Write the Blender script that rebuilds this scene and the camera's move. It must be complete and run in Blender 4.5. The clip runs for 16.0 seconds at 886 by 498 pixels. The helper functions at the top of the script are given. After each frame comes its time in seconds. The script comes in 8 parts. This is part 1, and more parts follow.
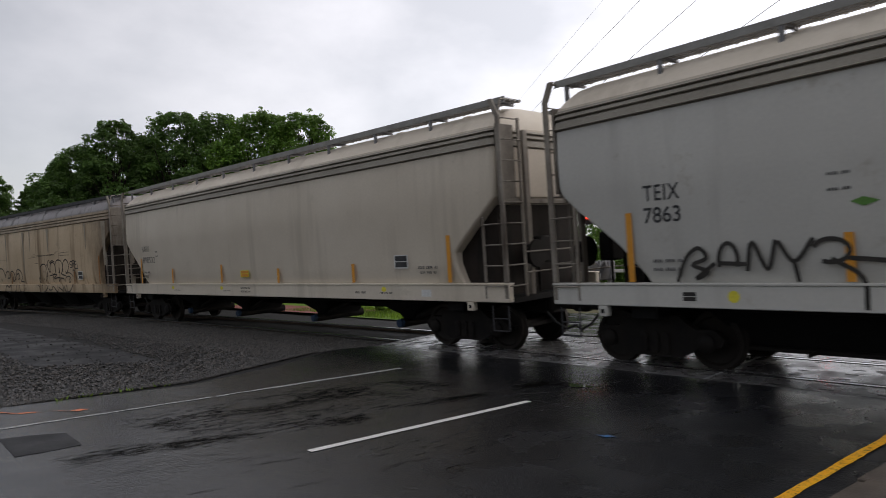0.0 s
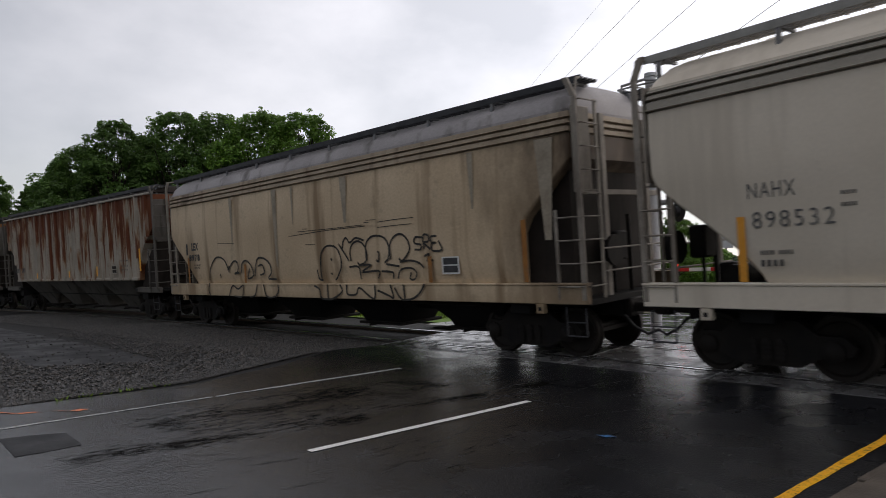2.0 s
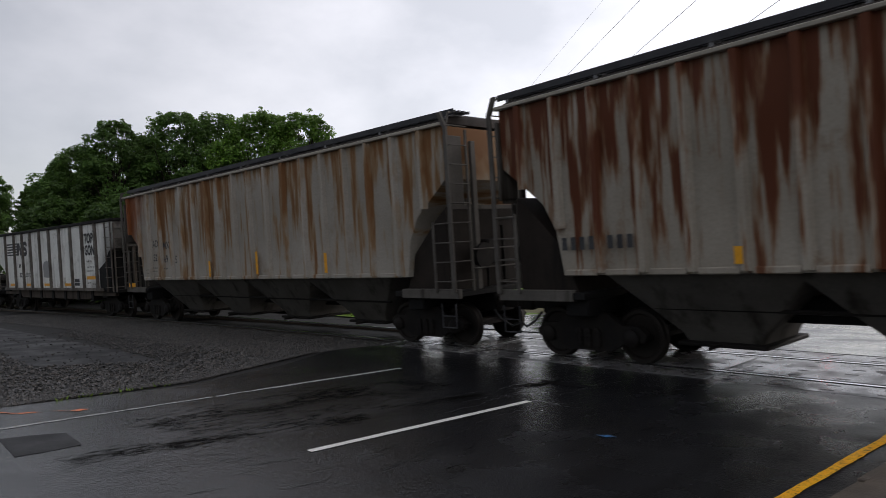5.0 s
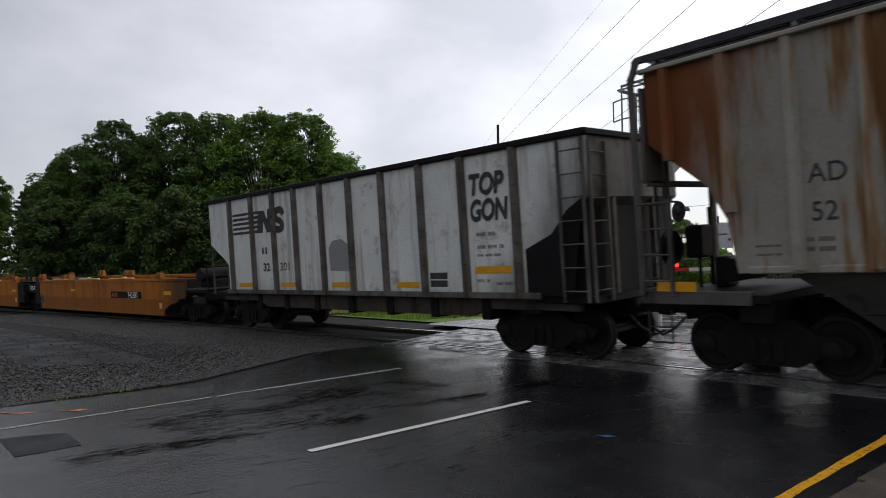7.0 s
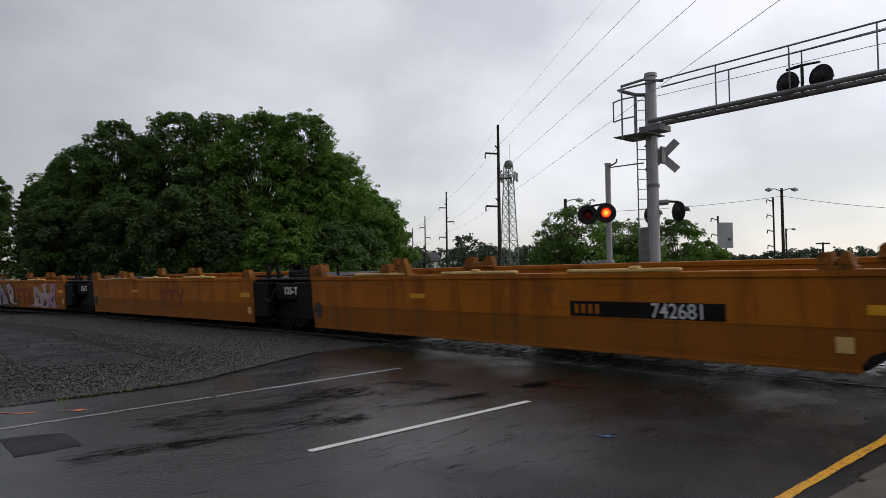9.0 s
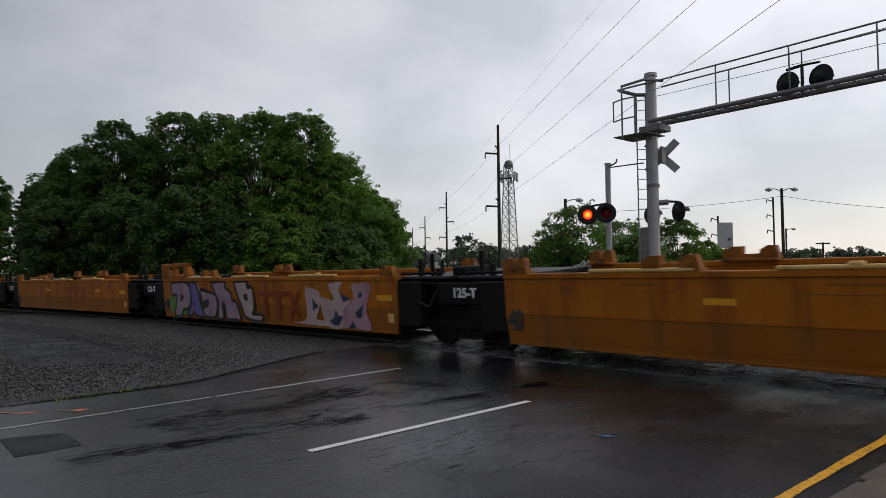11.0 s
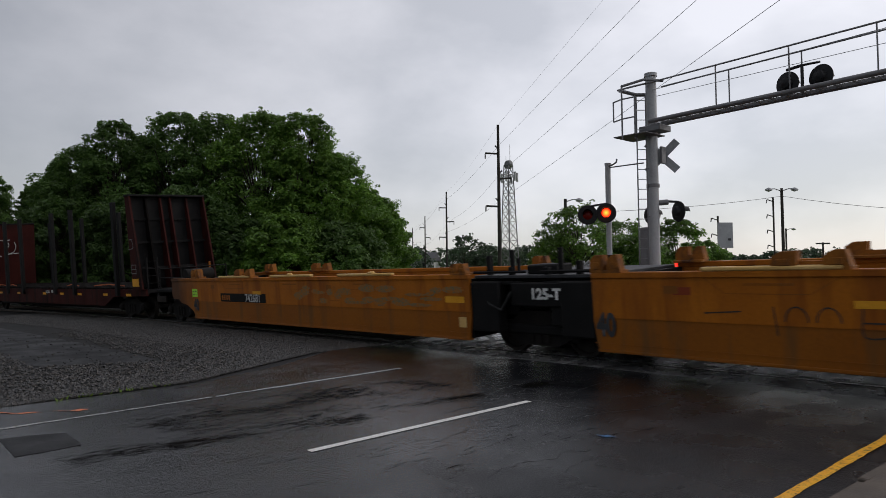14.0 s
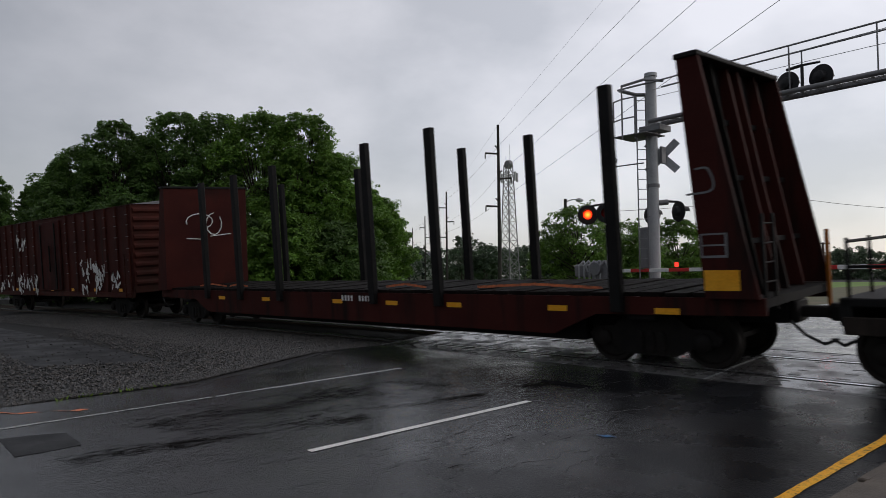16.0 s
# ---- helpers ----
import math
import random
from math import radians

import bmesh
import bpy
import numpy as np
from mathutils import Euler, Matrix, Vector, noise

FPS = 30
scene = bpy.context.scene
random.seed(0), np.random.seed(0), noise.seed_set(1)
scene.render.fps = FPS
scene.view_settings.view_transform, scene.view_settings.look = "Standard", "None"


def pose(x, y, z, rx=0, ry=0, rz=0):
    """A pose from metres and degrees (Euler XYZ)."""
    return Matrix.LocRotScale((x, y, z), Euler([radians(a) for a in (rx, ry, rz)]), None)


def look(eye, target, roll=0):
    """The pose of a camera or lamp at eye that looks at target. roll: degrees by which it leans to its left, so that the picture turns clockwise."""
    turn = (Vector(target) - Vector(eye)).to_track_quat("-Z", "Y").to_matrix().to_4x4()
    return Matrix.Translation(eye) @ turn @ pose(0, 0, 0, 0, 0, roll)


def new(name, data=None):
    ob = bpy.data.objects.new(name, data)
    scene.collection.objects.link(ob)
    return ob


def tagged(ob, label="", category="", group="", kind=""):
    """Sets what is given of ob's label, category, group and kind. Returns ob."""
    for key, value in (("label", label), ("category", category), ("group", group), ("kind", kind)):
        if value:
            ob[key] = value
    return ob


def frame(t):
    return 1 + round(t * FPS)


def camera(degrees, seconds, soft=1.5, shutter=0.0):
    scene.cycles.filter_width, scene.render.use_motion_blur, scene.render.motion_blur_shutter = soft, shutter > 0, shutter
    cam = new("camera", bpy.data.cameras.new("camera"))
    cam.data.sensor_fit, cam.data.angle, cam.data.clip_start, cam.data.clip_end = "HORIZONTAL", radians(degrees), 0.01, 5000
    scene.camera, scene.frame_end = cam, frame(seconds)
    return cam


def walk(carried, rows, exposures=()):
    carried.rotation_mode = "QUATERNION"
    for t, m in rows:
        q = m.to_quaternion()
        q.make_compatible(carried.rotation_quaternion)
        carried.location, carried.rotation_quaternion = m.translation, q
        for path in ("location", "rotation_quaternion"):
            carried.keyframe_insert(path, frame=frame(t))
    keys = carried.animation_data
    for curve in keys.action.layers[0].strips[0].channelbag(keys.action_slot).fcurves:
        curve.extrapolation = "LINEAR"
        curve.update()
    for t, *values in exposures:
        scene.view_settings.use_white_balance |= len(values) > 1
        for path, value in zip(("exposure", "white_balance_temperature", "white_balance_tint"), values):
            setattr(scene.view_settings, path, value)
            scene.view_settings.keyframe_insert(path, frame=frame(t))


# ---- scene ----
# A long freight train rolls over a wet level crossing; the camera stands still beside the road.
EYE = Vector((0.0, 0.0, 1.5))
cam = camera(66.12, 16.0, soft=0.65, shutter=0.16)
VIEW = look(EYE, EYE + Vector((-0.75653, 0.65272, 0.04116)), -0.62)
walk(cam, [(0, VIEW), (16, VIEW)], exposures=[(0, 0.16, 6900, 14), (4.2, 0.10, 6800, 14), (7.0, 0.06, 6700, 13), (9.0, -0.22, 6750, 13), (14.5, -0.33, 6700, 13), (16, -0.38, 6700, 13)])

# ---- light: an overcast, rainy day ----
world = bpy.data.worlds.new("overcast_sky")
scene.world = world
world.use_nodes = True
wn, wl = world.node_tree.nodes, world.node_tree.links
wn.clear()
w_out = wn.new("ShaderNodeOutputWorld")
w_bg = wn.new("ShaderNodeBackground")
w_sky = wn.new("ShaderNodeTexSky")
w_sky.sky_type, w_sky.sun_disc = "NISHITA", False
w_sky.sun_elevation, w_sky.sun_rotation = radians(31), radians(20)
w_co = wn.new("ShaderNodeTexCoord")
w_map = wn.new("ShaderNodeMapping")
w_map.inputs["Scale"].default_value = (1.0, 1.0, 1.9)
w_map.inputs["Location"].default_value = (0.35, 0.1, 0.0)
w_noise = wn.new("ShaderNodeTexNoise")
w_noise.inputs["Scale"].default_value, w_noise.inputs["Detail"].default_value = 2.5, 7.0
w_noise.inputs["Roughness"].default_value = 0.52
w_ramp = wn.new("ShaderNodeValToRGB")
w_ramp.color_ramp.elements[0].position, w_ramp.color_ramp.elements[0].color = 0.38, (0.62, 0.64, 0.675, 1)
w_ramp.color_ramp.elements[1].position, w_ramp.color_ramp.elements[1].color = 0.62, (0.905, 0.92, 0.965, 1)
# the cloud is thinner, and brighter, towards the veiled sun
w_dot = wn.new("ShaderNodeVectorMath")
w_dot.operation = "DOT_PRODUCT"
w_dot.inputs[1].default_value = (0.30, 0.75, 0.59)
w_glow = wn.new("ShaderNodeMapRange")
w_glow.inputs[1].default_value, w_glow.inputs[2].default_value = -0.9, 1.0
w_glow.inputs[3].default_value, w_glow.inputs[4].default_value = 0.14, 1.06
w_mul = wn.new("ShaderNodeMixRGB")
w_mul.blend_type, w_mul.inputs[0].default_value = "MULTIPLY", 1.0
w_haze = wn.new("ShaderNodeMixRGB")
w_haze.inputs[0].default_value = 0.04
wl.new(w_co.outputs["Generated"], w_map.inputs["Vector"])
wl.new(w_map.outputs["Vector"], w_noise.inputs["Vector"])
wl.new(w_noise.outputs["Fac"], w_ramp.inputs["Fac"])
wl.new(w_co.outputs["Generated"], w_dot.inputs[0])
wl.new(w_dot.outputs["Value"], w_glow.inputs[0])
wl.new(w_ramp.outputs["Color"], w_mul.inputs[1])
# a paler break in the cloud over the crossing
w_break = wn.new("ShaderNodeVectorMath")
w_break.operation = "DOT_PRODUCT"
w_break.inputs[1].default_value = (-0.62, 0.62, 0.48)
w_pale = wn.new("ShaderNodeMapRange")
w_pale.interpolation_type = "SMOOTHSTEP"
w_pale.inputs[1].default_value, w_pale.inputs[2].default_value = 0.80, 0.97
w_pale.inputs[3].default_value, w_pale.inputs[4].default_value = 0.0, 0.16
w_sum = wn.new("ShaderNodeMath")
wl.new(w_co.outputs["Generated"], w_break.inputs[0])
wl.new(w_break.outputs["Value"], w_pale.inputs[0])
wl.new(w_glow.outputs[0], w_sum.inputs[0])
wl.new(w_pale.outputs[0], w_sum.inputs[1])
wl.new(w_sum.outputs[0], w_mul.inputs[2])
wl.new(w_mul.outputs[0], w_haze.inputs[1])
wl.new(w_sky.outputs["Color"], w_haze.inputs[2])
wl.new(w_haze.outputs[0], w_bg.inputs["Color"])
w_bg.inputs["Strength"].default_value = 1.0
wl.new(w_bg.outputs[0], w_out.inputs[0])

sun = new("sun", bpy.data.lights.new("sun", "SUN"))
sun.data.energy, sun.data.angle, sun.data.color = 0.5, radians(25), (1.0, 0.97, 0.93)
sun.matrix_world = look((30, 80, 52), (0, 0, 0))


# ---- materials ----
def mat(name, c1, c2, rough=0.6, metal=0.0, scale=1.2, fine=22.0, streak=None, amount=0.5, bump=0.15,
        stretch=(5.0, 5.0, 0.35), rough2=None, grime=None, grime_amount=0.4, spec=0.24, rise=0.0, grain=0.14, soot=None, crisp=None, fringe=None):
    """A surface of two tones with fine grain, and streaks or stains of a third and fourth tone."""
    m = bpy.data.materials.new(name)
    m.use_nodes = True
    n, l = m.node_tree.nodes, m.node_tree.links
    b = n["Principled BSDF"]
    co = n.new("ShaderNodeTexCoord")

    def noise_of(s, detail=5.0, mapping=None, rough_=0.55):
        t = n.new("ShaderNodeTexNoise")
        t.inputs["Scale"].default_value, t.inputs["Detail"].default_value = s, detail
        t.inputs["Roughness"].default_value = rough_
        if mapping:
            mp = n.new("ShaderNodeMapping")
            mp.inputs["Scale"].default_value = mapping
            l.new(co.outputs["Object"], mp.inputs["Vector"])
            l.new(mp.outputs["Vector"], t.inputs["Vector"])
        else:
            l.new(co.outputs["Object"], t.inputs["Vector"])
        return t

    def ramp(src, lo, hi):
        r = n.new("ShaderNodeMapRange")
        r.inputs[1].default_value, r.inputs[2].default_value = lo, hi
        l.new(src, r.inputs[0])
        return r.outputs[0]

    def mix(fac, a, c, kind="MIX"):
        x = n.new("ShaderNodeMixRGB")
        x.blend_type = kind
        for k, v in ((0, fac), (1, a), (2, c)):
            if hasattr(v, "is_linked"):
                l.new(v, x.inputs[k])
            elif k == 0:
                x.inputs[0].default_value = v
            else:
                x.inputs[k].default_value = (*v, 1)
        return x.outputs[0]

    big, small = noise_of(scale), noise_of(fine, 3.0)
    col = mix(ramp(big.outputs["Fac"], 0.3, 0.7), c1, c2)
    tone = mix(ramp(small.outputs["Fac"], 0.25, 0.75), [1 - grain] * 3, [1 + grain * 0.7] * 3)
    col = mix(1.0, col, tone, "MULTIPLY")
    if grime:
        g = noise_of(scale * 2.3, 7.0, None, 0.7)
        col = mix(ramp(g.outputs["Fac"], 0.72 - 0.4 * grime_amount, 0.80 - 0.2 * grime_amount), col, grime)
    if streak:
        s = noise_of(1.0, 4.0, stretch, 0.6)
        fac = s.outputs["Fac"]
        if rise:
            # rust that has run down from the top edge
            xyz, ma = n.new("ShaderNodeSeparateXYZ"), n.new("ShaderNodeMath")
            l.new(co.outputs["Object"], xyz.inputs[0])
            ma.operation, ma.inputs[1].default_value, ma.inputs[2].default_value = "MULTIPLY_ADD", rise, -3.0 * rise
            l.new(xyz.outputs["Z"], ma.inputs[0])
            ad = n.new("ShaderNodeMath")
            l.new(ma.outputs[0], ad.inputs[0])
            l.new(fac, ad.inputs[1])
            fac = ad.outputs[0]
        lo = 0.68 - 0.3 * amount
        if fringe:
            col = mix(ramp(fac, lo - 0.05, lo + 0.03), col, fringe)
        col = mix(ramp(fac, lo, lo + crisp if crisp else 0.78 - 0.2 * amount), col, streak)
    for ax, az, c0, ragged, tone_ in soot or ():
        # a dirty end: (slope along the car, slope with height, offset, raggedness, colour)
        dv, add = n.new("ShaderNodeVectorMath"), n.new("ShaderNodeMath")
        dv.operation, dv.inputs[1].default_value = "DOT_PRODUCT", (ax, 0, az)
        l.new(co.outputs["Object"], dv.inputs[0])
        rag = n.new("ShaderNodeMath")
        rag.operation, rag.inputs[1].default_value, rag.inputs[2].default_value = "MULTIPLY_ADD", ragged, c0 - ragged * 0.5
        l.new(noise_of(1.0, 6.0, (2.2, 2.2, 0.8), 0.65).outputs["Fac"], rag.inputs[0])
        l.new(dv.outputs["Value"], add.inputs[0])
        l.new(rag.outputs[0], add.inputs[1])
        col = mix(ramp(add.outputs[0], 0.0, 1.0), col, tone_)
    l.new(col, b.inputs["Base Color"])
    if rough2 is not None:
        rr = n.new("ShaderNodeMapRange")
        rr.inputs[1].default_value, rr.inputs[2].default_value = 0.35, 0.65
        rr.inputs[3].default_value, rr.inputs[4].default_value = rough, rough2
        l.new(noise_of(scale * 1.7, 5.0).outputs["Fac"], rr.inputs[0])
        l.new(rr.outputs[0], b.inputs["Roughness"])
    else:
        b.inputs["Roughness"].default_value = rough
    b.inputs["Metallic"].default_value = metal
    b.inputs["Specular IOR Level"].default_value = spec
    if bump:
        bp = n.new("ShaderNodeBump")
        bp.inputs["Strength"].default_value, bp.inputs["Distance"].default_value = bump, 0.01
        l.new(small.outputs["Fac"], bp.inputs["Height"])
        l.new(bp.outputs[0], b.inputs["Normal"])
    return m


def glow(name, color, strength, base):
    m = mat(name, base, base, 0.3)
    b = m.node_tree.nodes["Principled BSDF"]
    b.inputs["Emission Color"].default_value = (*color, 1)
    b.inputs["Emission Strength"].default_value = strength
    return m


M_ASPHALT = mat("wet_asphalt", (0.0075, 0.0079, 0.0092), (0.0170, 0.0178, 0.0205), 0.09, 0, 0.7, 42, (0.0050, 0.0052, 0.0058), 0.4, 0.45,
                (1.4, 0.16, 1.0), 0.27, (0.026, 0.026, 0.028), 0.12, spec=0.38, grain=0.8)


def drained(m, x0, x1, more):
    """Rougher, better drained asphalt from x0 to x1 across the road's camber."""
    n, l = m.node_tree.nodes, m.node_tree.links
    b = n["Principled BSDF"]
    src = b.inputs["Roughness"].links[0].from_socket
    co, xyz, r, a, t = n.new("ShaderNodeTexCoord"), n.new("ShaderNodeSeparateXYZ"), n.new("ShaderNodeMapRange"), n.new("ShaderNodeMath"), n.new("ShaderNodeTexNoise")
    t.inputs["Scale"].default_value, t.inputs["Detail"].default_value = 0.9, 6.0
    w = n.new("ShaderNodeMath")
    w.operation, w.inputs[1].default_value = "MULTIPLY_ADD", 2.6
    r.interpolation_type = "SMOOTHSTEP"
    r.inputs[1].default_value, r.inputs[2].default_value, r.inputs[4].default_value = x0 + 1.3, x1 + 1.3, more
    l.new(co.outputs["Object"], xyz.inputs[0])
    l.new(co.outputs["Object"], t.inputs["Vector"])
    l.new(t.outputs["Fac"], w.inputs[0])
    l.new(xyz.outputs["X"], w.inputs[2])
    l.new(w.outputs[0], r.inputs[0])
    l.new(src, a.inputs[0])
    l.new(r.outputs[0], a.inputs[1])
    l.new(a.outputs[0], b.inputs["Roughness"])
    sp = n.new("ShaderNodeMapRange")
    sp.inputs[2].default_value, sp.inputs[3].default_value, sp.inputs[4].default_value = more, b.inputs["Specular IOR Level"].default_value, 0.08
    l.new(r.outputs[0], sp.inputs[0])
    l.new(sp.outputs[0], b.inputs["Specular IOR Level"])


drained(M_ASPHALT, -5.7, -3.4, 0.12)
M_ASPHALT2 = mat("patched_asphalt", (0.008, 0.008, 0.009), (0.016, 0.016, 0.018), 0.45, 0, 0.8, 60, bump=0.25, rough2=0.75, spec=0.2)
M_DRIVE = mat("wet_driveway_asphalt", (0.008, 0.008, 0.009), (0.015, 0.015, 0.0165), 0.45, 0, 0.7, 60, bump=0.6, rough2=0.7, spec=0.16, grain=0.4)
M_CONCRETE = mat("wet_concrete", (0.085, 0.083, 0.085), (0.15, 0.147, 0.143), 0.06, 0, 1.1, 40, (0.045, 0.045, 0.047), 0.4, 0.12, (2.5, 2.5, 1), 0.46, (0.035, 0.035, 0.035), 0.45, spec=0.5, grain=0.2)
M_FARROAD = mat("wet_far_asphalt", (0.03, 0.03, 0.031), (0.06, 0.06, 0.061), 0.06, 0, 0.6, 40, (0.018, 0.018, 0.019), 0.4, 0.25, (1.4, 0.5, 1), 0.38, spec=0.5, grain=0.3)
M_WALKWAY = mat("pavement_concrete", (0.07, 0.056, 0.044), (0.11, 0.088, 0.07), 0.5, 0, 3, 60, bump=0.5, grime=(0.06, 0.055, 0.05))
M_GROUND = mat("wet_dirt_and_cinders", (0.009, 0.009, 0.009), (0.019, 0.018, 0.017), 0.7, 0, 0.6, 30, bump=0.9, grime=(0.03, 0.03, 0.028), grime_amount=0.3, spec=0.15, grain=0.5)
M_GRASS = mat("grass_green", (0.07, 0.15, 0.012), (0.13, 0.21, 0.025), 0.8, 0, 0.4, 9, bump=0.8, grime=(0.15, 0.14, 0.04), grime_amount=0.35)
M_BALLAST = mat("ballast_stone", (0.011, 0.011, 0.011), (0.028, 0.027, 0.026), 0.7, 0, 5.0, 25, bump=0.5, rough2=0.75)
M_DULLGRASS = mat("trampled_olive_grass", (0.055, 0.060, 0.022), (0.10, 0.088, 0.042), 0.8, 0, 0.5, 9, bump=0.8, grime=(0.12, 0.085, 0.05), grime_amount=0.5)
M_REDSOIL = mat("red_clay", (0.16, 0.055, 0.045), (0.22, 0.085, 0.07), 0.8, 0, 0.5, 12, bump=0.6)
M_WHITELINE = mat("white_road_paint", (0.62, 0.61, 0.57), (0.75, 0.74, 0.70), 0.4, 0, 4, 50, bump=0.2, grime=(0.2, 0.2, 0.2), grime_amount=0.3)
M_WORNLINE = mat("worn_white_road_paint", (0.5, 0.5, 0.48), (0.62, 0.62, 0.6), 0.45, 0, 13, 50, bump=0.2, grime=(0.03, 0.03, 0.033), grime_amount=0.85)
M_YELLOW = mat("yellow_road_paint", (0.78, 0.35, 0.006), (0.86, 0.43, 0.015), 0.5, 0, 9, 50, bump=0.2, grime=(0.06, 0.045, 0.025), grime_amount=0.55)
M_ORANGEMARK = mat("orange_marking_paint", (0.75, 0.20, 0.08), (0.6, 0.16, 0.06), 0.6, 0, 8, 40, grime=(0.05, 0.05, 0.05), grime_amount=0.6)
M_BLUEMARK = mat("blue_marking_paint", (0.03, 0.14, 0.32), (0.04, 0.18, 0.4), 0.5, 0, 9, 40, grime=(0.03, 0.03, 0.035), grime_amount=0.75)
M_RAIL = mat("rail_steel", (0.05, 0.035, 0.028), (0.09, 0.06, 0.045), 0.45, 0.6, 4, 40)
M_RAILTOP = mat("polished_rail_head", (0.45, 0.45, 0.46), (0.55, 0.55, 0.56), 0.22, 1.0, 4, 40)
M_RUBBER = mat("black_rubber", (0.012, 0.012, 0.012), (0.02, 0.02, 0.02), 0.5, 0, 4, 40)
M_TIE = mat("creosoted_timber", (0.03, 0.024, 0.02), (0.06, 0.05, 0.042), 0.8, 0, 3, 30, bump=0.6)
M_BLACK = mat("black_grimy_steel", (0.006, 0.006, 0.006), (0.012, 0.011, 0.011), 0.7, 0, 2, 25, grime=(0.026, 0.020, 0.016), grime_amount=0.3, spec=0.15)
# Dark grime tone that also carries the shade of the hopper end recesses.
M_GRIME_SHADE = mat("dark_grime_and_shade", (0.016, 0.012, 0.010), (0.030, 0.023, 0.019), 0.75, 0, 1.5, 20, (0.010, 0.008, 0.007), 0.5, 0.1, (2.5, 2.5, 0.4), spec=0.15)
# Grimy bay tone, darkened further by the underbody shade put into it.
M_BAY = mat("grimy_shaded_bay_paint", (0.075, 0.068, 0.060), (0.12, 0.11, 0.098), 0.7, 0, 1.2, 20, (0.03, 0.025, 0.02), 0.5, 0.1, (2.5, 2.5, 0.4), spec=0.2)
M_RUSTSILL = mat("rust_brown_sill", (0.045, 0.032, 0.025), (0.085, 0.066, 0.054), 0.7, 0, 1.4, 20, (0.02, 0.015, 0.012), 0.5, 0.1, (2.5, 2.5, 0.4), spec=0.2)
M_DARK = mat("dark_truck_steel", (0.007, 0.006, 0.006), (0.016, 0.013, 0.011), 0.7, 0, 3, 25, spec=0.15)
M_WHEEL = mat("rusty_wheel_steel", (0.012, 0.010, 0.009), (0.024, 0.019, 0.016), 0.6, 0.2, 3, 25, spec=0.2)
M_GRATE = mat("galvanised_grating", (0.24, 0.23, 0.215), (0.32, 0.31, 0.29), 0.5, 0.4, 3, 30)
M_GRATEDARK = mat("dark_grating", (0.035, 0.036, 0.04), (0.06, 0.06, 0.065), 0.6, 0.3, 3, 30)
M_HOP_GREY = mat("pale_grey_paint", (0.56, 0.492, 0.40), (0.65, 0.58, 0.485), 0.42, 0, 0.45, 20, (0.47, 0.41, 0.33), 0.45, 0.02, (1.1, 1.1, 0.10), 0.55, (0.46, 0.41, 0.33), 0.25, grain=0.05)
M_HOP_COOL = mat("cool_grey_paint", (0.49, 0.475, 0.44), (0.57, 0.555, 0.515), 0.42, 0, 0.45, 20, (0.43, 0.415, 0.385), 0.5, 0.02, (1.0, 1.3, 0.12), 0.55, (0.33, 0.29, 0.23), 0.3, grain=0.05)
M_HOP_TAN = mat("weathered_tan_paint", (0.50, 0.375, 0.245), (0.62, 0.485, 0.335), 0.5, 0, 0.5, 20, (0.27, 0.185, 0.11), 0.46, 0.06, (1.7, 1.7, 0.10), 0.6, (0.33, 0.26, 0.18), 0.35,
                soot=((0.40, 0.10, -2.7, 1.3, (0.075, 0.050, 0.032)), (-0.35, -0.1, -2.3, 1.0, (0.13, 0.09, 0.055)), (0.0, -1.4, 2.0, 0.9, (0.24, 0.17, 0.10))))
M_HOP_RUST = mat("rust_streaked_grey_paint", (0.26, 0.228, 0.185), (0.38, 0.34, 0.285), 0.6, 0, 0.7, 22, (0.105, 0.030, 0.012), 0.56, 0.1, (5.2, 0.4, 0.40), 0.75, (0.20, 0.13, 0.085), 0.36, rise=0.05, crisp=0.07, fringe=(0.21, 0.115, 0.06),
                 soot=((0.9, 0.35, -7.9, 1.5, (0.13, 0.038, 0.013)),))
M_HOP_BROWN = mat("brown_stained_grey_paint", (0.29, 0.262, 0.222), (0.39, 0.355, 0.31), 0.6, 0, 0.5, 22, (0.185, 0.085, 0.032), 0.52, 0.1, (3.2, 0.4, 0.34), 0.75, (0.26, 0.20, 0.145), 0.4, rise=0.04, crisp=0.10, fringe=(0.28, 0.19, 0.11),
                  soot=((-0.8, 0.25, -6.35, 1.7, (0.19, 0.058, 0.017)),))
M_GON_WHITE = mat("scuffed_white_paint", (0.64, 0.64, 0.605), (0.76, 0.76, 0.725), 0.5, 0, 0.8, 20, (0.40, 0.385, 0.355), 0.50, 0.06, (4.2, 0.4, 0.3), 0.6, (0.30, 0.27, 0.235), 0.40,
                  soot=((0.52, -0.36, -1.85, 0.9, (0.016, 0.014, 0.013)), (0.0, -0.9, 1.35, 0.9, (0.13, 0.085, 0.055))))
M_GON_END = mat("sooty_end_paint", (0.10, 0.095, 0.088), (0.22, 0.21, 0.195), 0.6, 0, 0.9, 20, (0.03, 0.026, 0.022), 0.75, 0.06, (2.6, 2.6, 0.3), 0.7, (0.05, 0.042, 0.036), 0.5, soot=((0.0, -0.7, 2.2, 0.8, (0.012, 0.011, 0.010)),))
M_GON_RIB = mat("grimy_rib_paint", (0.055, 0.046, 0.039), (0.17, 0.15, 0.13), 0.6, 0, 2.0, 25, (0.05, 0.036, 0.026), 0.6, 0.1)
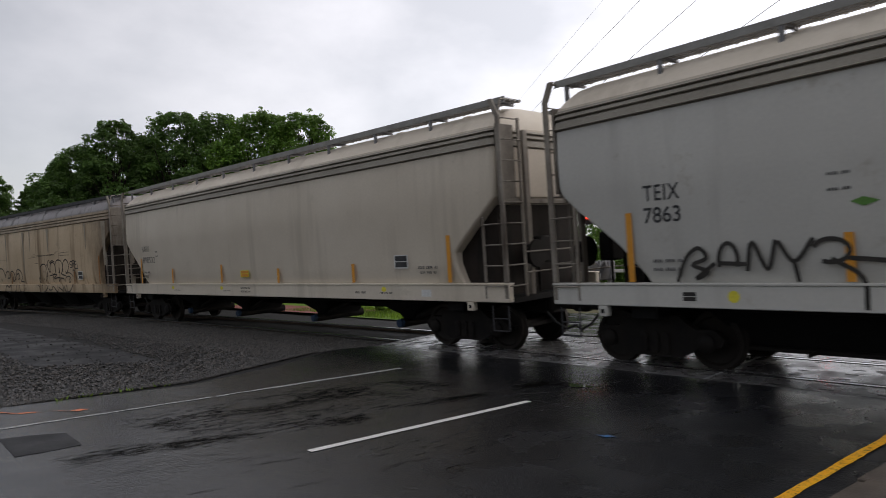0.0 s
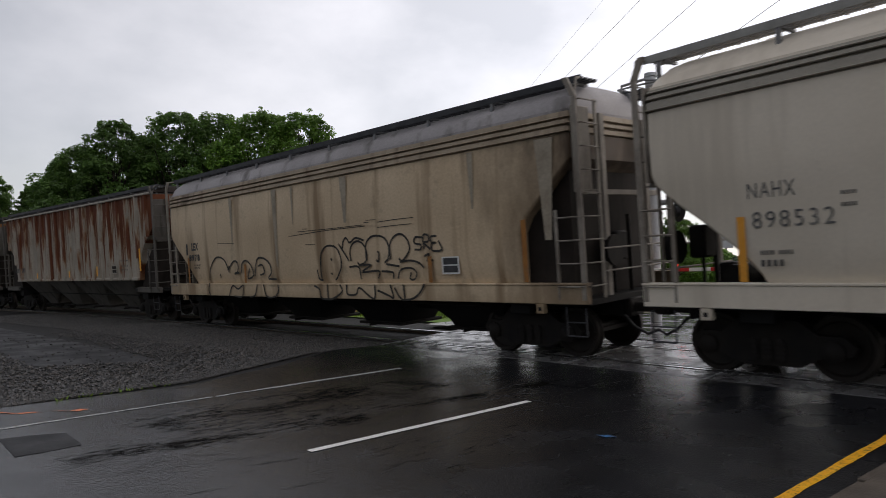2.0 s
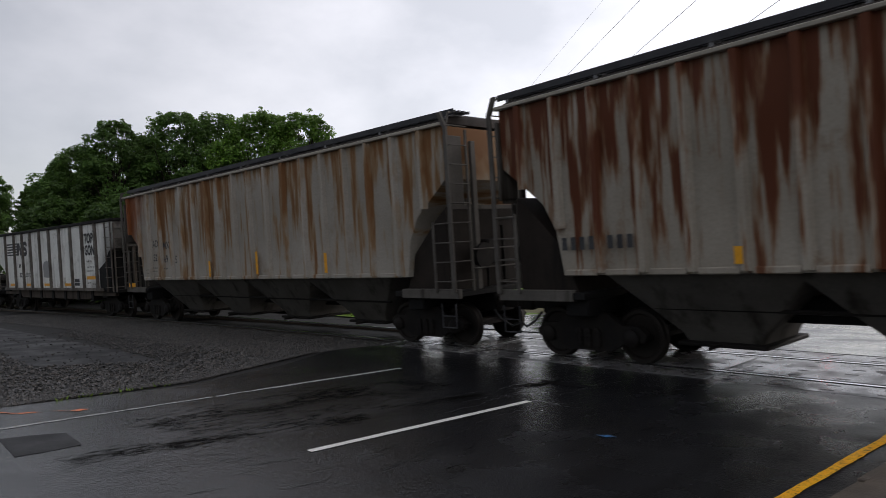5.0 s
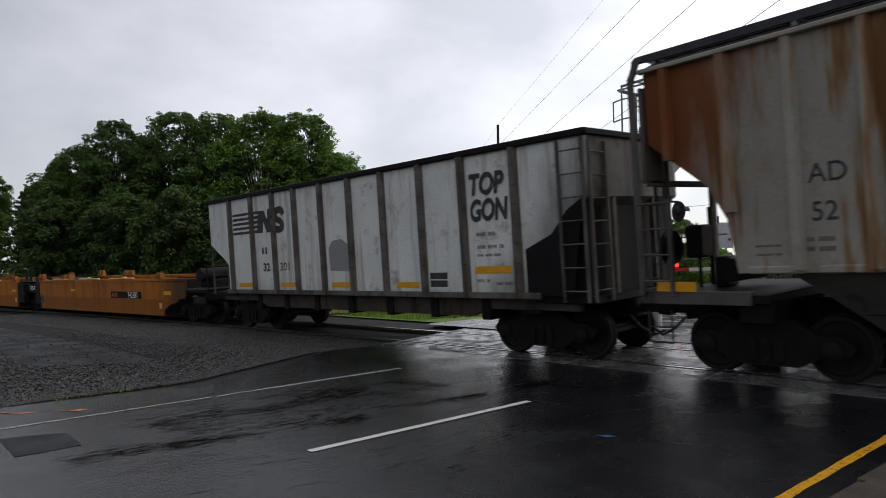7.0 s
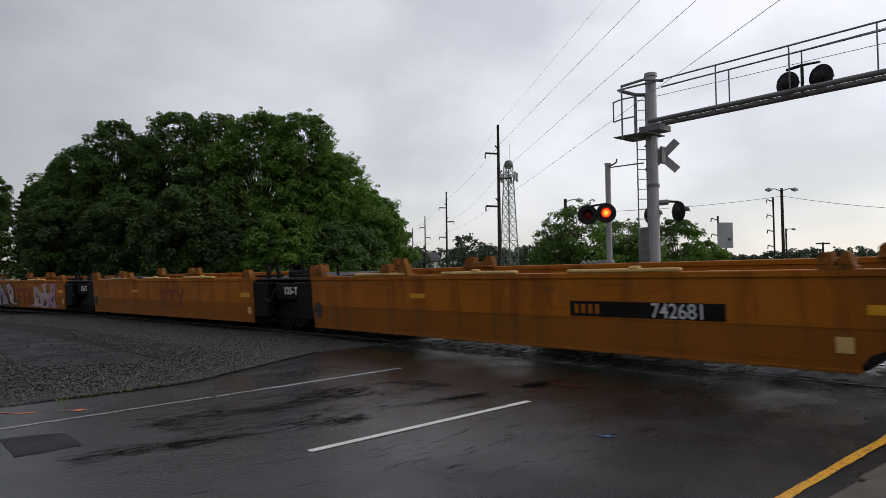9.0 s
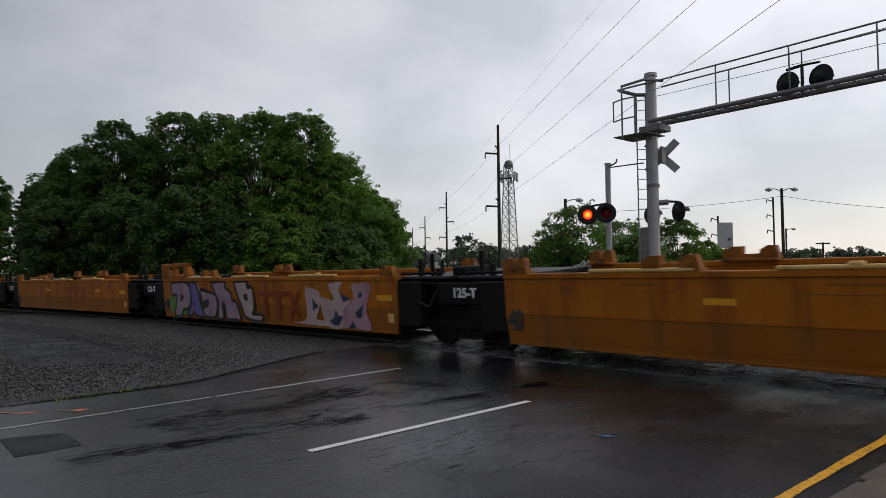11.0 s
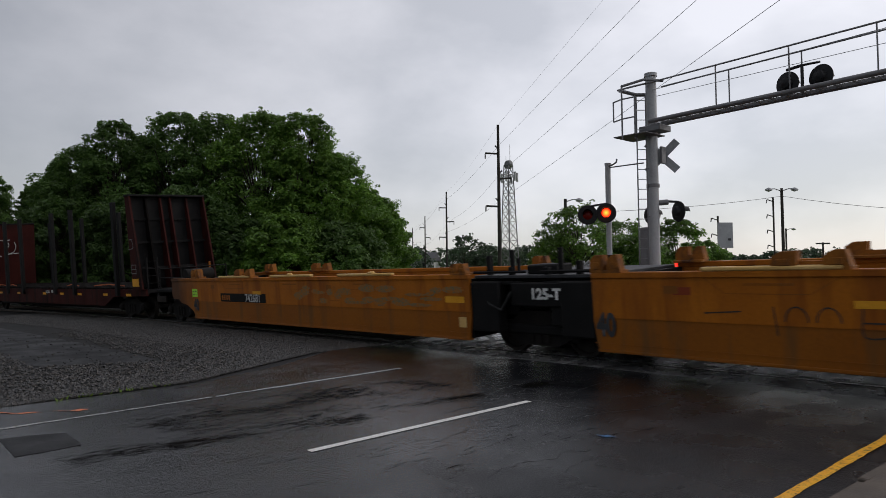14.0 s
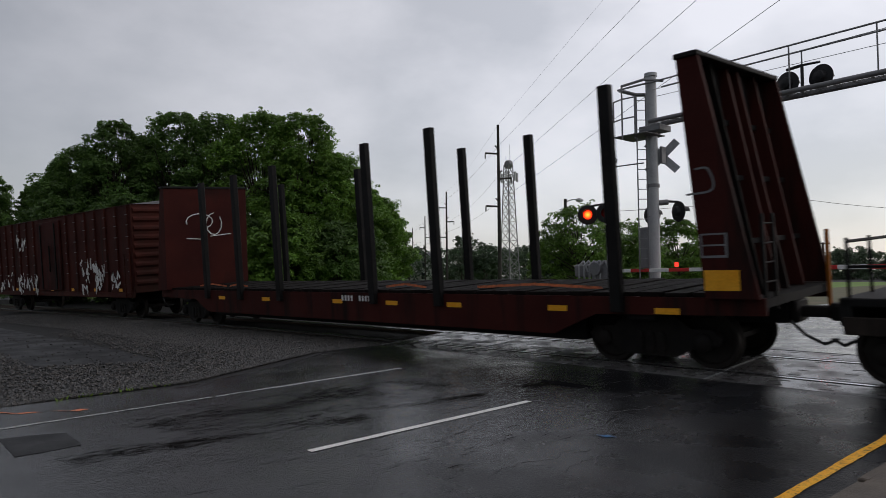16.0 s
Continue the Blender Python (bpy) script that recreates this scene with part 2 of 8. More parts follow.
M_WELL = mat("ochre_yellow_paint", (0.37, 0.108, 0.004), (0.46, 0.142, 0.006), 0.5, 0, 0.9, 25, (0.25, 0.068, 0.005), 0.55, 0.06, (2.2, 0.5, 0.3), 0.6, (0.22, 0.085, 0.02), 0.33,
             soot=((0.6, 0, -3.5, 0.9, (0.09, 0.032, 0.010)), (-0.6, 0, -3.5, 0.9, (0.09, 0.032, 0.010))))
# Darker copy of the ochre: shade on the lower walls is in the paint colour.
M_WELL_LOW = mat("shaded_ochre_paint", (0.25, 0.074, 0.004), (0.31, 0.098, 0.006), 0.55, 0, 0.6, 25, (0.18, 0.07, 0.015), 0.5, 0.06, (2.2, 0.5, 0.3), 0.6)
M_WELL_TOP = mat("faded_yellow_paint", (0.62, 0.37, 0.11), (0.70, 0.46, 0.18), 0.5, 0, 1.5, 25, grime=(0.4, 0.2, 0.06))
M_OXIDE = mat("oxide_red_paint", (0.034, 0.008, 0.007), (0.058, 0.013, 0.010), 0.65, 0, 0.8, 25, (0.014, 0.008, 0.007), 0.55, 0.08, (2.2, 0.5, 0.25), 0.75, spec=0.08)
M_BOX = mat("boxcar_brown_paint", (0.040, 0.011, 0.009), (0.068, 0.018, 0.013), 0.65, 0, 0.8, 25, (0.03, 0.014, 0.011), 0.5, 0.08, (2.2, 0.5, 0.25), 0.75, spec=0.10)
M_DECK = mat("worn_deck_timber", (0.005, 0.004, 0.004), (0.011, 0.009, 0.008), 0.9, 0, 3, 30, bump=0.4, rough2=0.7, spec=0.05)
M_STRIPE = mat("orange_reflective_tape", (0.62, 0.26, 0.03), (0.7, 0.32, 0.05), 0.4, 0, 3, 30, grime=(0.35, 0.17, 0.05), grime_amount=0.3)
M_TAPE = mat("yellow_reflective_tape", (0.72, 0.31, 0.015), (0.78, 0.37, 0.03), 0.35, 0, 3, 30)
# Cornice paint, a darker tone than the walls below it.
M_CORNICE = mat("dull_cornice_paint", (0.27, 0.245, 0.205), (0.36, 0.33, 0.28), 0.6, 0, 1.0, 20)
M_ROOFGRIME = mat("sooty_roof_paint", (0.22, 0.205, 0.205), (0.33, 0.31, 0.31), 0.6, 0, 0.6, 20, (0.10, 0.09, 0.085), 0.5, 0.08, (1.4, 1.4, 0.5))
M_LADDER = mat("road_grimed_steel", (0.17, 0.145, 0.12), (0.30, 0.27, 0.23), 0.6, 0, 1.6, 20, (0.09, 0.07, 0.055), 0.55, 0.1, (3, 3, 0.5), spec=0.2)
M_TANCORNICE = mat("dark_tan_paint", (0.27, 0.215, 0.155), (0.36, 0.29, 0.21), 0.55, 0, 0.9, 20, (0.14, 0.10, 0.07), 0.5, 0.06, (1.7, 1.7, 0.3), 0.7)
M_LETTER = mat("black_stencil_paint", (0.03, 0.03, 0.032), (0.06, 0.06, 0.062), 0.6, 0, 5, 30)
M_FADED = mat("faded_stencil_paint", (0.05, 0.052, 0.06), (0.13, 0.125, 0.12), 0.6, 0, 9, 30, grime=(0.36, 0.33, 0.28), grime_amount=0.5)
M_OLDSTRIPE = mat("dirty_orange_tape", (0.26, 0.10, 0.022), (0.34, 0.15, 0.04), 0.6, 0, 4, 30, grime=(0.20, 0.12, 0.06), grime_amount=0.6)
M_SPRAY = mat("black_spray_paint", (0.022, 0.02, 0.018), (0.05, 0.045, 0.04), 0.6, 0, 2, 20)
M_WHITE = mat("white_stencil_paint", (0.6, 0.6, 0.58), (0.7, 0.7, 0.68), 0.5, 0, 5, 30, grime=(0.3, 0.28, 0.25), grime_amount=0.3)
M_LOGO = mat("brown_red_logo_paint", (0.22, 0.035, 0.012), (0.27, 0.05, 0.016), 0.5, 0, 3, 30)
M_YLABEL = mat("yellow_label", (0.7, 0.6, 0.05), (0.75, 0.66, 0.08), 0.5, 0, 3, 30)
M_LIME = mat("fluorescent_lime_sticker", (0.42, 0.85, 0.06), (0.45, 0.9, 0.08), 0.4, 0, 3, 30)
M_LILAC = mat("lilac_spray_paint", (0.42, 0.31, 0.32), (0.26, 0.15, 0.27), 0.55, 0, 1.6, 20, grain=0.2)
M_ROSE = mat("rose_spray_paint", (0.46, 0.30, 0.33), (0.36, 0.18, 0.26), 0.55, 0, 1.2, 20, grain=0.2)
M_DEEPBLUE = mat("deep_blue_spray_paint", (0.02, 0.03, 0.06), (0.05, 0.07, 0.11), 0.55, 0, 2, 20)
M_PINK = mat("pale_pink_spray_paint", (0.52, 0.41, 0.39), (0.40, 0.27, 0.29), 0.55, 0, 1.3, 20, grain=0.2)
M_BLUE = mat("violet_blue_spray_paint", (0.12, 0.09, 0.28), (0.18, 0.14, 0.35), 0.55, 0, 1.2, 20, grime=(0.30, 0.10, 0.012), grime_amount=0.42)
M_GREEN = mat("green_spray_paint", (0.08, 0.20, 0.04), (0.12, 0.26, 0.06), 0.55, 0, 1.2, 20, grime=(0.30, 0.10, 0.012), grime_amount=0.42)
M_TEAL = mat("faded_teal_spray_paint", (0.16, 0.15, 0.07), (0.08, 0.15, 0.11), 0.55, 0, 7, 20, grime=(0.41, 0.130, 0.008), grime_amount=0.9)
M_CAPBLUE = mat("dull_blue_plastic", (0.012, 0.030, 0.065), (0.018, 0.042, 0.085), 0.6, 0, 3, 25)
M_GALV = mat("galvanised_steel", (0.33, 0.335, 0.34), (0.42, 0.425, 0.43), 0.45, 0.35, 1.5, 25, (0.28, 0.28, 0.29), 0.4, 0.05)
M_GALVD = mat("dull_grey_steel", (0.16, 0.16, 0.165), (0.22, 0.22, 0.225), 0.5, 0.35, 1.5, 25)
M_LAMPBLACK = mat("black_lamp_housing", (0.012, 0.012, 0.013), (0.02, 0.02, 0.021), 0.5, 0, 4, 30)
M_REDLENS = mat("dark_red_lens", (0.16, 0.006, 0.004), (0.20, 0.01, 0.006), 0.2, 0, 12, 60)
M_REDGLOW = glow("lit_red_lamp", (1.0, 0.03, 0.006), 3.2, (0.5, 0.02, 0.01))
_n, _l = M_REDGLOW.node_tree.nodes, M_REDGLOW.node_tree.links
_c, _len, _hot = _n.new("ShaderNodeTexCoord"), _n.new("ShaderNodeVectorMath"), _n.new("ShaderNodeValToRGB")
_len.operation = "LENGTH"
_hot.color_ramp.elements[0].position, _hot.color_ramp.elements[0].color = 0.02, (1.0, 0.30, 0.03, 1)
_hot.color_ramp.elements[1].position, _hot.color_ramp.elements[1].color = 0.11, (1.0, 0.03, 0.006, 1)
_l.new(_c.outputs["Object"], _len.inputs[0])
_l.new(_len.outputs["Value"], _hot.inputs["Fac"])
_l.new(_hot.outputs["Color"], _n["Principled BSDF"].inputs["Emission Color"])
M_REDSMALL = glow("lit_red_marker", (1.0, 0.03, 0.02), 3.0, (0.5, 0.02, 0.01))
M_POLE = mat("dark_pole_timber", (0.03, 0.027, 0.024), (0.055, 0.048, 0.042), 0.8, 0, 2, 30, bump=0.4)
M_WIRE = mat("cable_black", (0.02, 0.02, 0.022), (0.03, 0.03, 0.032), 0.6)
M_BARK = mat("tree_bark", (0.035, 0.028, 0.022), (0.07, 0.058, 0.046), 0.9, 0, 3, 20, bump=0.8)
M_SIDING = mat("white_house_siding", (0.55, 0.55, 0.54), (0.62, 0.62, 0.61), 0.6, 0, 1, 20)
M_ROOF = mat("grey_roof_shingle", (0.09, 0.09, 0.095), (0.13, 0.13, 0.135), 0.8, 0, 1, 20)
M_GLASS = mat("dark_window_glass", (0.02, 0.022, 0.025), (0.03, 0.032, 0.035), 0.1)
M_SIGN = mat("sign_back_aluminium", (0.30, 0.31, 0.32), (0.36, 0.37, 0.38), 0.45, 0.5, 2, 20)
M_REDWHITE_R = mat("red_gate_stripe", (0.5, 0.03, 0.03), (0.55, 0.04, 0.035), 0.4)
M_REDWHITE_W = mat("white_gate_stripe", (0.65, 0.65, 0.63), (0.72, 0.72, 0.7), 0.4)


def leaf_mat(name, a, b, c):
    m = bpy.data.materials.new(name)
    m.use_nodes = True
    n, l = m.node_tree.nodes, m.node_tree.links
    bs = n["Principled BSDF"]
    geo = n.new("ShaderNodeNewGeometry")
    r = n.new("ShaderNodeValToRGB")
    r.color_ramp.elements[0].color, r.color_ramp.elements[1].color = (*a, 1), (*c, 1)
    e = r.color_ramp.elements.new(0.55)
    e.color = (*b, 1)
    l.new(geo.outputs["Random Per Island"], r.inputs["Fac"])
    co, t = n.new("ShaderNodeTexCoord"), n.new("ShaderNodeTexNoise")
    t.inputs["Scale"].default_value = 0.35
    l.new(co.outputs["Object"], t.inputs["Vector"])
    x = n.new("ShaderNodeMixRGB")
    x.blend_type, x.inputs[0].default_value = "MULTIPLY", 1.0
    mr = n.new("ShaderNodeMapRange")
    mr.inputs[1].default_value, mr.inputs[2].default_value, mr.inputs[3].default_value, mr.inputs[4].default_value = 0.3, 0.7, 0.55, 1.4
    l.new(t.outputs["Fac"], mr.inputs[0])
    l.new(r.outputs["Color"], x.inputs[1])
    l.new(mr.outputs[0], x.inputs[2])
    l.new(x.outputs[0], bs.inputs["Base Color"])
    bs.inputs["Roughness"].default_value = 0.55
    tr = n.new("ShaderNodeBsdfTranslucent")
    l.new(x.outputs[0], tr.inputs["Color"])
    ms = n.new("ShaderNodeMixShader")
    ms.inputs[0].default_value = 0.42
    l.new(bs.outputs[0], ms.inputs[1])
    l.new(tr.outputs[0], ms.inputs[2])
    l.new(ms.outputs[0], n["Material Output"].inputs["Surface"])
    return m


M_LEAF = leaf_mat("maple_leaves", (0.070, 0.155, 0.017), (0.104, 0.215, 0.025), (0.165, 0.30, 0.040))
# Dimmer copy of the maple tone; the left trees' shade is put into it.
M_LEAFDARK = leaf_mat("shaded_leaves", (0.055, 0.118, 0.022), (0.078, 0.158, 0.029), (0.118, 0.213, 0.040))
# Darkest leaf copy: shade at the foot of the tree row is in its colour.
M_LEAFSHADE = leaf_mat("deep_shade_leaves", (0.042, 0.092, 0.017), (0.060, 0.122, 0.022), (0.092, 0.165, 0.031))
M_LEAFBRIGHT = leaf_mat("young_leaves", (0.07, 0.13, 0.012), (0.13, 0.22, 0.02), (0.20, 0.32, 0.03))
# Greyer, bluer leaf tone: the haze of distance is put into the colour.
M_LEAFFAR = leaf_mat("hazy_distant_leaves", (0.04, 0.07, 0.036), (0.055, 0.092, 0.047), (0.075, 0.12, 0.058))


# ---- mesh building ----
class MB:
    """Collects the faces of one part."""

    def __init__(self):
        self.v, self.f = [], []

    def add(self, vs, fs):
        o = len(self.v)
        self.v.extend(tuple(a) for a in vs)
        self.f.extend(tuple(i + o for i in q) for q in fs)
        return self

    def box(self, x0, x1, y0, y1, z0, z1, c=0.0):
        lo, hi = (min(x0, x1), min(y0, y1), min(z0, z1)), (max(x0, x1), max(y0, y1), max(z0, z1))
        if c <= 0:
            vs = [((lo, hi)[i][0], (lo, hi)[j][1], (lo, hi)[k][2]) for i in (0, 1) for j in (0, 1) for k in (0, 1)]
            return self.add(vs, [(0, 1, 3, 2), (4, 6, 7, 5), (0, 4, 5, 1), (2, 3, 7, 6), (0, 2, 6, 4), (1, 5, 7, 3)])
        c = min(c, *[(hi[a] - lo[a]) * 0.45 for a in range(3)])
        vs, ix = [], {}
        for s in ((i, j, k) for i in (0, 1) for j in (0, 1) for k in (0, 1)):
            for a in range(3):
                p = [(lo, hi)[s[b]][b] + (0 if b == a else (c if s[b] == 0 else -c)) for b in range(3)]
                ix[s, a] = len(vs)
                vs.append(p)
        fs = []
        for a in range(3):
            b, d = (a + 1) % 3, (a + 2) % 3
            for side in (0, 1):
                q = []
                for u, w in ((0, 0), (1, 0), (1, 1), (0, 1)):
                    s = [0, 0, 0]
                    s[a], s[b], s[d] = side, u, w
                    q.append(ix[tuple(s), a])
                fs.append(tuple(q if side else q[::-1]))
            for u in (0, 1):
                for w in (0, 1):
                    s0, s1 = [0, 0, 0], [0, 0, 0]
                    s0[b], s0[d], s0[a] = u, w, 0
                    s1[b], s1[d], s1[a] = u, w, 1
                    fs.append((ix[tuple(s0), b], ix[tuple(s1), b], ix[tuple(s1), d], ix[tuple(s0), d]))
        for s in ((i, j, k) for i in (0, 1) for j in (0, 1) for k in (0, 1)):
            fs.append((ix[s, 0], ix[s, 1], ix[s, 2]))
        return self.add(vs, fs)

    def tube(self, p, q, r, n=8, r2=None):
        p, q = Vector(p), Vector(q)
        d = (q - p).normalized()
        a = d.orthogonal().normalized()
        b = d.cross(a)
        r2 = r if r2 is None else r2
        vs = [p + (a * math.cos(2 * math.pi * i / n) + b * math.sin(2 * math.pi * i / n)) * r for i in range(n)]
        vs += [q + (a * math.cos(2 * math.pi * i / n) + b * math.sin(2 * math.pi * i / n)) * r2 for i in range(n)]
        fs = [(i, (i + 1) % n, n + (i + 1) % n, n + i) for i in range(n)] + [tuple(range(n))[::-1], tuple(range(n, 2 * n))]
        return self.add(vs, fs)

    def path(self, pts, r, n=6):
        for a, b in zip(pts, pts[1:]):
            self.tube(a, b, r, n)
        return self

    def prism(self, pts, y0, y1):
        """A side outline in x and z, given depth in y."""
        n = len(pts)
        vs = [(x, y0, z) for x, z in pts] + [(x, y1, z) for x, z in pts]
        return self.add(vs, [tuple(range(n)), tuple(range(n, 2 * n))[::-1]] + [(i, n + i, n + (i + 1) % n, (i + 1) % n) for i in range(n)])

    def loft(self, rings, caps=True):
        n = len(rings[0])
        vs = [p for r in rings for p in r]
        fs = [(k * n + i, k * n + (i + 1) % n, (k + 1) * n + (i + 1) % n, (k + 1) * n + i) for k in range(len(rings) - 1) for i in range(n)]
        if caps:
            fs += [tuple(range(n))[::-1], tuple(range((len(rings) - 1) * n, len(rings) * n))]
        return self.add(vs, fs)

    def lathe(self, prof, x, z, n=24):
        """A turned shape round an axis along y: profile of radius and y."""
        return self.loft([[(x + r * math.cos(2 * math.pi * i / n), y, z + r * math.sin(2 * math.pi * i / n)) for i in range(n)] for r, y in prof])

    def ribbon(self, pts, w, y):
        """A painted stroke on a side wall, in x and z."""
        p = [Vector((a, b)) for a, b in pts]
        L, R = [], []
        for i, a in enumerate(p):
            d = (p[min(i + 1, len(p) - 1)] - p[max(i - 1, 0)])
            d = d.normalized() if d.length else Vector((1, 0))
            nrm = Vector((-d.y, d.x)) * w * 0.5
            L.append((a.x + nrm.x, y, a.y + nrm.y)), R.append((a.x - nrm.x, y, a.y - nrm.y))
        k = len(p)
        return self.add(L + R, [(i, i + 1, k + i + 1, k + i) for i in range(k - 1)])

    def patch(self, pts, y):
        return self.add([(a, y, b) for a, b in pts], [tuple(range(len(pts)))])


def mesh_of(name, mb, material, smooth=True):
    me = bpy.data.meshes.new(name)
    me.from_pydata(mb.v, [], mb.f)
    if len(mb.f) < 12000:
        bm = bmesh.new()
        bm.from_mesh(me)
        bmesh.ops.recalc_face_normals(bm, faces=bm.faces)
        bm.to_mesh(me)
        bm.free()
    if smooth:
        me.polygons.foreach_set("use_smooth", [True] * len(me.polygons))
        me.set_sharp_from_angle(angle=radians(38))
    me.materials.append(material)
    return me


def part(name, mb, material, parent, label="", m=None):
    ob = new(name, mesh_of(name, mb, material))
    ob.parent = parent
    if m is not None:
        ob.matrix_basis = m
    return tagged(ob, label)


def thing(name, label, category, group="", kind="", m=None):
    ob = new(name)
    ob.empty_display_size = 0.3
    if m is not None:
        ob.matrix_basis = m
    return tagged(ob, label, category, group, kind)


def solid(name, mb, material, label, category="", group="", kind="", m=None):
    ob = new(name, mesh_of(name, mb, material))
    if m is not None:
        ob.matrix_basis = m
    return tagged(ob, label, category, group, kind)


def writing(name, text, size, x, z, y, material, parent, stretch=1.0, shear=0.0, spacing=1.0, bold=0.022):
    """Lettering on a side wall that faces the camera, its lower left corner at x, z."""
    cu = bpy.data.curves.new(name, "FONT")
    cu.body, cu.size, cu.shear, cu.space_character, cu.offset = text, size, shear, spacing, bold * size / 0.5
    ob = bpy.data.objects.new(name, cu)
    scene.collection.objects.link(ob)
    me = bpy.data.meshes.new_from_object(ob.evaluated_get(bpy.context.evaluated_depsgraph_get()))
    bpy.data.objects.remove(ob)
    me.transform(Matrix.Translation((x, y, z)) @ pose(0, 0, 0, 90) @ Matrix.Diagonal((stretch, 1, 1, 1)))
    me.materials.clear()
    me.materials.append(material)
    o = new(name, me)
    o.parent = parent
    return o


def arc(cx, cz, rx, rz, a0, a1, n=10):
    return [(cx + rx * math.cos(radians(a0 + (a1 - a0) * i / n)), cz + rz * math.sin(radians(a0 + (a1 - a0) * i / n))) for i in range(n + 1)]


# ---- the line of the track ----
KAPPA, BANK, TRACK_Y = -0.003891, 4.163, 11.015


def track_at(s):
    """Centre of the track and its heading, s metres along it from beside the camera."""
    c = max(-75.0, min(15.0, s))
    ph = KAPPA * c
    x, y = math.sin(ph) / KAPPA, TRACK_Y + (1 - math.cos(ph)) / KAPPA
    return x + (s - c) * math.cos(ph), y + (s - c) * math.sin(ph), ph


def on_track(s):
    """The pose of a car whose middle is at s: canted with the track, rail top at z = 0."""
    x, y, ph = track_at(s)
    return pose(x, y, 0.75 * math.sin(radians(BANK)), BANK, 0, math.degrees(ph))


def beside(s, ly, lz):
    return on_track(s) @ Vector((ly * 0, ly, lz))


def run(t):
    """How far the train has rolled at t seconds."""
    return 11.1 * t + 0.22 * max(0.0, t - 9.1)


def ground_z(x, y):
    """Height of the ground: it climbs gently to the crossing, and falls off beyond it."""
    z = -0.263 + 0.026 * min(y, 8.0)
    if y > 9.6:
        z += 0.0416 * min(1.0, (y - 9.6) / 2.0)
        z += 0.026 * 2.0 * (1 - math.exp(-(y - 9.6) / 2.0)) + 0.04 * min(1, (y - 9.6) / 3)
    if y > 16:
        z -= 0.10 * (1 - math.exp(-(y - 16) / 20.0))
    if y < 0:
        z = -0.263 + 0.01 * max(y, -30)
    return z


# ---- ground, road, crossing ----
M_PATCH = mat("repair_asphalt", (0.008, 0.008, 0.009), (0.014, 0.014, 0.016), 0.45, 0, 0.8, 70, bump=0.5, rough2=0.65, spec=0.15)
def sheet(xs, ys, lift=0.0, inside=None):
    """A sheet that follows the ground, over a net of x and y."""
    mb = MB()
    nx = len(xs)
    mb.v = [(x, y, ground_z(x, y) + lift) for y in ys for x in xs]
    for j in range(len(ys) - 1):
        for i in range(nx - 1):
            if inside is None or inside((xs[i] + xs[i + 1]) / 2, (ys[j] + ys[j + 1]) / 2):
                mb.f.append((j * nx + i, j * nx + i + 1, (j + 1) * nx + i + 1, (j + 1) * nx + i))
    return mb


def strip(edges, lift, step=0.5):
    """A strip between two lines, given as rows of (y, x left, x right), that follows the ground."""
    mb, rows = MB(), []
    for (y0, a0, b0), (y1, a1, b1) in zip(edges, edges[1:]):
        n = max(1, int(abs(y1 - y0) / step))
        for k in range(n + (y1 == edges[-1][0])):
            f = k / n
            rows.append((y0 + (y1 - y0) * f, a0 + (a1 - a0) * f, b0 + (b1 - b0) * f))
    for y, a, b in rows:
        for k in range(7):
            x = a + (b - a) * k / 6
            mb.v.append((x, y, ground_z(x, y) + lift))
    for j in range(len(rows) - 1):
        for k in range(6):
            o = j * 7 + k
            mb.f.append((o, o + 1, o + 8, o + 7))
    return mb


def spread(lo, hi, near, n):
    return sorted({round(near + math.copysign(abs(u) ** 3, u) * (hi - near if u > 0 else near - lo), 3) for u in [-1 + 2 * k / n for k in range(n + 1)]})


solid("ground", sheet(spread(-1500, 900, -8, 70), spread(-600, 1600, 8, 80), -0.02), M_GROUND, "dark wet cinder and dirt ground beside the railway", "ground", kind="structure")
solid("grass_verge", sheet([-120, -90, -60, -45, -36, -30, -26, -22, -19, -16, -14, -12.2], [13.6, 14.5, 16, 18, 20, 24, 30, 40, 55, 80, 120], 0.03), M_GRASS,
      "bright green wet grass beyond the track", "grass", kind="structure")
solid("grass_verge_far", sheet([-26, -22, -19, -16, -13.5, -11.6, -9, -6, -2, 4, 10, 20, 40, 80], [19.5, 21, 23, 27, 30, 40, 55, 80, 120], 0.045), M_DULLGRASS, "dull olive grass beyond the crossing", "grass", kind="structure")
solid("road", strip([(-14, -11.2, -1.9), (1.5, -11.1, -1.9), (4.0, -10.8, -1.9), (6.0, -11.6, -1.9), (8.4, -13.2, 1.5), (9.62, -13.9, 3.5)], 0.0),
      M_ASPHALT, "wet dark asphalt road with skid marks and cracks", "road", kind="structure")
solid("road_beyond", strip([(12.55, -15.4, 14), (15, -15.9, 12), (19, -16.4, 11), (21, -14.4, 11), (24, -12.4, 11), (34, -11.9, 11), (60, -11.9, 11)], 0.075), M_FARROAD,
      "wet shining road surface beyond the crossing", "road", kind="structure")
solid("driveway", strip([(2.6, -34, -16.0), (3.0, -34, -15.5), (3.6, -33, -15.2), (4.1, -28, -14.4), (4.4, -23, -14.2), (4.75, -17.5, -14.8)], -0.008, 0.1), M_DRIVE,
      "wet dark asphalt driveway patch in the gravel", "driveway", kind="structure")
solid("road_patch", strip([(1.22, -8.92, -7.92), (1.5, -8.86, -7.90), (1.83, -8.68, -7.94)], 0.004), M_PATCH, "dark rectangular asphalt repair patch", "road patch", kind="structure")
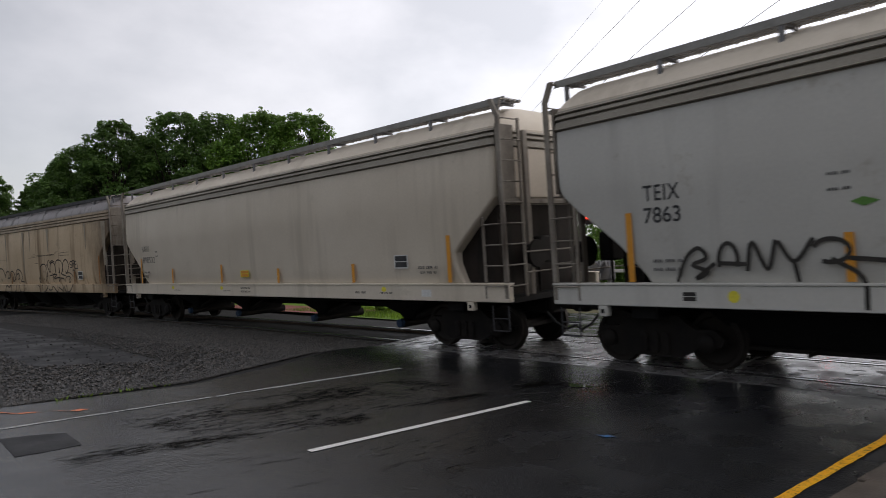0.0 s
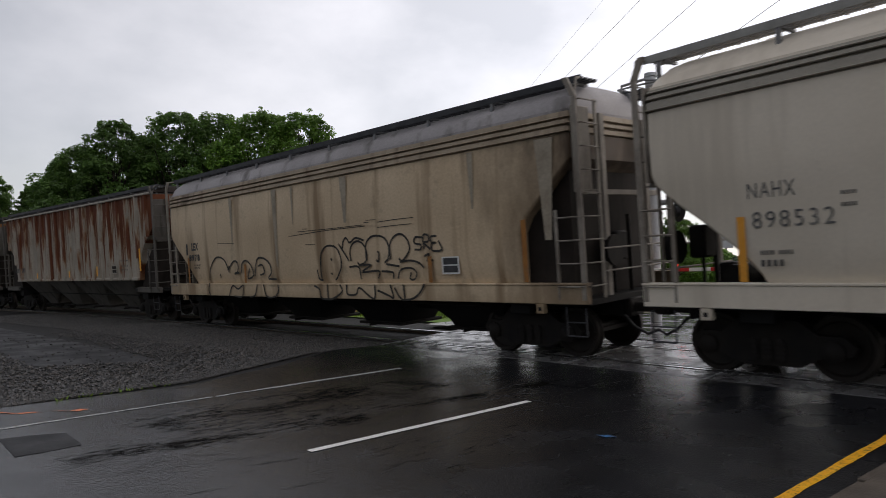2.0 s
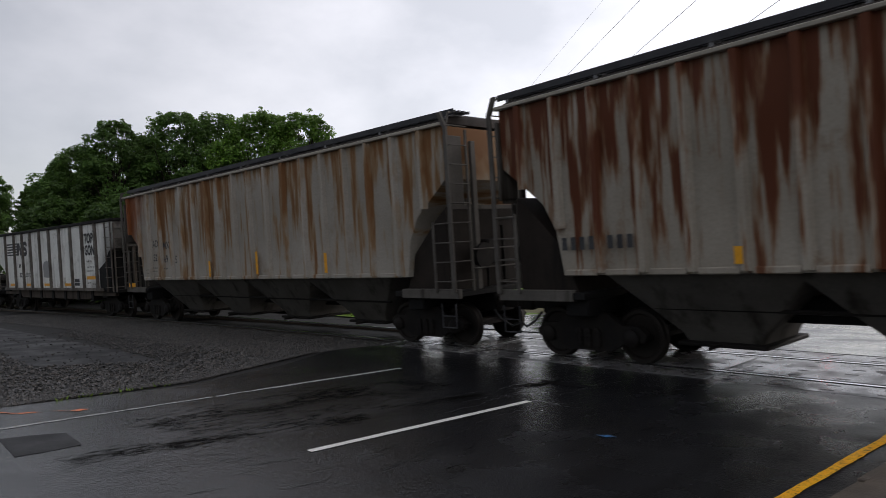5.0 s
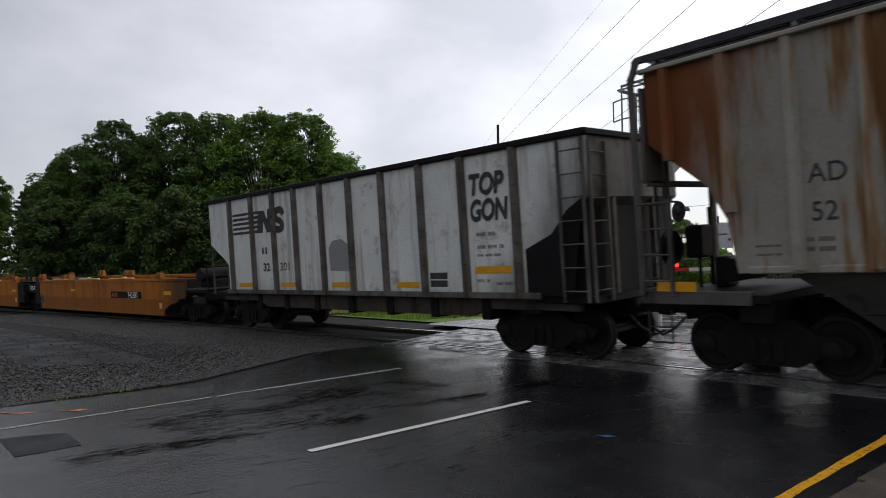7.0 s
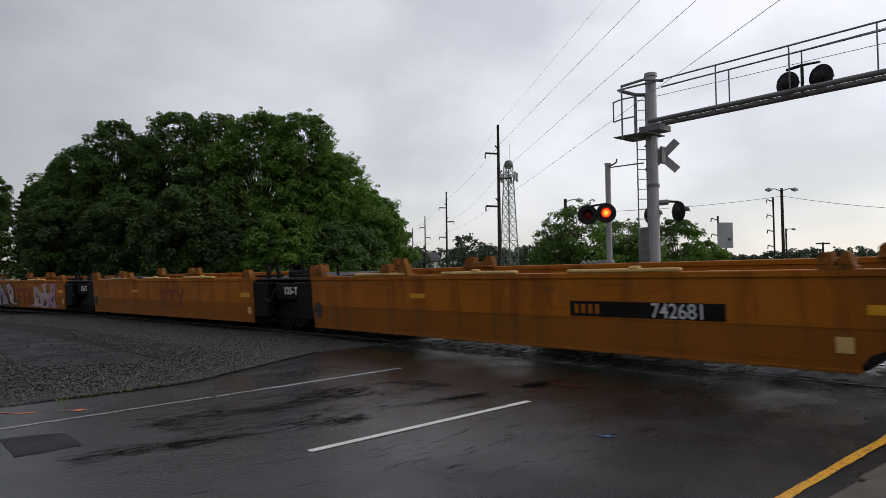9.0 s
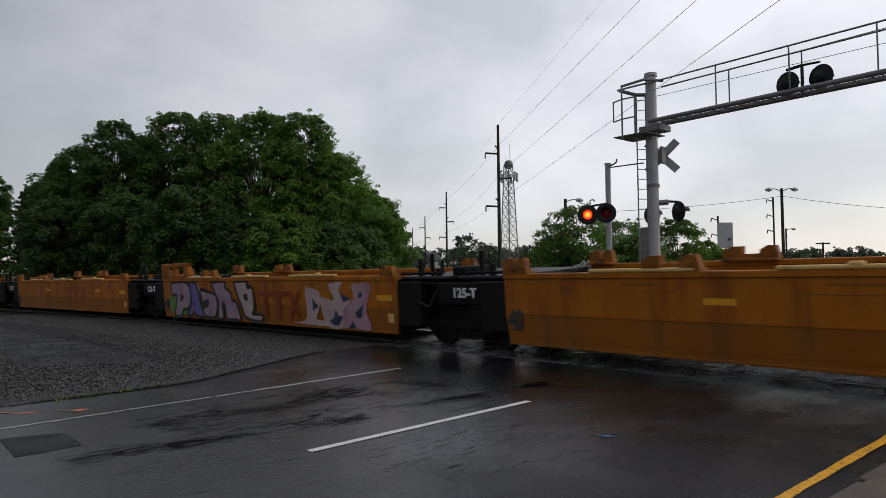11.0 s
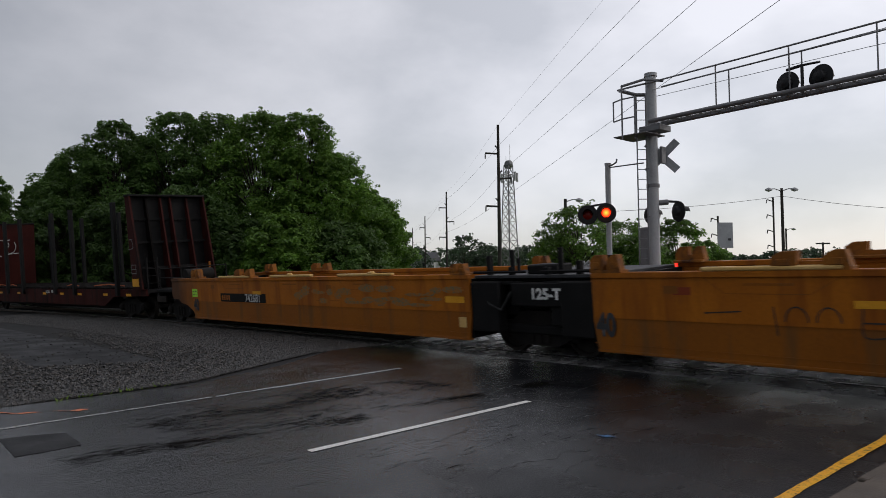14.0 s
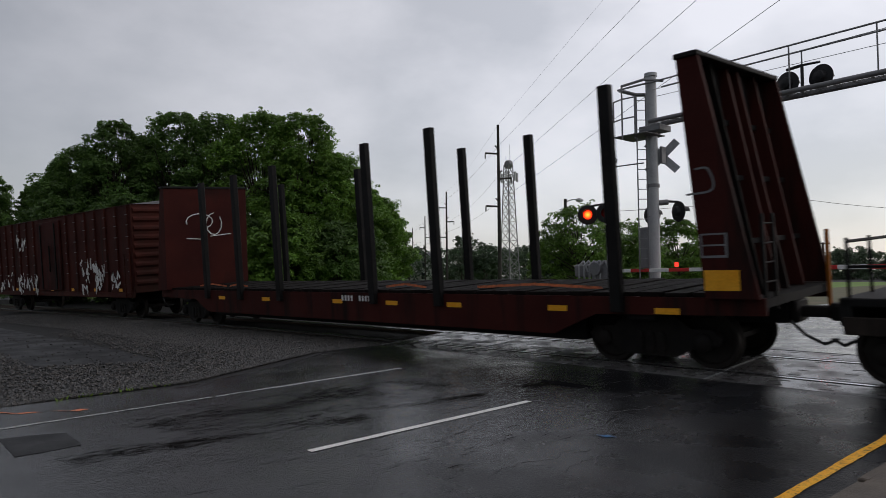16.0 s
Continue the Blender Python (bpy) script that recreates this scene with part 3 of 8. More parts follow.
solid("pavement", sheet([-1.86, -1.2, -0.4, 0.6, 2.2], [-14, -8, -4, -2, 0, 2, 4, 6, 7.5], 0.05), M_WALKWAY, "brownish wet concrete pavement", "pavement", kind="structure")
kerb = MB()
for k in range(24):
    y = -14 + 0.9 * k
    z = ground_z(0, y)
    kerb.box(-1.93, -1.84, y, y + 0.89, z - 0.1, z + 0.055, 0.012)
solid("kerb", kerb, M_WALKWAY, "low worn concrete kerb", "kerb", kind="structure")


def line_mark(name, x0, x1, y0, y1, material, label, wobble=0.0):
    mb = MB()
    n = max(2, int(abs(y1 - y0) / 0.12))
    for k in range(n + 1):
        y = y0 + (y1 - y0) * k / n
        a = wobble * (noise.noise((x0 * 3, y * 5, 1)))
        b = wobble * (noise.noise((x0 * 3, y * 5, 9)))
        mb.v += [(x0 + a, y, ground_z(x0, y) + 0.005), (x1 + b, y, ground_z(x1, y) + 0.005)]
    mb.f = [(2 * k, 2 * k + 1, 2 * k + 3, 2 * k + 2) for k in range(n)]
    return solid(name, mb, material, label, "road marking", kind="structure")


line_mark("lane_dash", -5.965, -5.865, 3.36, 6.52, M_WHITELINE, "fresh white painted lane dash on wet asphalt", 0.006)
line_mark("edge_line", -9.535, -9.47, -6, 3.85, M_WORNLINE, "worn white edge line on the road", 0.03)
line_mark("edge_line_worn", -9.53, -9.47, 3.9, 4.5, M_WORNLINE, "thin worn piece of white edge line", 0.03)
line_mark("edge_line_end", -9.55, -9.46, 4.5, 7.2, M_WORNLINE, "faded far end of the white edge line", 0.03)
line_mark("yellow_line", -2.237, -2.150, -6, 8.9, M_YELLOW, "chipped yellow line along the kerb", 0.016)
for name, pts, m_, lab in (("survey_mark", [(-10.75, 1.45), (-10.4, 1.62), (-10.3, 1.85)], M_ORANGEMARK, "orange sprayed survey mark on asphalt"),
                           ("survey_mark", [(-10.25, 2.02), (-9.98, 2.2), (-10.02, 2.34)], M_ORANGEMARK, "small orange sprayed survey tick"),
                           ("utility_mark", [(-4.32, 5.66), (-4.22, 5.74), (-4.1, 5.72)], M_BLUEMARK, "blue sprayed utility mark on asphalt")):
    mb = MB()
    for (a, b) in pts:
        mb.v += [(a - 0.05, b - 0.05, ground_z(a, b) + 0.006), (a + 0.05, b + 0.04, ground_z(a, b) + 0.006)]
    mb.f = [(2 * k, 2 * k + 1, 2 * k + 3, 2 * k + 2) for k in range(len(pts) - 1)]
    solid(name, mb, m_, lab, "road marking", kind="structure")
# dark skid streaks and cracks of the asphalt
rnd = random.Random(5)
skids, M_SKID = MB(), mat("worn_black_asphalt", (0.0025, 0.0025, 0.002), (0.007, 0.0065, 0.005), 0.85, 0, 3, 60, bump=0.6, rough2=0.95, spec=0.02, grain=0.4)


def scuffs(line, count, wide, thick):
    """Short torn flecks, thickest along the middle of a wheel track."""
    for _ in range(count):
        f = rnd.random() * (len(line) - 1)
        (x0, y0), (x1, y1) = line[int(f)], line[int(f) + 1]
        f -= int(f)
        x, y = x0 + (x1 - x0) * f + rnd.gauss(0, wide), y0 + (y1 - y0) * f + rnd.gauss(0, 0.05)
        if noise.noise((x * 2.5, y * 1.1, 4)) < rnd.uniform(-0.5, 0.15):
            continue
        ln, w, sl = rnd.uniform(0.05, 0.42) * rnd.random() ** 0.5, thick * rnd.uniform(0.2, 1.0) ** 1.5, rnd.gauss(0.05, 0.12)
        n, o = 6, len(skids.v)
        for i in range(n):
            q = i / (n - 1)
            ww = w * math.sin(math.pi * (0.06 + 0.88 * q)) * rnd.uniform(0.45, 1.25)
            a, b = x + sl * ln * q + rnd.uniform(-.3, .3) * w, y + ln * q
            z = ground_z(a, b) + 0.003 + 0.0004 * (o % 5)
            skids.v += [(a - ww, b, z), (a + ww, b, z)]
        skids.f += [(o + 2 * i, o + 2 * i + 1, o + 2 * i + 3, o + 2 * i + 2) for i in range(n - 1)]


scuffs([(-7.30, 1.5), (-7.2, 2.5), (-7.12, 3.2), (-6.98, 4.0), (-6.85, 4.5)], 900, 0.15, 0.010)
scuffs([(-8.45, 2.4), (-8.45, 3.8), (-8.4, 4.8), (-8.25, 5.9), (-7.85, 6.5)], 1300, 0.27, 0.011)
scuffs([(-7.05, 4.9), (-6.8, 5.8), (-6.7, 6.4)], 260, 0.09, 0.010)
scuffs([(-6.75, 7.1), (-6.45, 7.75)], 190, 0.10, 0.014)
scuffs([(-7.9, 2.6), (-7.8, 5.6)], 700, 0.35, 0.009)
scuffs([(-5.3, 3.0), (-4.4, 6.4)], 160, 0.4, 0.007)
scuffs([(-7.0, 1.4), (-5.6, 3.4)], 160, 0.5, 0.006)
solid("skid_marks", skids, M_SKID, "black worn streaks in the wheel track of the lane", "road marking", kind="stuff")
cracks = MB()
for k in range(18):
    x, y = rnd.uniform(-7.5, -2.6), rnd.uniform(2.5, 8.6)
    ang = rnd.choice((1.5, 1.45, 0.1, 1.62)) + rnd.uniform(-0.15, 0.15)
    pts = [(x, y)]
    for q in range(rnd.randint(10, 30)):
        turn = ang + rnd.uniform(-0.75, 0.75)
        pts.append((pts[-1][0] + 0.07 * math.cos(turn), pts[-1][1] + 0.07 * math.sin(turn)))
    for i, (a, b) in enumerate(pts):
        w = 0.001 + 0.009 * rnd.random() ** 2
        nx, ny = -math.sin(ang) * w, math.cos(ang) * w
        cracks.v += [(a - nx, b - ny, ground_z(a, b) + 0.003), (a + nx, b + ny, ground_z(a, b) + 0.003)]
    o = len(cracks.v) - 2 * len(pts)
    cracks.f += [(o + 2 * i, o + 2 * i + 1, o + 2 * i + 3, o + 2 * i + 2) for i in range(len(pts) - 1)]
solid("asphalt_cracks", cracks, M_RUBBER, "fine dark cracks in the asphalt", "crack", kind="stuff")


# track: rails, sleepers, ballast bed
def rail_part(name, ly, s0, s1, parent):
    head, web = MB(), MB()
    n = int((s1 - s0) / 1.5)
    prof_h = [(-0.036, 0.0), (0.036, 0.0), (0.036, -0.04), (-0.036, -0.04)]
    prof_w = [(-0.012, -0.04), (0.012, -0.04), (0.012, -0.15), (0.07, -0.16), (0.07, -0.18), (-0.07, -0.18), (-0.07, -0.16), (-0.012, -0.15)]
    for m_, prof in ((head, prof_h), (web, prof_w)):
        m_.loft([[tuple(on_track(s0 + (s1 - s0) * k / n) @ Vector((0, ly + a, b))) for a, b in prof] for k in range(n + 1)])
    o = part(name, web, M_RAIL, parent)
    part("rail_head", head, M_RAILTOP, o, "polished steel rail head")


track = thing("railway_track", "curved canted railway track with steel rails on timber sleepers in ballast", "railway track", kind="structure")
rail_part("rail", -0.75, -110, 60, track)
rail_part("rail", 0.75, -110, 60, track)
tie_me = mesh_of("sleeper", MB().box(-0.115, 0.115, -1.3, 1.3, -0.36, -0.185, 0.01), M_TIE)
for k in range(150):
    s = -84 + 0.53 * k
    if s > -14.2:
        s += 17.0
    o = new("sleeper", tie_me)
    o.parent = track
    o.matrix_basis = on_track(s)
bed = MB()
prof = [(-3.3, -0.62), (-2.5, -0.34), (-1.75, -0.22), (1.75, -0.22), (2.6, -0.40), (3.4, -0.70)]
for lo, hi in ((-110, -13.2), (4.6, 60)):
    n = int((hi - lo) / 1.2)
    rings = [[tuple(on_track(lo + (hi - lo) * k / n) @ Vector((0, a, b))) for a, b in prof] for k in range(n + 1)]
    o = len(bed.v)
    bed.v += [p for r in rings for p in r]
    bed.f += [(o + k * 6 + i, o + k * 6 + i + 1, o + (k + 1) * 6 + i + 1, o + (k + 1) * 6 + i) for k in range(n) for i in range(5)]
solid("ballast_bed", bed, M_BALLAST, "grey crushed-stone ballast bed of the track", "ballast", kind="structure")


def stones(name, label, count, place, seed):
    """Loose crushed stone: many small chipped blocks in one mesh."""
    r = random.Random(seed)
    mb = MB()
    base = [(1, 0, 0), (-1, 0, 0), (0, 1, 0), (0, -1, 0), (0, 0, 1), (0, 0, -1)]
    faces = [(0, 2, 4), (2, 1, 4), (1, 3, 4), (3, 0, 4), (2, 0, 5), (1, 2, 5), (3, 1, 5), (0, 3, 5)]
    for _ in range(count):
        p = place(r)
        if p is None:
            continue
        size = r.uniform(0.016, 0.038)
        turn = Euler((r.uniform(0, 6.3), r.uniform(0, 6.3), r.uniform(0, 6.3))).to_matrix()
        o = len(mb.v)
        for b in base:
            q = turn @ Vector([c * size * r.uniform(0.7, 1.3) for c in b])
            mb.v.append((p[0] + q.x, p[1] + q.y, p[2] + q.z * 0.8))
        mb.f += [(a + o, b + o, c + o) for a, b, c in faces]
    me = bpy.data.meshes.new(name)
    me.from_pydata(mb.v, [], mb.f)
    me.materials.append(M_STONE)
    return tagged(new(name, me), label, "gravel", kind="stuff")


M_STONE = bpy.data.materials.new("loose_stone")
M_STONE.use_nodes = True
_n, _l = M_STONE.node_tree.nodes, M_STONE.node_tree.links
_g, _r = _n.new("ShaderNodeNewGeometry"), _n.new("ShaderNodeValToRGB")
_r.color_ramp.elements[0].color, _r.color_ramp.elements[1].color = (0.005, 0.005, 0.005, 1), (0.075, 0.063, 0.051, 1)
_e = _r.color_ramp.elements.new(0.6)
_e.color = (0.022, 0.0195, 0.0175, 1)
_l.new(_g.outputs["Random Per Island"], _r.inputs["Fac"])
_l.new(_r.outputs["Color"], _n["Principled BSDF"].inputs["Base Color"])
_n["Principled BSDF"].inputs["Roughness"].default_value = 0.42


def shoulder(r):
    s = -13.0 - 26 * r.random() ** 1.5
    a = -1.0 - 3.4 * r.random()
    b = -0.22 - 0.12 * max(0, (-a - 1.75) / 0.75) - 0.3 * max(0, (-a - 2.5) / 0.8)
    p = on_track(s) @ Vector((0, a, b + 0.01))
    p.z = max(p.z, ground_z(p.x, p.y) - 0.01)
    return p


def verge(r):
    y = r.uniform(1.2, 7.6)
    edge = -11.1 if y < 4.2 else -11.1 - (y - 4.2) * 0.52
    x = edge - 0.05 - 13 * r.random() ** 2.2
    if 2.65 < y + 0.2 * noise.noise((x * 2, y * 2, 7)) < 4.8 and x < -14.5 - 0.5 * (4.75 - y) + 0.6 * noise.noise((x, y, 2)):
        return None if r.random() < 0.96 else (x, y, ground_z(x, y))
    return (x, y, ground_z(x, y) + 0.0)


stones("ballast_stones", "loose grey wet ballast stones on the track shoulder", 32000, shoulder, 3)
stones("gravel_stones", "dark wet gravel beside the road", 21000, verge, 4)

# concrete crossing panels between and beside the rails
crossing = thing("crossing_panels", "wet grey concrete level-crossing panels with bolt recesses and steel edges", "level crossing", kind="structure")
for lane, (y0, y1) in (("near_panel", (-1.42, -0.83)), ("middle_panel", (-0.665, 0.665)), ("far_panel", (0.83, 1.40))):
    for k in range(8):
        s0 = -13.1 + 2.62 * k + (0.0 if lane != "near_panel" else 0.04)
        px, py, ph = track_at(s0 + 1.3)
        mb = MB().box(-1.295, 1.295, y0 + 0.012, y1 - 0.012, -0.20, -0.003, 0.012)
        o = part(lane, mb, M_CONCRETE, crossing, m=on_track(s0 + 1.3))
        rec = MB()
        rows = (0.25, 0.75) if y1 - y0 < 1 else (0.1, 0.37, 0.63, 0.9)
        for fy in rows:
            for fx in (-1.0, -0.33, 0.33, 1.0):
                cx_, cy_ = fx + 0.05 * noise.noise((k, fy, fx)), y0 + (y1 - y0) * fy
                rec.box(cx_ - 0.085, cx_ + 0.085, cy_ - 0.022, cy_ + 0.022, -0.005, -0.001, 0)
        part("bolt_recess", rec, M_RUBBER, o, "dark rubber-plugged bolt recesses")
        edge = MB().box(-1.305, -1.285, y0 + 0.01, y1 - 0.01, -0.1, 0.000).box(1.285, 1.305, y0 + 0.01, y1 - 0.01, -0.1, 0.000)
        part("edge_angle", edge, M_GALV, o, "bright worn steel edge")
for ly in (-0.815, -0.68, 0.68, 0.815):
    fl = MB().loft([[tuple(on_track(-13.1 + 2.62 * k) @ Vector((0, ly + a, b))) for a, b in ((-0.02, -0.03), (0.02, -0.03), (0.02, -0.1), (-0.02, -0.1))] for k in range(9)])
    part("flangeway_rubber", fl, M_RUBBER, crossing)
base = MB().loft([[tuple(on_track(-13.3 + 2.2 * k) @ Vector((0, a, b))) for a, b in ((-1.55, -0.06), (1.7, -0.06), (1.7, -0.5), (-1.55, -0.5))] for k in range(10)])
part("panel_bedding", base, M_ASPHALT2, crossing)


hole = MB()
hole.v = [tuple(on_track(-3.1 + 0.30 * math.cos(a) * (1 + 0.25 * math.sin(3 * a))) @ Vector((0, 0.16 + 0.15 * math.sin(a) * (1 + 0.3 * math.cos(2 * a)), 0.0015))) for a in [6.2832 * k / 18 for k in range(18)]]
hole.f = [tuple(range(18))]
part("broken_patch", hole, M_RUBBER, crossing, "black broken patch at a panel joint")


# ---- rolling stock ----
WHEELS = []     # turning wheelsets with the middle of their car along the train
CARS = []       # cars with the place of their middle along the train


def bogie(car, x, w_mid, cap=M_DARK):
    """A two-axle truck: side frames, bolster and springs, with two turning wheelsets."""
    mb = MB()
    for sy in (-1, 1):
        y = sy * 1.0
        out = [(-1.18, 0.52), (-1.02, 0.66), (-0.70, 0.66), (-0.42, 0.86), (0.42, 0.86), (0.70, 0.66), (1.02, 0.66), (1.18, 0.52),
               (1.12, 0.40), (0.78, 0.38), (0.45, 0.20), (-0.45, 0.20), (-0.78, 0.38), (-1.12, 0.40)]
        mb.prism(out, y - 0.07, y + 0.07)
        for a in (-0.89, 0.89):
            mb.lathe([(0.02, y - sy * 0.02), (0.15, y + sy * 0.02), (0.15, y + sy * 0.12), (0.09, y + sy * 0.17), (0.02, y + sy * 0.18)], a, 0.457, 14)
        for a in (-0.2, 0.0, 0.2):
            for k in range(4):
                mb.lathe([(0.05, y + sy * 0.075), (0.075, y + sy * 0.085), (0.075, y + sy * 0.11), (0.05, y + sy * 0.12)], a, 0.32 + 0.07 * k, 8)
    mb.box(-0.2, 0.2, -1.05, 1.05, 0.55, 0.74, 0.03)
    mb.box(-1.1, -1.05, -0.8, 0.8, 0.4, 0.48).box(1.05, 1.1, -0.8, 0.8, 0.4, 0.48)
    tr = part("truck", mb, cap, car, "black cast-steel freight truck", pose(x, 0, 0))
    for a in (-0.89, 0.89):
        ws = MB()
        for sy in (-1, 1):
            ws.lathe([(0.10, sy * 0.62), (0.10, sy * 0.66), (0.36, sy * 0.69), (0.40, sy * 0.655), (0.485, sy * 0.665), (0.48, sy * 0.70), (0.457, sy * 0.72),
                      (0.452, sy * 0.80), (0.39, sy * 0.80), (0.36, sy * 0.76), (0.14, sy * 0.73), (0.10, sy * 0.80)], 0, 0, 28)
            ws.box(0.20, 0.30, sy * 0.752, sy * 0.765, -0.04, 0.04)
        ws.lathe([(0.085, -1.0), (0.085, 1.0)], 0, 0, 12)
        o = part("wheelset", ws, M_WHEEL, tr, "dark steel wheels on an axle", pose(a, 0, 0.457))
        WHEELS.append((o, a, w_mid))


def coupler(car, x, sx):
    mb = MB().box(x - sx * 0.4, x + sx * 0.42, -0.075, 0.075, 0.78, 0.95, 0.02)
    mb.box(x + sx * 0.40, x + sx * 0.66, -0.14, 0.10, 0.74, 1.0, 0.05).box(x - sx * 0.1, x + sx * 0.02, -0.25, 0.25, 0.7, 1.05, 0.03)
    part("coupler", mb, M_DARK, car, "rusty knuckle coupler")
    hose = MB().path([(x - sx * 0.05, -0.35, 0.75), (x + sx * 0.15, -0.36, 0.55), (x + sx * 0.4, -0.34, 0.42), (x + sx * 0.58, -0.28, 0.5)], 0.025)
    part("brake_hose", hose, M_RUBBER, car, "black rubber air hose")


def ladder(car, x0, x1, y, z0, z1, rungs, material, r=0.022, axis="x"):
    mb = MB()
    if axis == "x":
        for x in (x0, x1):
            mb.box(x - 0.028, x + 0.028, y - 0.022, y + 0.022, z0, z1, 0.006)
        for k in range(rungs):
            z = z0 + (k + 0.5) * (z1 - z0) / rungs
            mb.path([(x0, y, z), (x0 + 0.02, y - 0.06, z), (x1 - 0.02, y - 0.06, z), (x1, y, z)], r * 0.6)
    else:
        for yy in (x0, x1):
            mb.box(y - 0.022, y + 0.022, yy - 0.028, yy + 0.028, z0, z1, 0.006)
        for k in range(rungs):
            z = z0 + (k + 0.5) * (z1 - z0) / rungs
            mb.tube((y, x0, z), (y, x1, z), r * 0.6)
    return part("ladder", mb, material, car)


def ring_at(z, hx, hy, r, n=5):
    """A rectangle with rounded corners, at height z."""
    r = min(r, hx * 0.9, hy * 0.9)
    pts = []
    for cx_, cy_, a0 in ((hx - r, hy - r, 0), (-hx + r, hy - r, 90), (-hx + r, -hy + r, 180), (hx - r, -hy + r, 270)):
        pts += [(cx_ + r * math.cos(radians(a0 + 90 * k / n)), cy_ + r * math.sin(radians(a0 + 90 * k / n)), z) for k in range(n + 1)]
    return pts


def stencil_lines(car, rows, y, material, name="stencil"):
    """Unreadable small lettering: rows of short bars."""
    for x, z, w, h in rows:
        mb = MB()
        n = max(1, int(w / (h * 0.8)))
        for k in range(n):
            if n > 2 and k % 5 == 4:
                continue
            mb.patch([(x + w * k / n, z), (x + w * (k + 0.55) / n, z), (x + w * (k + 0.55) / n, z + h), (x + w * k / n, z + h)], y)
        part(name, mb, material, car)


def label_box(car, x, z, w, h, y, m1=M_WHITE, m2=M_LETTER):
    p = part("stencil_panel", MB().patch([(x, z), (x + w, z), (x + w, z + h), (x, z + h)], y), m1, car, "small framed service stencil")
    mb = MB()
    for k in range(2):
        mb.patch([(x + w * 0.08, z + h * (0.1 + 0.45 * k)), (x + w * 0.92, z + h * (0.1 + 0.45 * k)), (x + w * 0.92, z + h * (0.48 + 0.45 * k)), (x + w * 0.08, z + h * (0.48 + 0.45 * k))], y - 0.003)
    part("stencil_ink", mb, m2, p)


def underframe(car, L, z0, z1, trucks, w_mid, trucks_r=None):
    mb = MB().box(-L / 2 + 0.1, L / 2 - 0.1, -0.28, 0.28, z0, z1, 0.02)
    inset = {-1: trucks, 1: trucks_r or trucks}
    for x in (-L / 2 + inset[-1], L / 2 - inset[1]):
        mb.box(x - 0.25, x + 0.25, -1.35, 1.35, z0 + 0.1, z1 + 0.05, 0.03)
    part("centre_sill", mb, M_BLACK, car)
    rig = MB().path([(-L / 2 + inset[-1] + 1.3, -0.95, 0.98), (L / 2 - inset[1] - 1.3, -0.95, 0.94)], 0.035)
    part("brake_rod", rig, M_DARK, car, "dark train pipe under the sill")
    for sx in (-1, 1):
        coupler(car, sx * L / 2, sx)
        bogie(car, sx * (L / 2 - inset[sx]), w_mid)


def bay(car, x, half, top, bottom, hy, material, gate=True, foot=0.42):
    """A discharge hopper bay under a car."""
    mb = MB().loft([ring_at(bottom, foot, hy * 0.45, 0.04, 2), ring_at(bottom + 0.15, foot + 0.05, hy * 0.52, 0.04, 2), ring_at(top, half, hy, 0.05, 2)])
    mb.v = [(a + x, b, c) for a, b, c in mb.v]
    part("hopper_bay", mb, material, car)
    if gate:
        g = MB().box(x - foot - 0.12, x + foot + 0.12, -hy * 0.55, hy * 0.55, bottom - 0.07, bottom, 0.02)
        g.tube((x, -hy * 0.8, bottom - 0.03), (x, hy * 0.8, bottom - 0.03), 0.03)
        part("outlet_gate", g, M_DARK, car, "dark outlet gate")


def roof_walk(car, L, material, z=4.98, y=-0.95, post=M_GALVD, zr=4.55, yr=-1.25, every=1.85):
    """Two running boards of open grating on brackets."""
    for sy in (-1, 1):
        yy = sy * abs(y)
        mb = MB()
        for k in range(4):
            mb.box(-L / 2 + 0.1, L / 2 - 0.1, yy - 0.26 + 0.14 * k, yy - 0.19 + 0.14 * k, z - 0.04, z, 0)
        mb.box(-L / 2 + 0.1, L / 2 - 0.1, yy - 0.275 * (1 if sy < 0 else -1.1) - 0.006, yy - 0.275 * (1 if sy < 0 else -1.1) + 0.006, z - 0.09, z + 0.03, 0)
        n = int(L / 0.3)
        for k in range(n):
            x = -L / 2 + 0.2 + k * (L - 0.4) / (n - 1)
            mb.box(x - 0.02, x + 0.02, yy - 0.26, yy + 0.30, z - 0.035, z - 0.012, 0)
        part("running_board", mb, material, car, "dark grating running board")
        n = int(L / every)
        for k in range(n + 1):
            x = -L / 2 + 0.35 + k * (L - 0.7) / n
            br = MB()
            br.box(x - 0.035, x + 0.035, yy - 0.27, yy - 0.21, zr - 0.12, z - 0.03, 0.008)
            br.box(x - 0.03, x + 0.03, yy - 0.25, yy + 0.28, z - 0.085, z - 0.04, 0)
            part("board_bracket", br, post, car)


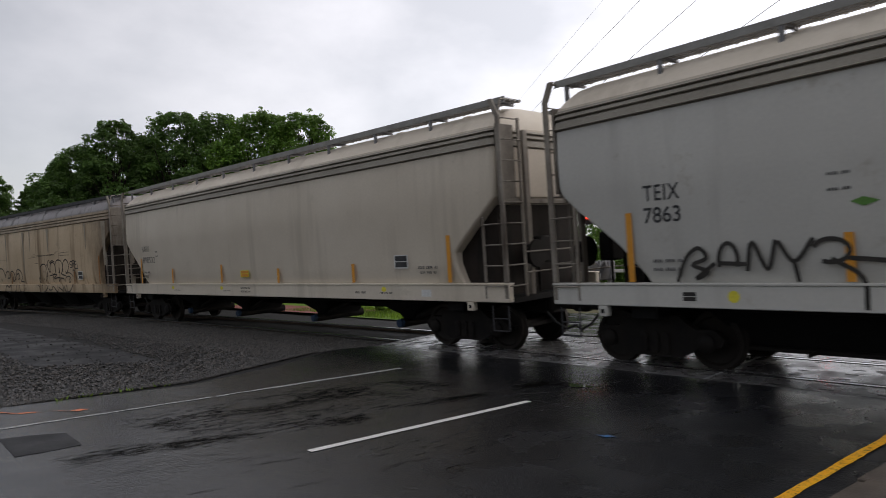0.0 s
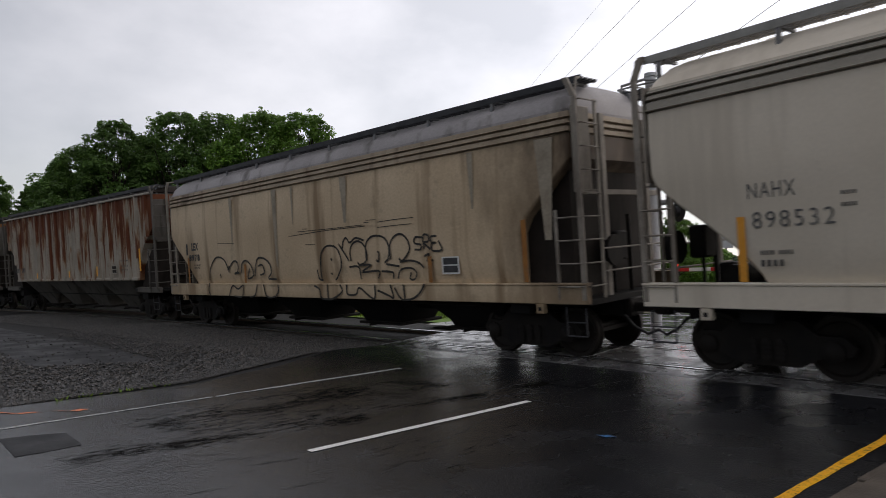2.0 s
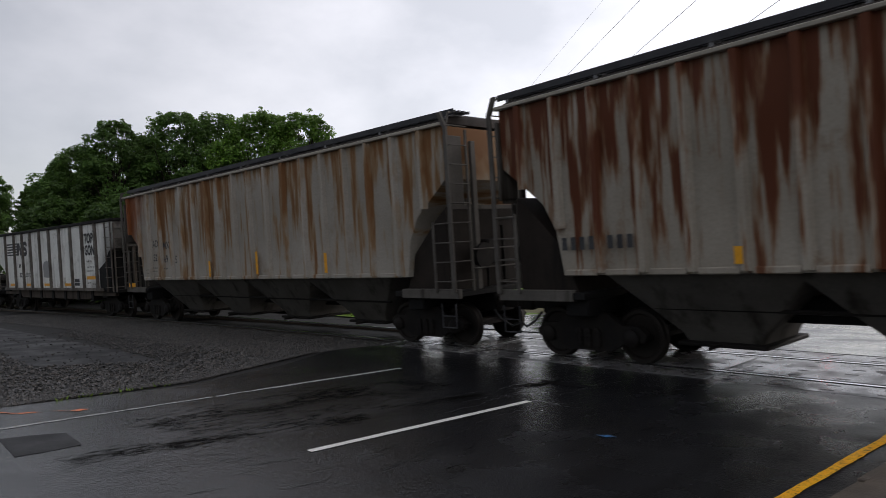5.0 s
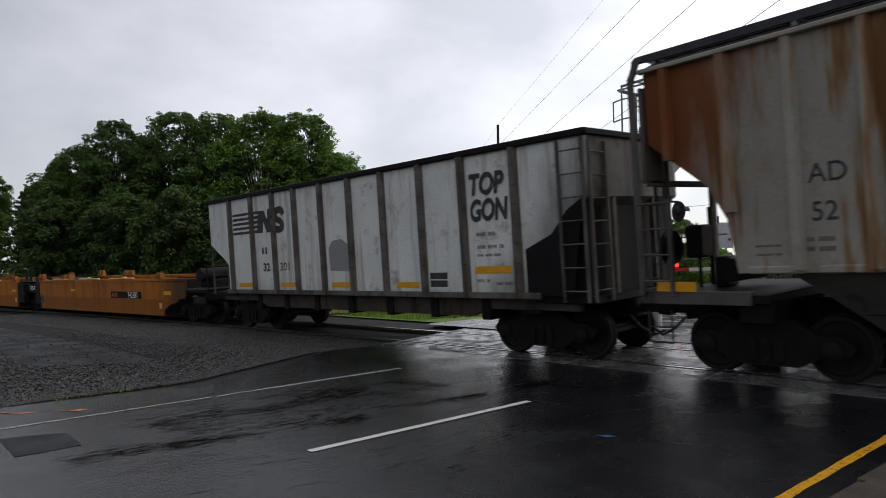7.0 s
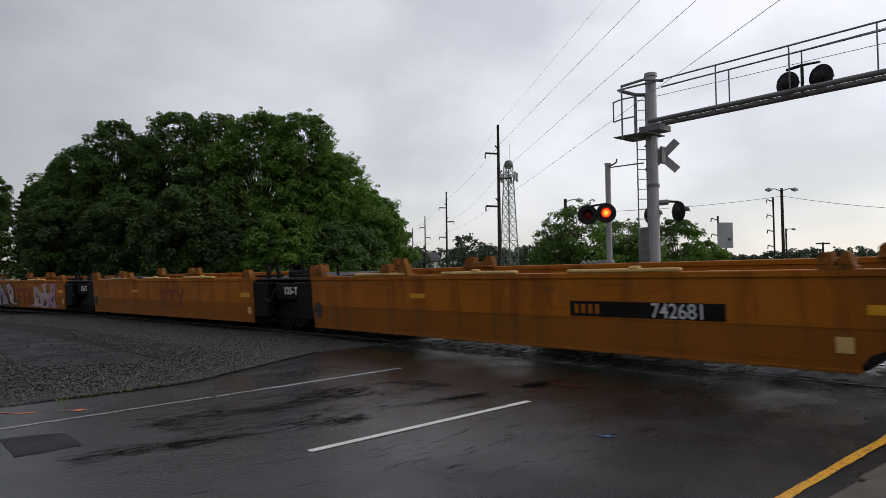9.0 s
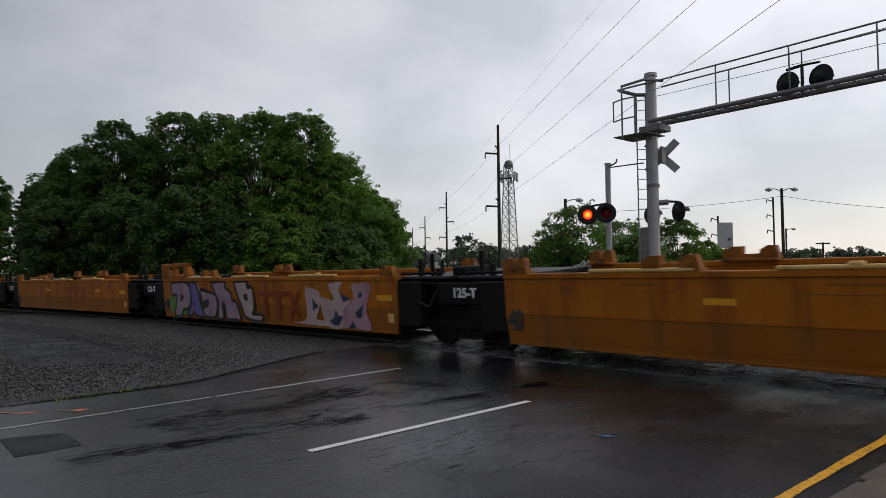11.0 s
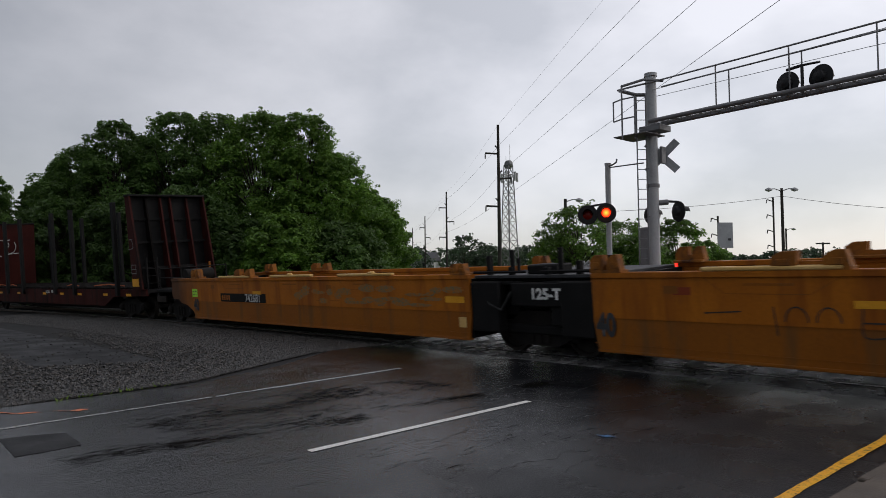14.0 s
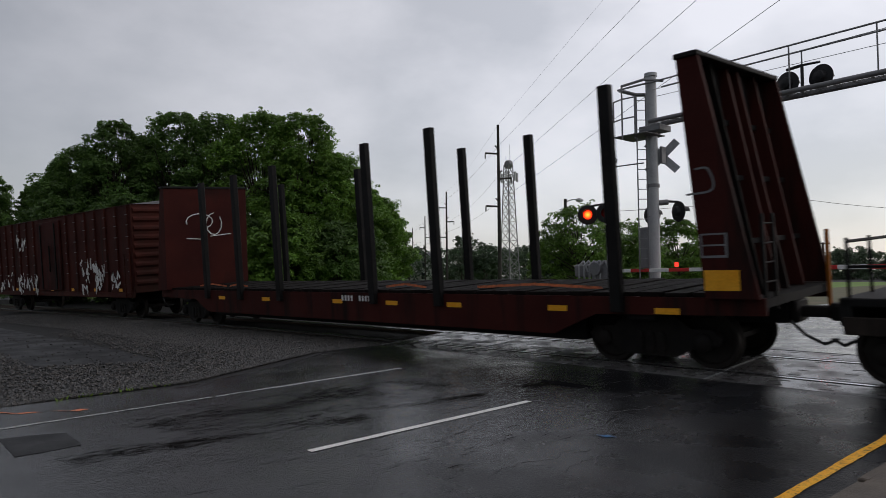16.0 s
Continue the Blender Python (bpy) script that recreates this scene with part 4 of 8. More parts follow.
def end_gear(car, L, sx, material, platform_z=1.15, closed=False, cut=(2.05, 3.02)):
    """Platform, posts, ladders and grab irons of a hopper car's end."""
    x = sx * L / 2
    pl = MB().box(x - sx * 2.0, x - sx * 0.02, -1.48, 1.48, platform_z - 0.12, platform_z, 0.01)
    part("end_platform", pl, M_BLACK, car)
    posts = MB()
    for y in (-0.75, 0.75):
        part("end_post", MB().box(x - sx * 0.12, x - sx * 0.04, y - 0.07, y + 0.07, platform_z, 4.4, 0.01), material, car)
    part("end_girt", posts.box(x - sx * 0.2, x - sx * 0.13, -1.4, 1.4, 2.95, 3.05, 0.01), material, car)
    # corner ladder: a tall stile at the corner, a short one inboard, and rungs that turn round onto the end
    a, b, top = x - sx * 0.06, x - sx * 0.58, 4.62
    stile = MB().box(a - 0.05, a + 0.05, -1.58, -1.52, platform_z - 0.02, top, 0.01).prism([(a - 0.05, top), (a + 0.05, top), (a - sx * 0.16 + 0.05, top + 0.34), (a - sx * 0.16 - 0.05, top + 0.34)], -1.58, -1.52)
    part("corner_stile", stile, material, car, "tall grimy corner stile of the ladder")
    part("ladder_stile", MB().box(b - 0.028, b + 0.028, -1.58, -1.535, platform_z - 0.02, 2.72, 0.008), material, car)
    part("ladder_stile", MB().box(x - sx * 0.05, x - sx * 0.01, -1.02, -0.95, platform_z - 0.02, top, 0.008), material, car)
    for k in range(9):
        z = platform_z + 0.22 + 0.40 * k
        if z < 2.75:
            part("ladder_rung", MB().path([(b, -1.56, z), (b + sx * 0.03, -1.61, z), (a - sx * 0.03, -1.61, z), (a, -1.56, z)], 0.014), material, car)
        part("ladder_rung", MB().path([(a + sx * 0.03, -1.55, z), (x + sx * 0.03, -1.50, z), (x + sx * 0.03, -1.02, z), (x - sx * 0.03, -0.98, z)], 0.014), material, car)
    part("end_sheet_post", MB().box(x - sx * 0.20, x - sx * 0.14, -1.50, -1.00, 3.0, 4.5, 0.01), material, car, "grimy plate behind the corner ladder")
    grab = MB().path([(a, -1.56, 4.5), (a, -1.45, 4.95), (x - sx * 0.2, -0.95, 5.02)], 0.02)
    part("grab_iron", grab, material, car)
    step = MB().path([(x - sx * 0.1, -1.5, 1.0), (x - sx * 0.1, -1.5, 0.50), (x - sx * 0.5, -1.5, 0.50), (x - sx * 0.5, -1.5, 1.0)], 0.015).path(
        [(x - sx * 0.1, -1.5, 0.74), (x - sx * 0.5, -1.5, 0.74)], 0.013)
    part("stirrup_step", step, M_GRATEDARK, car, "dark steel stirrup step")
    valve = MB().tube((x - sx * 0.10, -0.62, 1.95), (x + sx * 0.02, -0.62, 1.95), 0.28, 18).box(x - sx * 0.42, x - sx * 0.12, -0.35, 0.05, 1.75, 2.3, 0.04)
    valve.path([(x - sx * 0.3, -0.2, 1.8), (x - sx * 0.3, -0.2, platform_z)], 0.03).path([(x - sx * 0.25, 0.3, 2.6), (x - sx * 0.25, 0.3, platform_z)], 0.04)
    part("brake_gear", valve, M_DARK, car, "dark brake wheel and valves on the end platform")
    for z in (platform_z + 0.45, platform_z + 0.85):
        part("end_handrail", MB().path([(x + sx * 0.02, -1.0, z), (x + sx * 0.02, 1.4, z)], 0.016), material, car)
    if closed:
        # dark block fills the end recess; grime and shade are both in its colour
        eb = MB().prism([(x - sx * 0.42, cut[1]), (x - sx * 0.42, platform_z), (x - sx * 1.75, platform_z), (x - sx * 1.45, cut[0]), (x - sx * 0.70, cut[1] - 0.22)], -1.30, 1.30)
        part("end_recess_block", eb, M_GRIME_SHADE, car, "dark block in the end recess, grime and shade in its colour")
    # air tank and valve on the platform
    tank = MB().tube((x - sx * 1.0, -0.55, platform_z + 0.3), (x - sx * 1.0, 0.5, platform_z + 0.3), 0.19, 14).box(x - sx * 0.55, x - sx * 0.75, -0.2, 0.2, platform_z, platform_z + 0.5, 0.03)
    part("air_reservoir", tank, M_DARK, car, "dark brake air reservoir")


def smooth_hopper(label, w_r, w_l, body_mat, sill_mat, walk_mat, roof_mat, high_cut=False, cornice_mat=M_CORNICE, box_bays=False):
    """A smooth-sided covered hopper with a deep side sill and ribbed cornice."""
    L, mid = w_r - w_l, (w_r + w_l) / 2
    car = thing("covered_hopper", label, "hopper car", "train cars")
    h = L / 2
    rings = []
    for z, il, ir, hy, r in ((1.40, 1.90, 1.22, 1.44, 0.08), (1.55, 1.84, 1.30, 1.50, 0.08), (1.85, 1.58, 1.42, 1.53, 0.08), (2.05, 1.38, 1.42, 1.545, 0.08), (2.35, 1.02, 1.10, 1.553, 0.08),
                             (2.65, 0.62, 0.76, 1.555, 0.08), (2.95, 0.30, 0.42, 1.555, 0.08), (3.10, 0.24, 0.26, 1.555, 0.08), (3.6, 0.22, 0.22, 1.543, 0.08), (4.03 if high_cut else 4.075, 0.22, 0.22, 1.518, 0.08)):
        if high_cut:
            ir = 1.42 if z < 2.5 else max(0.22, 1.42 - 1.12 * (z - 2.5))
        rings.append([(a + (il - ir) / 2, b, c) for a, b, c in ring_at(z, h - (il + ir) / 2, hy, r)])
    part("body", MB().loft(rings), body_mat, car)
    up = 0.07 if high_cut else 0.0
    roof = [ring_at(z, hx, hy, r) for z, hx, hy, r in ((4.415, h - 0.23, 1.485, 0.1), (4.47, h - 0.23, 1.475, 0.1), (4.475, h - 0.24, 1.455, 0.1), (4.60 + up, h - 0.25, 1.37, 0.2),
                                                      (4.78 + up, h - 0.32, 1.15, 0.3), (4.90 + up, h - 0.42, 0.80, 0.2), (4.94 + up, h - 0.5, 0.45, 0.2))]
    part("roof", MB().loft(roof), roof_mat, car)
    # the cornice: three bands of plate with deep grooves between them
    co = []
    bands = ((4.055, 4.155, 1.560), (4.19, 4.27, 1.545), (4.305, 4.415, 1.525)) if high_cut else ((4.10, 4.235, 1.556), (4.27, 4.338, 1.540), (4.37, 4.425, 1.522))
    for z0, z1, hy in bands:
        co += [ring_at(z, h - 0.21 + e, hy + e, 0.09) for z, e in ((z0 - 0.032, -0.055), (z0 - 0.004, -0.055), (z0, 0.012), (z0 + 0.012, 0.022), (z0 + 0.024, 0.0), (z1, -0.012), (z1 + 0.002, -0.055))]
    part("cornice", MB().loft(co), cornice_mat, car, "dark grooved cornice below the roof")
    for sy in (-1, 1):
        mb = MB().box(-h, h, sy * 1.44, sy * 1.575, 1.06, 1.40, 0.012).box(-h, h, sy * 1.40, sy * 1.595, 1.395, 1.43, 0.008)
        part("side_sill", mb, sill_mat, car)
    hat = MB().box(-h + 1.2, h - 1.2, -0.42, 0.42, 4.86, 4.96, 0.03)
    for k in range(8):
        x = -h + 1.8 + k * (L - 3.6) / 7
        hat.box(x - 0.12, x + 0.12, -0.5, 0.5, 4.9, 5.0, 0.02)
    part("hatch_cover", hat, roof_mat, car)
    roof_walk(car, L + 0.05, walk_mat, z=5.0, y=-1.0, zr=4.75)
    for sx in (-1, 1):
        end_gear(car, L, sx, M_LADDER, closed=sx > 0, cut=(2.5, 3.55) if high_cut else (2.05, 3.02))
        jack = MB().box(sx * (h - 0.95), sx * (h - 1.12), -1.57, -1.45, 0.88, 1.06, 0.01)
        part("jacking_pad", jack, sill_mat, car)
        hole = part("pad_hole", MB().patch([(sx * (h - 1.0), 0.93), (sx * (h - 1.07), 0.93), (sx * (h - 1.07), 1.0), (sx * (h - 1.0), 1.0)], -1.573), M_BLACK, car)
    underframe(car, L, 0.72, 1.1, 1.68, mid)
    if high_cut or box_bays:
        # four broad box-shaped bays, the outer ones close against the trucks
        for x in (-0.29 * L, -0.094 * L, 0.105 * L, 0.293 * L):
            bay(car, x, 0.095 * L, 1.38, 0.40, 1.25, M_BLACK, foot=0.72 if high_cut else 1.15)
    else:
        # four narrow funnels, each with its unloading tube
        for x in (-0.295 * L, -0.115 * L, 0.105 * L, 0.292 * L):
            bay(car, x, 1.75, 1.38, 0.46, 1.25, M_BLACK, gate=False, foot=0.20)
            part("outlet_tube", MB().tube((x, -0.8, 0.42), (x, 0.8, 0.42), 0.11, 12).tube((x, -0.5, 0.48), (x + 1.25, -0.5, 0.86), 0.075, 8), M_DARK, car, "dark unloading tube")
            part("tube_cap", MB().tube((x, -0.90, 0.42), (x, -0.8, 0.42), 0.10, 12), M_CAPBLUE, car, "dull blue cap of the unloading tube")
    CARS.append((car, mid))
    return car, mid


def ribbed_hopper(label, w_r, w_l, body_mat, n_ribs, bay_mat, shift=0.0):
    """A post-and-panel covered hopper whose side is a row of upright ribs, with its bays open below."""
    L, mid = w_r - w_l, (w_r + w_l) / 2
    car = thing("covered_hopper", label, "hopper car", "train cars")
    h = L / 2
    rings = [ring_at(z, hx, 1.45, 0.06, 2) for z, hx in ((1.56, h - 1.55), (2.35, h - 1.42), (2.85, h - 1.15), (3.6, h - 0.22), (4.70, h - 0.2))]
    roof = [ring_at(4.76, h - 0.2, 1.48, 0.05, 2), ring_at(4.84, h - 0.22, 1.34, 0.05, 2), ring_at(4.93, h - 0.25, 1.1, 0.05, 2), ring_at(4.99, h - 0.3, 0.75, 0.05, 2), ring_at(5.01, h - 0.4, 0.4, 0.05, 2)]
    part("body", MB().loft(rings), body_mat, car)
    part("roof", MB().loft(roof), M_GRIME_SHADE, car, "sooty brown roof sheets")
    part("top_chord", MB().box(-h + 0.18, h - 0.18, -1.56, -1.44, 4.70, 4.77, 0.012).box(-h + 0.18, h - 0.18, 1.44, 1.56, 4.70, 4.77, 0.012), M_CORNICE, car)
    for sy in (-1, 1):
        for k in range(n_ribs):
            x = -h + 0.75 + shift + k * (L - 1.5) / (n_ribs - 1)
            d = h - abs(x)
            z0 = 1.60 if d > 1.6 else (2.35 + (1.6 - d) * 0.95)
            rib = [(x - 0.10, -1.44), (x - 0.055, -1.545), (x + 0.055, -1.545), (x + 0.10, -1.44)]
            part("side_rib", MB().loft([[(a, sy * -b, z) for a, b in rib] for z in (z0, 4.70)]), body_mat, car)
        # scalloped lower edge of the panels
    for k in range(n_ribs - 3):
        x = -h + 0.75 + (k + 1) * (L - 1.5) / (n_ribs - 1)
        part("panel_skirt", MB().box(x + 0.08, x + (L - 1.5) / (n_ribs - 1) - 0.08, -1.50, -1.44, 1.55, 1.66, 0.02), body_mat, car)
    hat = MB()
    for k in range(5):
        x = -h + 2 + k * (L - 4) / 4
        hat.loft([[(x + 0.4 * math.cos(a * 0.4488), 0.4 * math.sin(a * 0.4488), z) for a in range(14)] for z in (4.72, 4.88)])
    part("hatch_cover", hat, body_mat, car)
    roof_walk(car, L + 0.1, M_GRATEDARK, z=5.02, y=-1.0, zr=4.80, every=2.0)
    for sx in (-1, 1):
        end_gear(car, L, sx, M_BAY, 1.25, closed=sx > 0 or w_l > -70)
        part("sill_stub", MB().box(sx * (h - 1.75), sx * h, -1.50, -1.38, 1.1, 1.30, 0.01), M_BAY, car)
    underframe(car, L, 0.72, 1.12, 1.72, mid, 1.48)
    for k in range(4):
        x = -h + 4.0 + k * (L - 8.0) / 3
        bay(car, x, (L - 8.0) / 6.4 + 0.25, 1.58, 0.42, 1.38, bay_mat, foot=0.62)
    CARS.append((car, mid))
    return car, mid


def dash_stripe(car, x, z0, z1, material=M_STRIPE, w=0.115, y=-1.575):
    part("reflector_stripe", MB().patch([(x - w / 2, z0), (x + w / 2, z0), (x + w / 2, z1), (x - w / 2, z1)], y), material, car, "faded orange reflective stripe")


def rounded(pts, n=5):
    """A smooth line through a few corner points."""
    p = [Vector(q) for q in pts]
    if len(p) < 3:
        return pts
    p = [p[0] * 2 - p[1]] + p + [p[-1] * 2 - p[-2]]
    out = []
    for a, b, c, d in zip(p, p[1:], p[2:], p[3:]):
        for k in range(n):
            t = k / n
            q = 0.5 * (2 * b + (c - a) * t + (2 * a - 5 * b + 4 * c - d) * t * t + (3 * b - 3 * c + d - a) * t ** 3)
            out.append((q.x, q.y))
    return out + [tuple(p[-2])]


def tag(car, strokes, y, w=0.05, material=M_SPRAY, label="black spray-painted scrawl"):
    for s in strokes:
        part("graffiti_stroke", MB().ribbon(rounded(s), w, y), material, car, label)
        y -= 0.0006



SIDE = -1.563
# car one: cool grey, leaving the view as the film begins
car_a, mid = smooth_hopper("cool grey smooth-sided covered hopper car with black scrawled graffiti", 11.3, -7.9, M_HOP_COOL, M_HOP_COOL, M_GRATE, M_HOP_GREY, box_bays=True)
writing("car_lettering", "TEIX", 0.35, -5.97 - mid, 2.71, SIDE, M_LETTER, car_a, 0.80, spacing=1.1, bold=0.004)
writing("car_number", "7863", 0.34, -5.99 - mid, 2.37, SIDE, M_LETTER, car_a, 0.98, bold=0.004)
for w, a, b in ((-6.25, 1.45, 2.55), (-3.08, 1.45, 2.07), (0.5, 1.45, 2.1), (4.5, 1.45, 2.1), (8.3, 1.45, 2.4)):
    dash_stripe(car_a, w - mid, a, b)
x0 = -5.1 - mid
tag(car_a, [[(x0 - .35, 1.45), (x0 - .2, 1.8), (x0, 1.95), (x0 + .12, 1.8), (x0 - .1, 1.7), (x0 + .15, 1.6), (x0 - .05, 1.5), (x0 + .25, 1.72)],
            arc(x0 + .45, 1.75, .14, .25, 200, -20), [(x0 + .3, 1.72), (x0 + .7, 1.7)], [(x0 + .72, 1.6), (x0 + .8, 2.0), (x0 + 1.0, 1.62), (x0 + 1.12, 2.02)],
            [(x0 + 1.15, 2.0), (x0 + 1.35, 1.72), (x0 + 1.6, 2.02)], [(x0 + 1.35, 1.72), (x0 + 1.4, 1.45)], arc(x0 + 1.8, 1.85, .22, .15, 160, -120),
            [(x0 + 1.8, 1.75), (x0 + 2.15, 1.5), (x0 + 2.18, 1.1)], [(x0 + 2.0, 1.75), (x0 + 3.0, 1.68), (x0 + 3.1, 1.95), (x0 + 3.6, 1.6)]], SIDE - 0.012, 0.06)
stencil_lines(car_a, [(-5.85 - mid, 1.75, 0.5, 0.05), (-5.85 - mid, 1.62, 0.5, 0.05), (-3.3 - mid, 2.8, 0.28, 0.04), (-3.3 - mid, 2.6, 0.28, 0.04)], SIDE, M_LETTER)
label_box(car_a, -5.4 - mid, 1.15, 0.25, 0.16, -1.579, M_HOP_COOL, M_SPRAY)
part("label", MB().patch(arc(-4.6 - mid, 1.24, .09, .09, 0, 330, 9), -1.579), M_YLABEL, car_a, "small yellow round label")
part("leaf_emblem", MB().patch([(-3.05 - mid, 2.45), (-2.9 - mid, 2.50), (-2.72 - mid, 2.44), (-2.9 - mid, 2.38)], SIDE), M_GREEN, car_a, "small green leaf-like emblem")

# car two: pale grey
car_b, mid = smooth_hopper("pale grey smooth-sided covered hopper car with orange reflective stripes", -9.07, -28.3, M_HOP_GREY, M_HOP_GREY, M_GRATE, M_HOP_GREY)
writing("car_lettering", "NAHX", 0.31, -26.55 - mid, 2.60, SIDE, M_FADED, car_b, 0.68, spacing=1.15, bold=0.0)
writing("car_number", "898532", 0.32, -26.5 - mid, 2.19, SIDE, M_FADED, car_b, 0.95, spacing=1.22, bold=0.0)
stencil_lines(car_b, [(-26.4 - mid, 1.82, 0.5, 0.06), (-26.4 - mid, 1.66, 0.42, 0.09), (-25.35 - mid, 2.4, 0.24, 0.05), (-25.35 - mid, 2.55, 0.24, 0.05)], SIDE, M_LETTER)
for w, a, b in ((-26.65, 1.45, 2.36), (-23.98, 1.45, 1.95), (-20.45, 1.45, 2.02), (-17.2, 1.45, 1.85), (-13.85, 1.45, 1.9), (-10.62, 1.45, 2.42)):
    dash_stripe(car_b, w - mid, a, b)
label_box(car_b, -12.35 - mid, 1.76, 0.46, 0.3, SIDE, M_WHITE, M_LETTER)
label_box(car_b, -19.3 - mid, 1.62, 0.5, 0.2, SIDE, M_YLABEL, M_STRIPE)
stencil_lines(car_b, [(-11.55 - mid, 1.74, 0.6, 0.06), (-11.5 - mid, 1.64, 0.5, 0.05), (-13.8 - mid, 1.2, 0.4, 0.05), (-19.3 - mid, 1.28, 0.55, 0.05), (-19.3 - mid, 1.18, 0.55, 0.05), (-23.9 - mid, 1.2, 0.5, 0.03), (-20.4 - mid, 1.2, 0.5, 0.03), (-12.9 - mid, 1.2, 0.45, 0.04)], -1.58, M_LETTER)
part("label", MB().patch([(-11.5 - mid, 1.15), (-11.2 - mid, 1.15), (-11.2 - mid, 1.3), (-11.5 - mid, 1.3)], -1.58), M_WHITE, car_b, "small white label")
for w in (-24.0, -20.5, -12.75):
    part("label", MB().patch(arc(w - mid, 1.30, .09, .06, 0, 330, 7), -1.58), M_YLABEL, car_b, "small yellow label")

# car three: tan, with graffiti
car_c, mid = smooth_hopper("weathered tan covered hopper car with black outline graffiti and stains", -29.45, -46.55, M_HOP_TAN, M_HOP_TAN, M_GRATEDARK, M_ROOFGRIME, True, M_TANCORNICE)
writing("car_lettering", "LEX", 0.32, -44.75 - mid, 2.53, SIDE, M_LETTER, car_c, 0.9)
writing("car_number", "8978", 0.27, -44.95 - mid, 2.19, SIDE, M_LETTER, car_c, 1.2, spacing=1.25)
stencil_lines(car_c, [(-44.6 - mid, 2.02, 0.5, 0.04), (-44.6 - mid, 1.92, 0.4, 0.05)], SIDE, M_LETTER)
part("dark_stripe", MB().patch([(-45.15 - mid, 2.38), (-45.03 - mid, 2.38), (-45.03 - mid, 2.75), (-45.15 - mid, 2.75)], SIDE), M_LETTER, car_c)
for w, a, b in ((-45.0, 1.45, 2.3), (-41.2, 1.45, 2.0), (-33.3, 1.45, 2.0), (-30.75, 1.45, 2.6)):
    dash_stripe(car_c, w - mid, a, b, M_OLDSTRIPE)
x0 = -5.54
tag(car_c, [[(x0 - 0.00, 1.54), (x0 + 0.10, 1.92), (x0 + 0.42, 2.20), (x0 + 0.75, 2.25), (x0 + 1.07, 2.14), (x0 + 1.26, 1.89), (x0 + 1.32, 1.77)], [(x0 + 0.74, 1.74), (x0 + 0.79, 1.60)], [(x0 + 1.25, 1.85), (x0 + 1.63, 2.10), (x0 + 1.89, 2.04), (x0 + 1.87, 1.80), (x0 + 1.66, 1.73), (x0 + 1.96, 1.76)], [(x0 + 2.09, 1.76), (x0 + 2.16, 2.03), (x0 + 2.42, 2.10), (x0 + 2.69, 1.94), (x0 + 2.79, 1.67), (x0 + 2.49, 1.59), (x0 + 2.59, 1.87)], [(x0 + 2.87, 1.64), (x0 + 3.04, 2.11), (x0 + 3.40, 2.15), (x0 + 3.73, 1.98), (x0 + 3.79, 1.73), (x0 + 3.63, 1.58), (x0 + 4.07, 1.55)], [(x0 + 3.08, 1.93), (x0 + 3.32, 1.96), (x0 + 3.42, 1.74), (x0 + 3.18, 1.67)]], SIDE - 0.004, 0.055)
tag(car_c, [[(x0 + 0.09, 1.03), (x0 - 0.04, 1.24), (x0 + 0.05, 1.45)], [(x0 + 1.30, 1.05), (x0 + 1.55, 1.37), (x0 + 1.88, 1.28), (x0 + 2.18, 1.39)], [(x0 + 2.22, 1.41), (x0 + 2.12, 1.06), (x0 + 1.65, 1.06)], [(x0 + 3.03, 1.41), (x0 + 2.88, 1.11), (x0 + 2.56, 1.03)], [(x0 + 3.38, 1.41), (x0 + 3.52, 1.09), (x0 + 3.91, 1.06), (x0 + 4.15, 1.20), (x0 + 4.17, 1.41)]], -1.602, 0.05)
x0 = 0.37
tag(car_c, [[(x0 + 0.34, 1.51), (x0 + 0.30, 1.76), (x0 + 0.34, 2.17), (x0 + 0.54, 2.34), (x0 + 0.79, 2.37), (x0 + 1.03, 2.29), (x0 + 1.17, 2.07), (x0 + 1.17, 1.83), (x0 + 1.04, 1.63), (x0 + 0.92, 1.52)], [(x0 + 0.14, 1.79), (x0 + 0.21, 1.56), (x0 + 0.38, 1.51)], [(x0 + 0.77, 2.06), (x0 + 0.80, 1.99)], [(x0 + 0.74, 1.70), (x0 + 0.80, 1.65)], [(x0 + 1.12, 2.40), (x0 + 1.26, 2.25), (x0 + 1.41, 2.09), (x0 + 1.51, 1.97)], [(x0 + 1.26, 2.25), (x0 + 1.32, 2.45), (x0 + 1.44, 2.53), (x0 + 1.58, 2.41), (x0 + 1.81, 2.51), (x0 + 2.13, 2.44)], [(x0 + 1.59, 1.97), (x0 + 1.57, 2.20), (x0 + 1.69, 2.38), (x0 + 1.92, 2.43), (x0 + 2.12, 2.32), (x0 + 2.21, 2.12), (x0 + 2.16, 1.95), (x0 + 1.94, 1.87), (x0 + 1.84, 1.93)]], SIDE - 0.004, 0.05)
